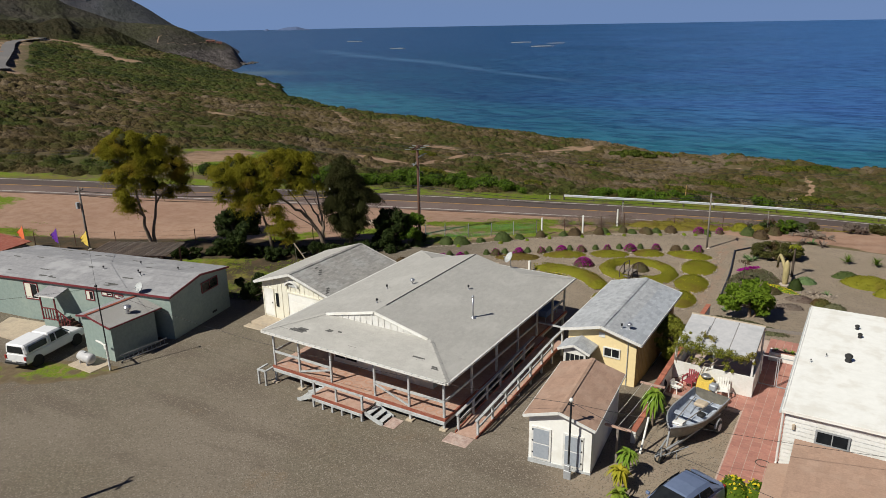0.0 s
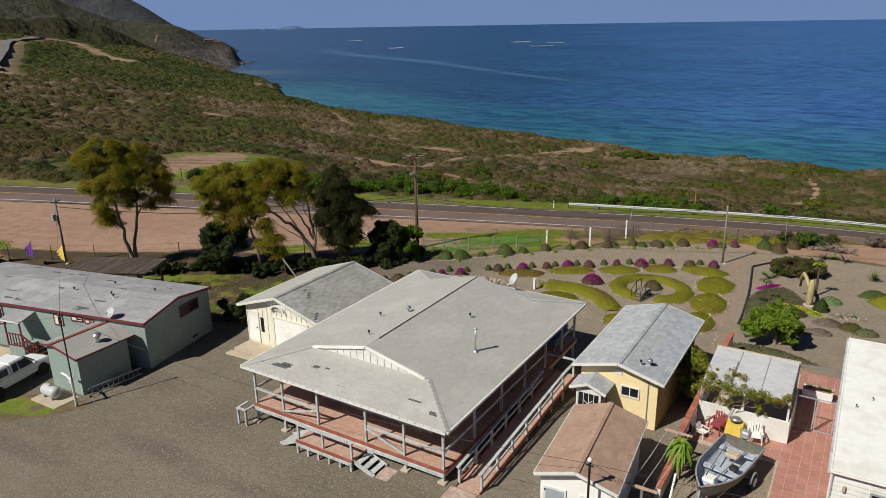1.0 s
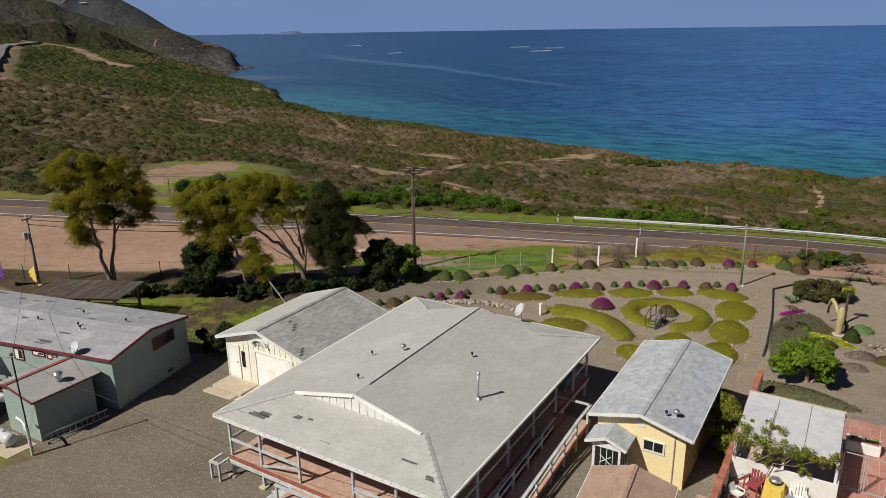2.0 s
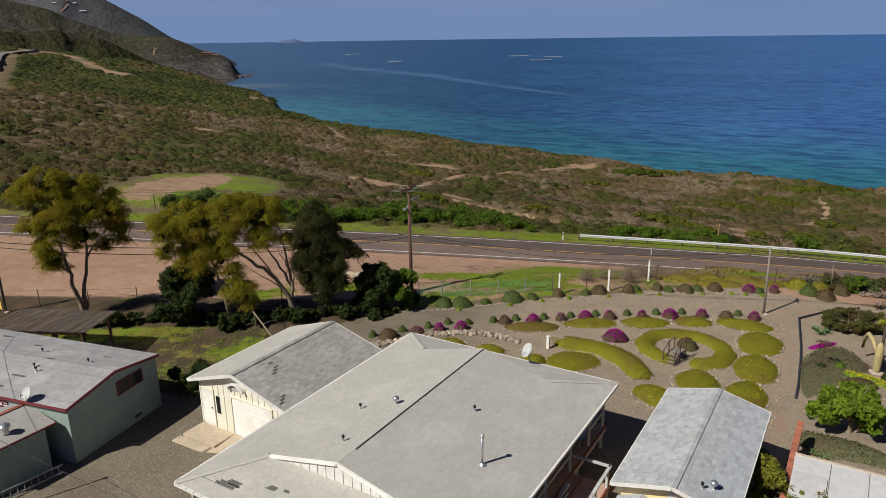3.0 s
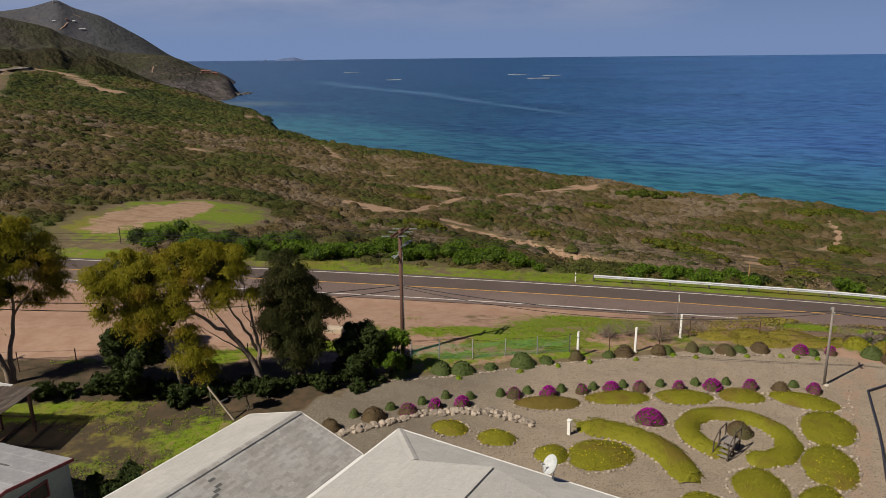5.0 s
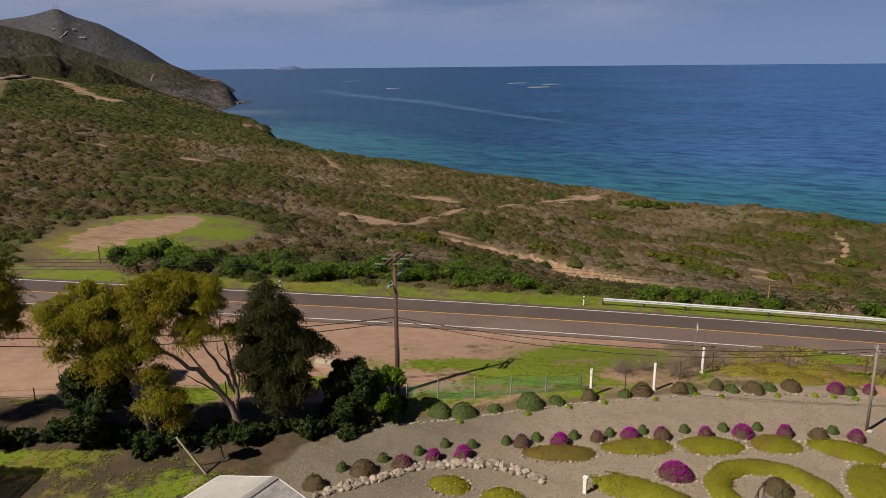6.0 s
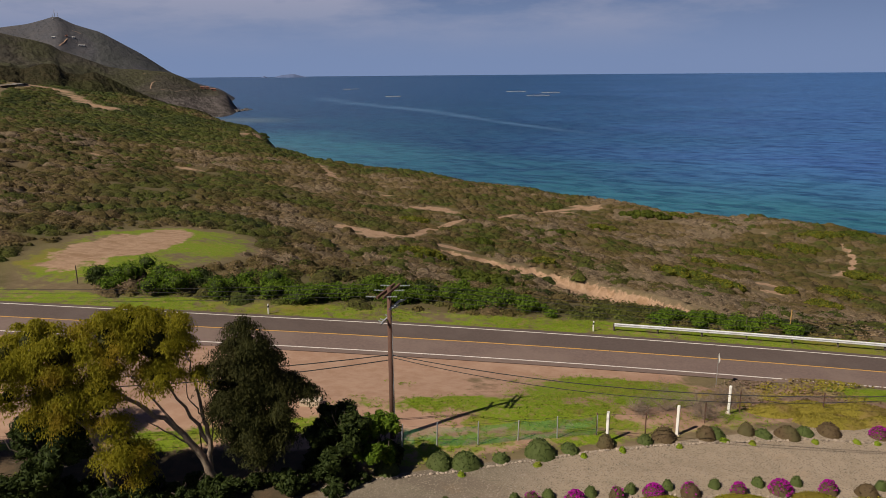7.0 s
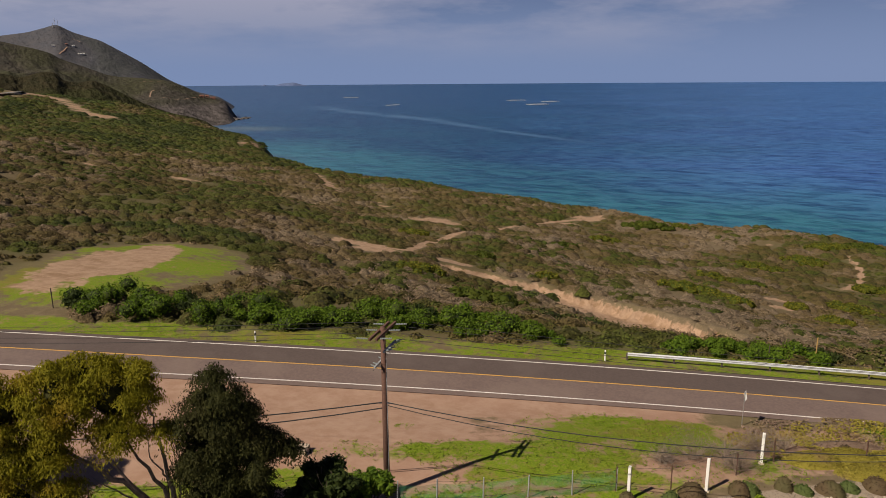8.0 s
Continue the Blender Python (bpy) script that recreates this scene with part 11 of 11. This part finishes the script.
# the black pipe that edges the bed, the little bridge, the white stand-pipe
single("edging_pipe", Geo().tube([(x, y, gz(x, y) + 0.07) for x, y in ((-5.6, 70.2), (-7.5, 68.6), (-9.35, 65.75), (-9.05, 63.2), (-8.75, 60.7), (-8.55, 58.5), (-8.44, 56.6), (-8.3, 54.5), (-8.26, 52.5))], 0.075, 8), M["hose"], "thick black pipe laid along the bed's edge", "pipe", smooth=True)
br_ = thing("garden_bridge", -15.6, 54.05, gz(-15.6, 54), "small dark wooden bridge with steps and handrails", "garden bridge", 78)
br_.scale = (0.85, 0.85, 0.85)
for s in (-1, 1):
    part("side_beam", Geo().beam((-1.0, s * 0.42, 0.05), (-0.1, s * 0.42, 0.62), 0.06, 0.14).beam((-0.1, s * 0.42, 0.62), (0.9, s * 0.42, 0.62), 0.06, 0.14), M["timber"], br_)
    for x, z0, z1 in ((-0.95, 0, 0.95), (-0.1, 0, 1.5), (0.85, 0, 1.5)):
        part("post", Geo().box(x - 0.035, s * 0.46 - 0.035, z0 - 0.05, x + 0.035, s * 0.46 + 0.035, z1), M["timber"], br_)
    part("handrail", Geo().beam((-0.98, s * 0.46, 0.97), (-0.1, s * 0.46, 1.5), 0.06, 0.05).beam((-0.12, s * 0.46, 1.5), (0.9, s * 0.46, 1.5), 0.06, 0.05), M["timber"], br_)
for i in range(3):
    part("tread", Geo().box(-0.98 + i * 0.3, -0.4, 0.16 + i * 0.17, -0.72 + i * 0.3, 0.4, 0.20 + i * 0.17), M["timber_pale"], br_)
for i in range(6):
    part("plank", Geo().box(-0.08 + i * 0.165, -0.4, 0.66, 0.075 + i * 0.165, 0.4, 0.70), M["timber_pale"], br_)
sp_ = place("standpipe", -23.35, 51.4, gz(-23.3, 51.4), "white painted stand-pipe post with a tap", "stand-pipe")
z = gz(-23.3, 51.4)
wpart("post", Geo().box(-23.44, 51.31, z - 0.1, -23.26, 51.49, z + 0.85, 0.015), M["plastic_white"], sp_)
wpart("cap", Geo().box(-23.47, 51.28, z + 0.85, -23.23, 51.52, z + 0.9, 0.01), M["plastic_white"], sp_)


# ---- coastal scrub ----
def scrub_material(name, cols, scale=3.0, leafy=False):
    """Colour by each bush's own tone; shade in fine gaps is painted in as dark noise."""
    m = bpy.data.materials.new(name)
    m.use_nodes = True
    t = m.node_tree
    bsdf = t.nodes["Principled BSDF"]
    bsdf.inputs["Roughness"].default_value, bsdf.inputs["Specular IOR Level"].default_value = 0.85, 0.15
    geo = t.nodes.new("ShaderNodeNewGeometry")
    at = t.nodes.new("ShaderNodeAttribute")
    at.attribute_name = "tone"
    cr_ = t.nodes.new("ShaderNodeValToRGB")
    e = cr_.color_ramp.elements
    while len(e) < len(cols):
        e.new(0.5)
    for i, c in enumerate(cols):
        e[i].position = i / (len(cols) - 1)
        e[i].color = (*c, 1)
    t.links.new(at.outputs["Fac"], cr_.inputs["Fac"])
    hsv = t.nodes.new("ShaderNodeHueSaturation")
    mr = t.nodes.new("ShaderNodeMapRange")
    mr.inputs[3].default_value, mr.inputs[4].default_value = 0.86, 1.14
    t.links.new(geo.outputs["Random Per Island"], mr.inputs[0])
    t.links.new(mr.outputs[0], hsv.inputs["Value"])
    t.links.new(cr_.outputs["Color"], hsv.inputs["Color"])
    col = hsv.outputs["Color"]
    if not leafy:
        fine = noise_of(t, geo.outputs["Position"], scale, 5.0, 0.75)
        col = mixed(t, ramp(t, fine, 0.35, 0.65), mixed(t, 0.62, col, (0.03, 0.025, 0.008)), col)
        bp = node(t, "ShaderNodeBump", Strength=1.0, Distance=0.45)
        t.links.new(fine, bp.inputs["Height"])
        t.links.new(bp.outputs["Normal"], bsdf.inputs["Normal"])
    t.links.new(col, bsdf.inputs["Base Color"])
    return m


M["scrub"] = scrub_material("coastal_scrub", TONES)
M["scrub_leaf"] = scrub_material("coastal_scrub_leaves", TONES, leafy=True)


def dome_variants(count, seed, n=9, m=4):
    rs = np.random.RandomState(seed)
    out = []
    for _ in range(count):
        p1, p2 = rs.uniform(0, 6.28, 2)
        v = [(rs.normal(0, 0.1), rs.normal(0, 0.1), 1.0)]
        for i in range(1, m + 1):
            t = i / m
            for k in range(n):
                a = 2 * math.pi * (k + 0.5 * (i % 2)) / n
                q = (1 + 0.22 * math.sin(2 * a + p1) + 0.16 * math.sin(3 * a + p2)) * rs.uniform(0.93, 1.07)
                v.append((t * q * math.cos(a), t * q * math.sin(a), (1 - t ** 2.4) * (1 + 0.22 * math.sin(2 * a + p2)) * rs.uniform(0.94, 1.06) - (0.12 if i == m else 0)))
        out.append(np.array(v))
    f = []
    for k in range(n):
        f.append((0, 1 + k, 1 + (k + 1) % n))
        for i in range(m - 1):
            a, b = 1 + i * n + k, 1 + i * n + (k + 1) % n
            f += [(a, a + n, b + n), (a, b + n, b)]
    return out, np.array(f)


def scatter(name, px, py, size, tall, tone, seed, label, n=9, m=4, leaves=0, leaf=0.2):
    rs = np.random.RandomState(seed)
    domes, f = dome_variants(14, seed, n, m)
    pick = rs.randint(0, 14, len(px))
    base = np.stack(domes)[pick]
    a = rs.uniform(0, 2 * math.pi, len(px))
    c, s = np.cos(a)[:, None], np.sin(a)[:, None]
    st = rs.uniform(0.8, 1.3, (len(px), 1))
    x, y = base[:, :, 0] * size[:, None] * st, base[:, :, 1] * size[:, None] / st
    if leaves > 40:
        x, y = x * 0.85, y * 0.85
    z = base[:, :, 2] * (size * tall)[:, None] * (0.8 if leaves > 40 else 1.0)
    gzv = ground_z(px, py)
    u, v = road_uv(px, py)
    w = smooth01(7, 40, v - road_bend(u))
    gzv = gzv + w * (rumple(px, py, 0.11) * 1.1 + rumple(px, py, 0.035) * 2.6)
    V = np.stack([x * c - y * s + px[:, None], x * s + y * c + py[:, None], z + gzv[:, None]], -1).reshape(-1, 3)
    F = (f[None] + (np.arange(len(px)) * base.shape[1])[:, None, None]).reshape(-1, 3)
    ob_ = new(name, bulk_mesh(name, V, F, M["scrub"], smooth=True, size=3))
    ob_.data.attributes.new("tone", "FLOAT", "POINT").data.foreach_set("value", np.repeat(tone, base.shape[1]).astype(np.float32))
    tagged(ob_, label=label, category="scrub", kind="stuff")
    if leaves:
        cnt = len(px) * leaves
        t, a = np.sqrt(rs.uniform(0, 1.1, cnt)), rs.uniform(0, 2 * math.pi, cnt)
        own = np.repeat(np.arange(len(px)), leaves)
        sz = size[own]
        P = np.stack([px[own] + sz * t * np.cos(a), py[own] + sz * t * np.sin(a), gzv[own] + sz * tall[own] * np.clip(1 - t ** 2.2, 0, 1) * rs.uniform(0.85, 1.25, cnt) + 0.05], -1)
        N = np.stack([t * np.cos(a), t * np.sin(a), 1.1 - 0.6 * t], -1)
        q = leaf_quads(P, N, leaf, rs, 0.6, 0.26)
        lo = new(name + "_leaves", leaf_mesh(name + "_leaves", q, M["scrub_leaf"]))
        lo.data.attributes.new("tone", "FLOAT", "POINT").data.foreach_set("value", np.repeat(np.clip(tone[own] + rs.normal(0, 0.05, cnt), 0, 1), 4).astype(np.float32))
        lo.parent = ob_
        tagged(lo, label="leafy twigs of the scrub", kind="stuff")
    return ob_


def scrub_places(count, x0, x1, y0, y1, seed, keep=0.35, gap=0.03):
    rs = np.random.RandomState(seed)
    x, y = rs.uniform(x0, x1, count), rs.uniform(y0, y1, count)
    ms = masks(x, y)
    u, v = road_uv(x, y)
    clump = 0.5 + 0.5 * rumple(x, y, 0.25) + rs.uniform(-0.4, 0.4, count)
    d, a = near_line(x, y, GULLY)
    # what the fan of view from the yard can reach
    az = np.degrees(np.arctan2(y - 5, x + 2))
    ok = (ms["scrub"] > 0.5) & (ms["grass"] < 0.5) & (y < coast_y(x) + 2) & (clump > keep) & (az < 166) & (az > 66) & (d > 5.0 + 10.0 * a)
    # low growth in front of the worn paths and the gully
    r = np.hypot(x + 14, y - 8)
    for step in (1.6, 3.4):
        ok &= masks(x + (x + 14) / r * step, y + (y - 8) / r * step)["path"] < 0.45
    return x[ok], y[ok], rs


px, py, rs = scrub_places(21000, -150, 60, 34, 200, 1, 0.18)
pu, pv = road_uv(px, py)
close = pv - road_bend(pu) < 42
for name, own, leaves, leaf, seed in (("scrub_near", close, 84, 0.12, 2), ("scrub_lower", ~close, 22, 0.17, 12)):
    qx, qy = px[own], py[own]
    scatter(name, qx, qy, 0.42 + 1.35 * rs.rand(len(qx)) ** 2.2, rs.uniform(0.35, 0.65, len(qx)), tone_of(qx, qy, rs), seed, "dense low olive and brown coastal scrub", 7, 2, leaves, leaf)
px, py, rs = scrub_places(70000, -420, 120, 110, 440, 3, 0.2)
far = ~((px > -150) & (px < 60) & (py < 200))
px, py = px[far], py[far]
scatter("scrub_middle", px, py, 0.5 + 2.0 * rs.rand(len(px)) ** 2.6, rs.uniform(0.30, 0.60, len(px)), tone_of(px, py, rs), 4, "low olive and brown scrub on the slope", 6, 2, 7, 0.24)
px, py, rs = scrub_places(15000, -760, -380, 60, 440, 5, 0.25)
scatter("scrub_far", px, py, rs.uniform(1.3, 3.2, len(px)), rs.uniform(0.3, 0.55, len(px)), tone_of(px, py, rs), 6, "scrub on the far hillside", 6, 2, 8, 0.5)
# broad cushions of brighter green bushes, in clusters
cx_, cy_, rs = scrub_places(3400, -460, 90, 75, 430, 7, 0.3)
rich = (lumps(cx_, cy_, 45, 41) + 0.5 * lumps(cx_, cy_, 18, 42) + 0.25 * smooth01(-60, -260, cx_)) > 0.02
cx_, cy_ = cx_[rich][:760], cy_[rich][:760]
per_ = rs.randint(2, 8, len(cx_))
own_ = np.repeat(np.arange(len(cx_)), per_)
wide_ = rs.uniform(1.2, 3.4, len(cx_))[own_]
px, py = cx_[own_] + rs.normal(0, 1.0, len(own_)) * wide_, cy_[own_] + rs.normal(0, 0.8, len(own_)) * wide_
hue_ = np.clip(rs.normal(0.70, 0.10, len(cx_)), 0.5, 0.97)[own_]
mk_ = masks(px, py)
fine_ = (mk_["scrub"] > 0.5) & (mk_["path"] < 0.2) & (py < coast_y(px))
px, py, hue_ = px[fine_], py[fine_], hue_[fine_]
scatter("green_scrub_patches", px, py, rs.uniform(1.1, 2.7, len(px)), rs.uniform(0.36, 0.58, len(px)), np.clip(hue_ + rs.normal(0, 0.04, len(px)), 0, 1), 8, "brighter green bushes among the scrub", 8, 3, 56, 0.19)

px, py, rs = scrub_places(9000, -400, -150, -20, 112, 9, 0.2)
scatter("scrub_by_the_road", px, py, rs.uniform(0.7, 1.9, len(px)) ** 1.2, rs.uniform(0.35, 0.65, len(px)), tone_of(px, py, rs), 10, "low green and brown scrub above the road", 7, 2, 10, 0.40)

# the green bushes along the far side of the road
rs = np.random.RandomState(11)
for k in range(70):
    u = -33 + k * 1.25 + rs.normal(0, 0.4)
    w = rs.uniform(8.2, 13.0)
    if 10.5 < u < 22 and rs.rand() < 0.8 or u > 34 and rs.rand() < 0.85:
        continue
    if u > 10.5:
        w = rs.uniform(7.6, 9.6)
    x, y, z = road_point(u, w)
    r = rs.uniform(1.2, 2.1) * (0.5 if 10.5 < u < 22 else 0.68 if u > 10.5 else 1)
    gz_ = gz(x, y) + float(smooth01(7, 40, w)) * float(rumple(x, y, 0.11) * 1.1 + rumple(x, y, 0.035) * 2.6)
    t = thing("roadside_bush", x, y, gz_ - 0.1, "leafy green bush along the far side of the road", "bush", 0, "roadside bushes")
    nc = 7
    cs = [(rs.normal(0, 0.5) * r, rs.normal(0, 0.4) * r, rs.uniform(0.25, 0.75) * r) for _ in range(nc)]
    cr2 = [r * rs.uniform(0.4, 0.62) for _ in range(nc)]
    lf = LEAF["green"] if rs.rand() < 0.93 else LEAF["dark"]
    o = new("leaves", leaf_mesh("leaves", clump_cloud(cs, cr2, 260, 0.12, rs, 0.8, 0.5), lf))
    o.parent = t
    # dark-leaf core: the shade between the bush's leaves put into colour
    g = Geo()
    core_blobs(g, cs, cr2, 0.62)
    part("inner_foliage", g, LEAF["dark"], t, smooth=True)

# broad low cushions of olive and green bushes that stand out on the slope: place, half width, kind of leaf
LEAF["olive"] = leaf_material("olive_bush_leaves", (0.092, 0.094, 0.012), (0.168, 0.160, 0.018), (0.120, 0.124, 0.014))
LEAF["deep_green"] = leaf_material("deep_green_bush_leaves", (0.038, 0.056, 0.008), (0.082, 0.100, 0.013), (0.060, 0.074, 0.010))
rs = np.random.RandomState(21)
for x, y, wide, kind in ((-117, 178, 3.7, 0), (-83, 128, 4.1, 0), (-64, 117, 5.6, 1), (-92, 168, 3.3, 1), (-89, 212, 3.5, 1), (-73, 162, 2.3, 0), (-93, 261, 5.6, 0), (-91, 309, 10, 1), (-82, 324, 6.1, 0),
                         (-48, 183, 7.0, 0), (-49, 219, 5.0, 0), (-43, 257, 7.6, 0), (-32, 278, 7.2, 0), (-26, 305, 7.8, 0), (-16, 312, 6.0, 1), (-40, 218, 4.4, 1), (-17, 207, 6.0, 0), (-12, 245, 6.1, 0),
                         (-20, 185, 3.7, 0), (-28, 194, 2.2, 0), (-39, 183, 4.1, 0)):
    away = Vector((x + 16, y - 8)).normalized()
    t = thing("bush_cluster", x, y, float(wild_z(np.array(float(x)), np.array(float(y)))) - 0.1, ("low spreading olive-yellow" if kind == 0 else "low dense dark green") + " bushes on the brown slope", "bushes", 0, "bush clusters")
    cs, cr2 = [], []
    for _ in range(int(10 + 4.5 * wide)):
        a, q = rs.uniform(0, 2 * math.pi), math.sqrt(rs.rand())
        across, deep = wide * q * math.cos(a), 0.62 * wide * q * math.sin(a)
        r = rs.uniform(0.95, 1.6) * (0.8 + 0.05 * wide) * (1.1 - 0.4 * q * q)
        bx, by = across * away.y + deep * away.x, -across * away.x + deep * away.y
        cs.append((bx, by, float(wild_z(np.array(x + bx), np.array(y + by))) - t.location.z + 0.45 * r))
        cr2.append(r)
    o = new("leaves", leaf_mesh("leaves", clump_cloud(cs, cr2, 170, 0.23, rs, 0.75, 0.55), LEAF["olive" if kind == 0 else "deep_green"]))
    o.parent = t
    # deep green core under olive leaves paints in the cluster's inner shade
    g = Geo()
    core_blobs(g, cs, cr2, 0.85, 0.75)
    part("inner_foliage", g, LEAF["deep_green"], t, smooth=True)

# tufts of grass and weeds on the verges, the green strip and the back yard
rs = np.random.RandomState(13)
tx, ty = rs.uniform(-75, 10, 110000), rs.uniform(34, 105, 110000)
mk = masks(tx, ty)
tu, tv = road_uv(tx, ty)
tw = tv - road_bend(tu)
inside = (tx > -36.2) & (tx < -28.3) & (ty < 40.5)
ok = (mk["grass"] > 0.3) & (mk["gravel"] < 0.4) & (np.abs(tw) > 3.9) & ~inside & (0.5 + 0.5 * rumple(tx, ty, 0.6) + rs.uniform(-0.3, 0.3, len(tx)) > 0.45)
tx, ty = tx[ok][:26000], ty[ok][:26000]
tz = ground_z(tx, ty)
pos = np.stack([tx, ty, tz + 0.06], -1)
tagged(new("grass_tufts", leaf_mesh("grass_tufts", leaf_quads(np.repeat(pos, 4, 0) + rs.normal(0, 0.07, (len(pos) * 4, 3)) * (1, 1, 0.2), np.tile((0.0, 0.0, 1.0), (len(pos) * 4, 1)), 0.07, rs, 0.3, 0.45), LEAF["grass"])), label="tufts of green and yellowing grass", category="grass", kind="stuff")

# creeping plants over the bank between garden and road
rs = np.random.RandomState(14)
bx_, by_ = rs.uniform(-24, 8, 100000), rs.uniform(68, 96, 100000)
bu_, bv_ = road_uv(bx_, by_)
bw_ = bv_ - road_bend(bu_)
on_ = (bw_ > -12.5 + 2 * lumps(bx_, by_, 3, 51)) & (bw_ < -4.05 - 0.9 * (1 - smooth01(24, 31, bu_))) & (bu_ > 19 + 2.5 * lumps(bx_, by_, 2.5, 52)) & (bu_ < 62)
on_ &= (lumps(bx_, by_, 2.2, 53) + 0.5 * lumps(bx_, by_, 0.9, 54) + rs.uniform(-0.4, 0.4, len(bx_))) > -0.35
bx_, by_, bw_ = bx_[on_], by_[on_], bw_[on_]
redder = lumps(bx_, by_, 3.5, 55) + 0.22 * (bw_ + 8) + rs.normal(0, 0.25, len(bx_)) > 0.55
for pick_, leaf_, label_ in ((redder, "straw", "pinkish-brown dry creeping plants along the bank's top"), (~redder, "bank", "olive-yellow creeping plants over the bank")):
    q_ = np.stack([bx_[pick_], by_[pick_], ground_z(bx_[pick_], by_[pick_]) + 0.07 + 0.10 * (1 + lumps(bx_[pick_], by_[pick_], 1.1, 56))], -1)
    tagged(new("creeper", leaf_mesh("creeper", leaf_quads(q_, np.tile((0.0, 0.0, 1.0), (len(q_), 1)), 0.10, rs, 0.6, 0.5), LEAF[leaf_])), label=label_, category="ground cover", kind="stuff")

# bare grey twiggy shrubs by the road
for k, (x, y, r) in enumerate(((-24.8, 67.4, 1.8), (-23.4, 69.0, 1.7), (-22.6, 67.2, 1.6), (-21.9, 71.0, 1.7), (-26.2, 66.0, 1.3), (-20.6, 72.6, 1.5), (-11.0, 77.5, 1.4))):
    t = thing("bare_shrub", x, y, gz(x, y), "bare grey twiggy shrub", "shrub", 0, "bare shrubs")
    g = Geo()
    for _ in range(34):
        a, e = rs.uniform(0, 2 * math.pi), rs.uniform(0.3, 1.3)
        L = r * rs.uniform(0.6, 1.1)
        p = Vector((L * math.cos(a) * math.cos(e), L * math.sin(a) * math.cos(e), L * math.sin(e) * 0.8))
        q = p * 0.5 + Vector((0, 0, 0.06))
        g.tube([(0, 0, 0), q, p], [0.018, 0.012, 0.005], 4)
        for _ in range(3):
            g.tube([q, q + Vector(rs.normal(0, 0.22, 3)) * r], [0.009, 0.004], 4)
    part("twig_frame", g, M["bark"], t)
    cs = [(rs.normal(0, 0.4) * r, rs.normal(0, 0.4) * r, rs.uniform(0.2, 0.6) * r) for _ in range(6)]
    o = new("dry_leaves", leaf_mesh("dry_leaves", clump_cloud(cs, [0.45 * r] * 6, 190, 0.055, rs, 0.8, 0.25), LEAF["dry"]))
    o.parent = t
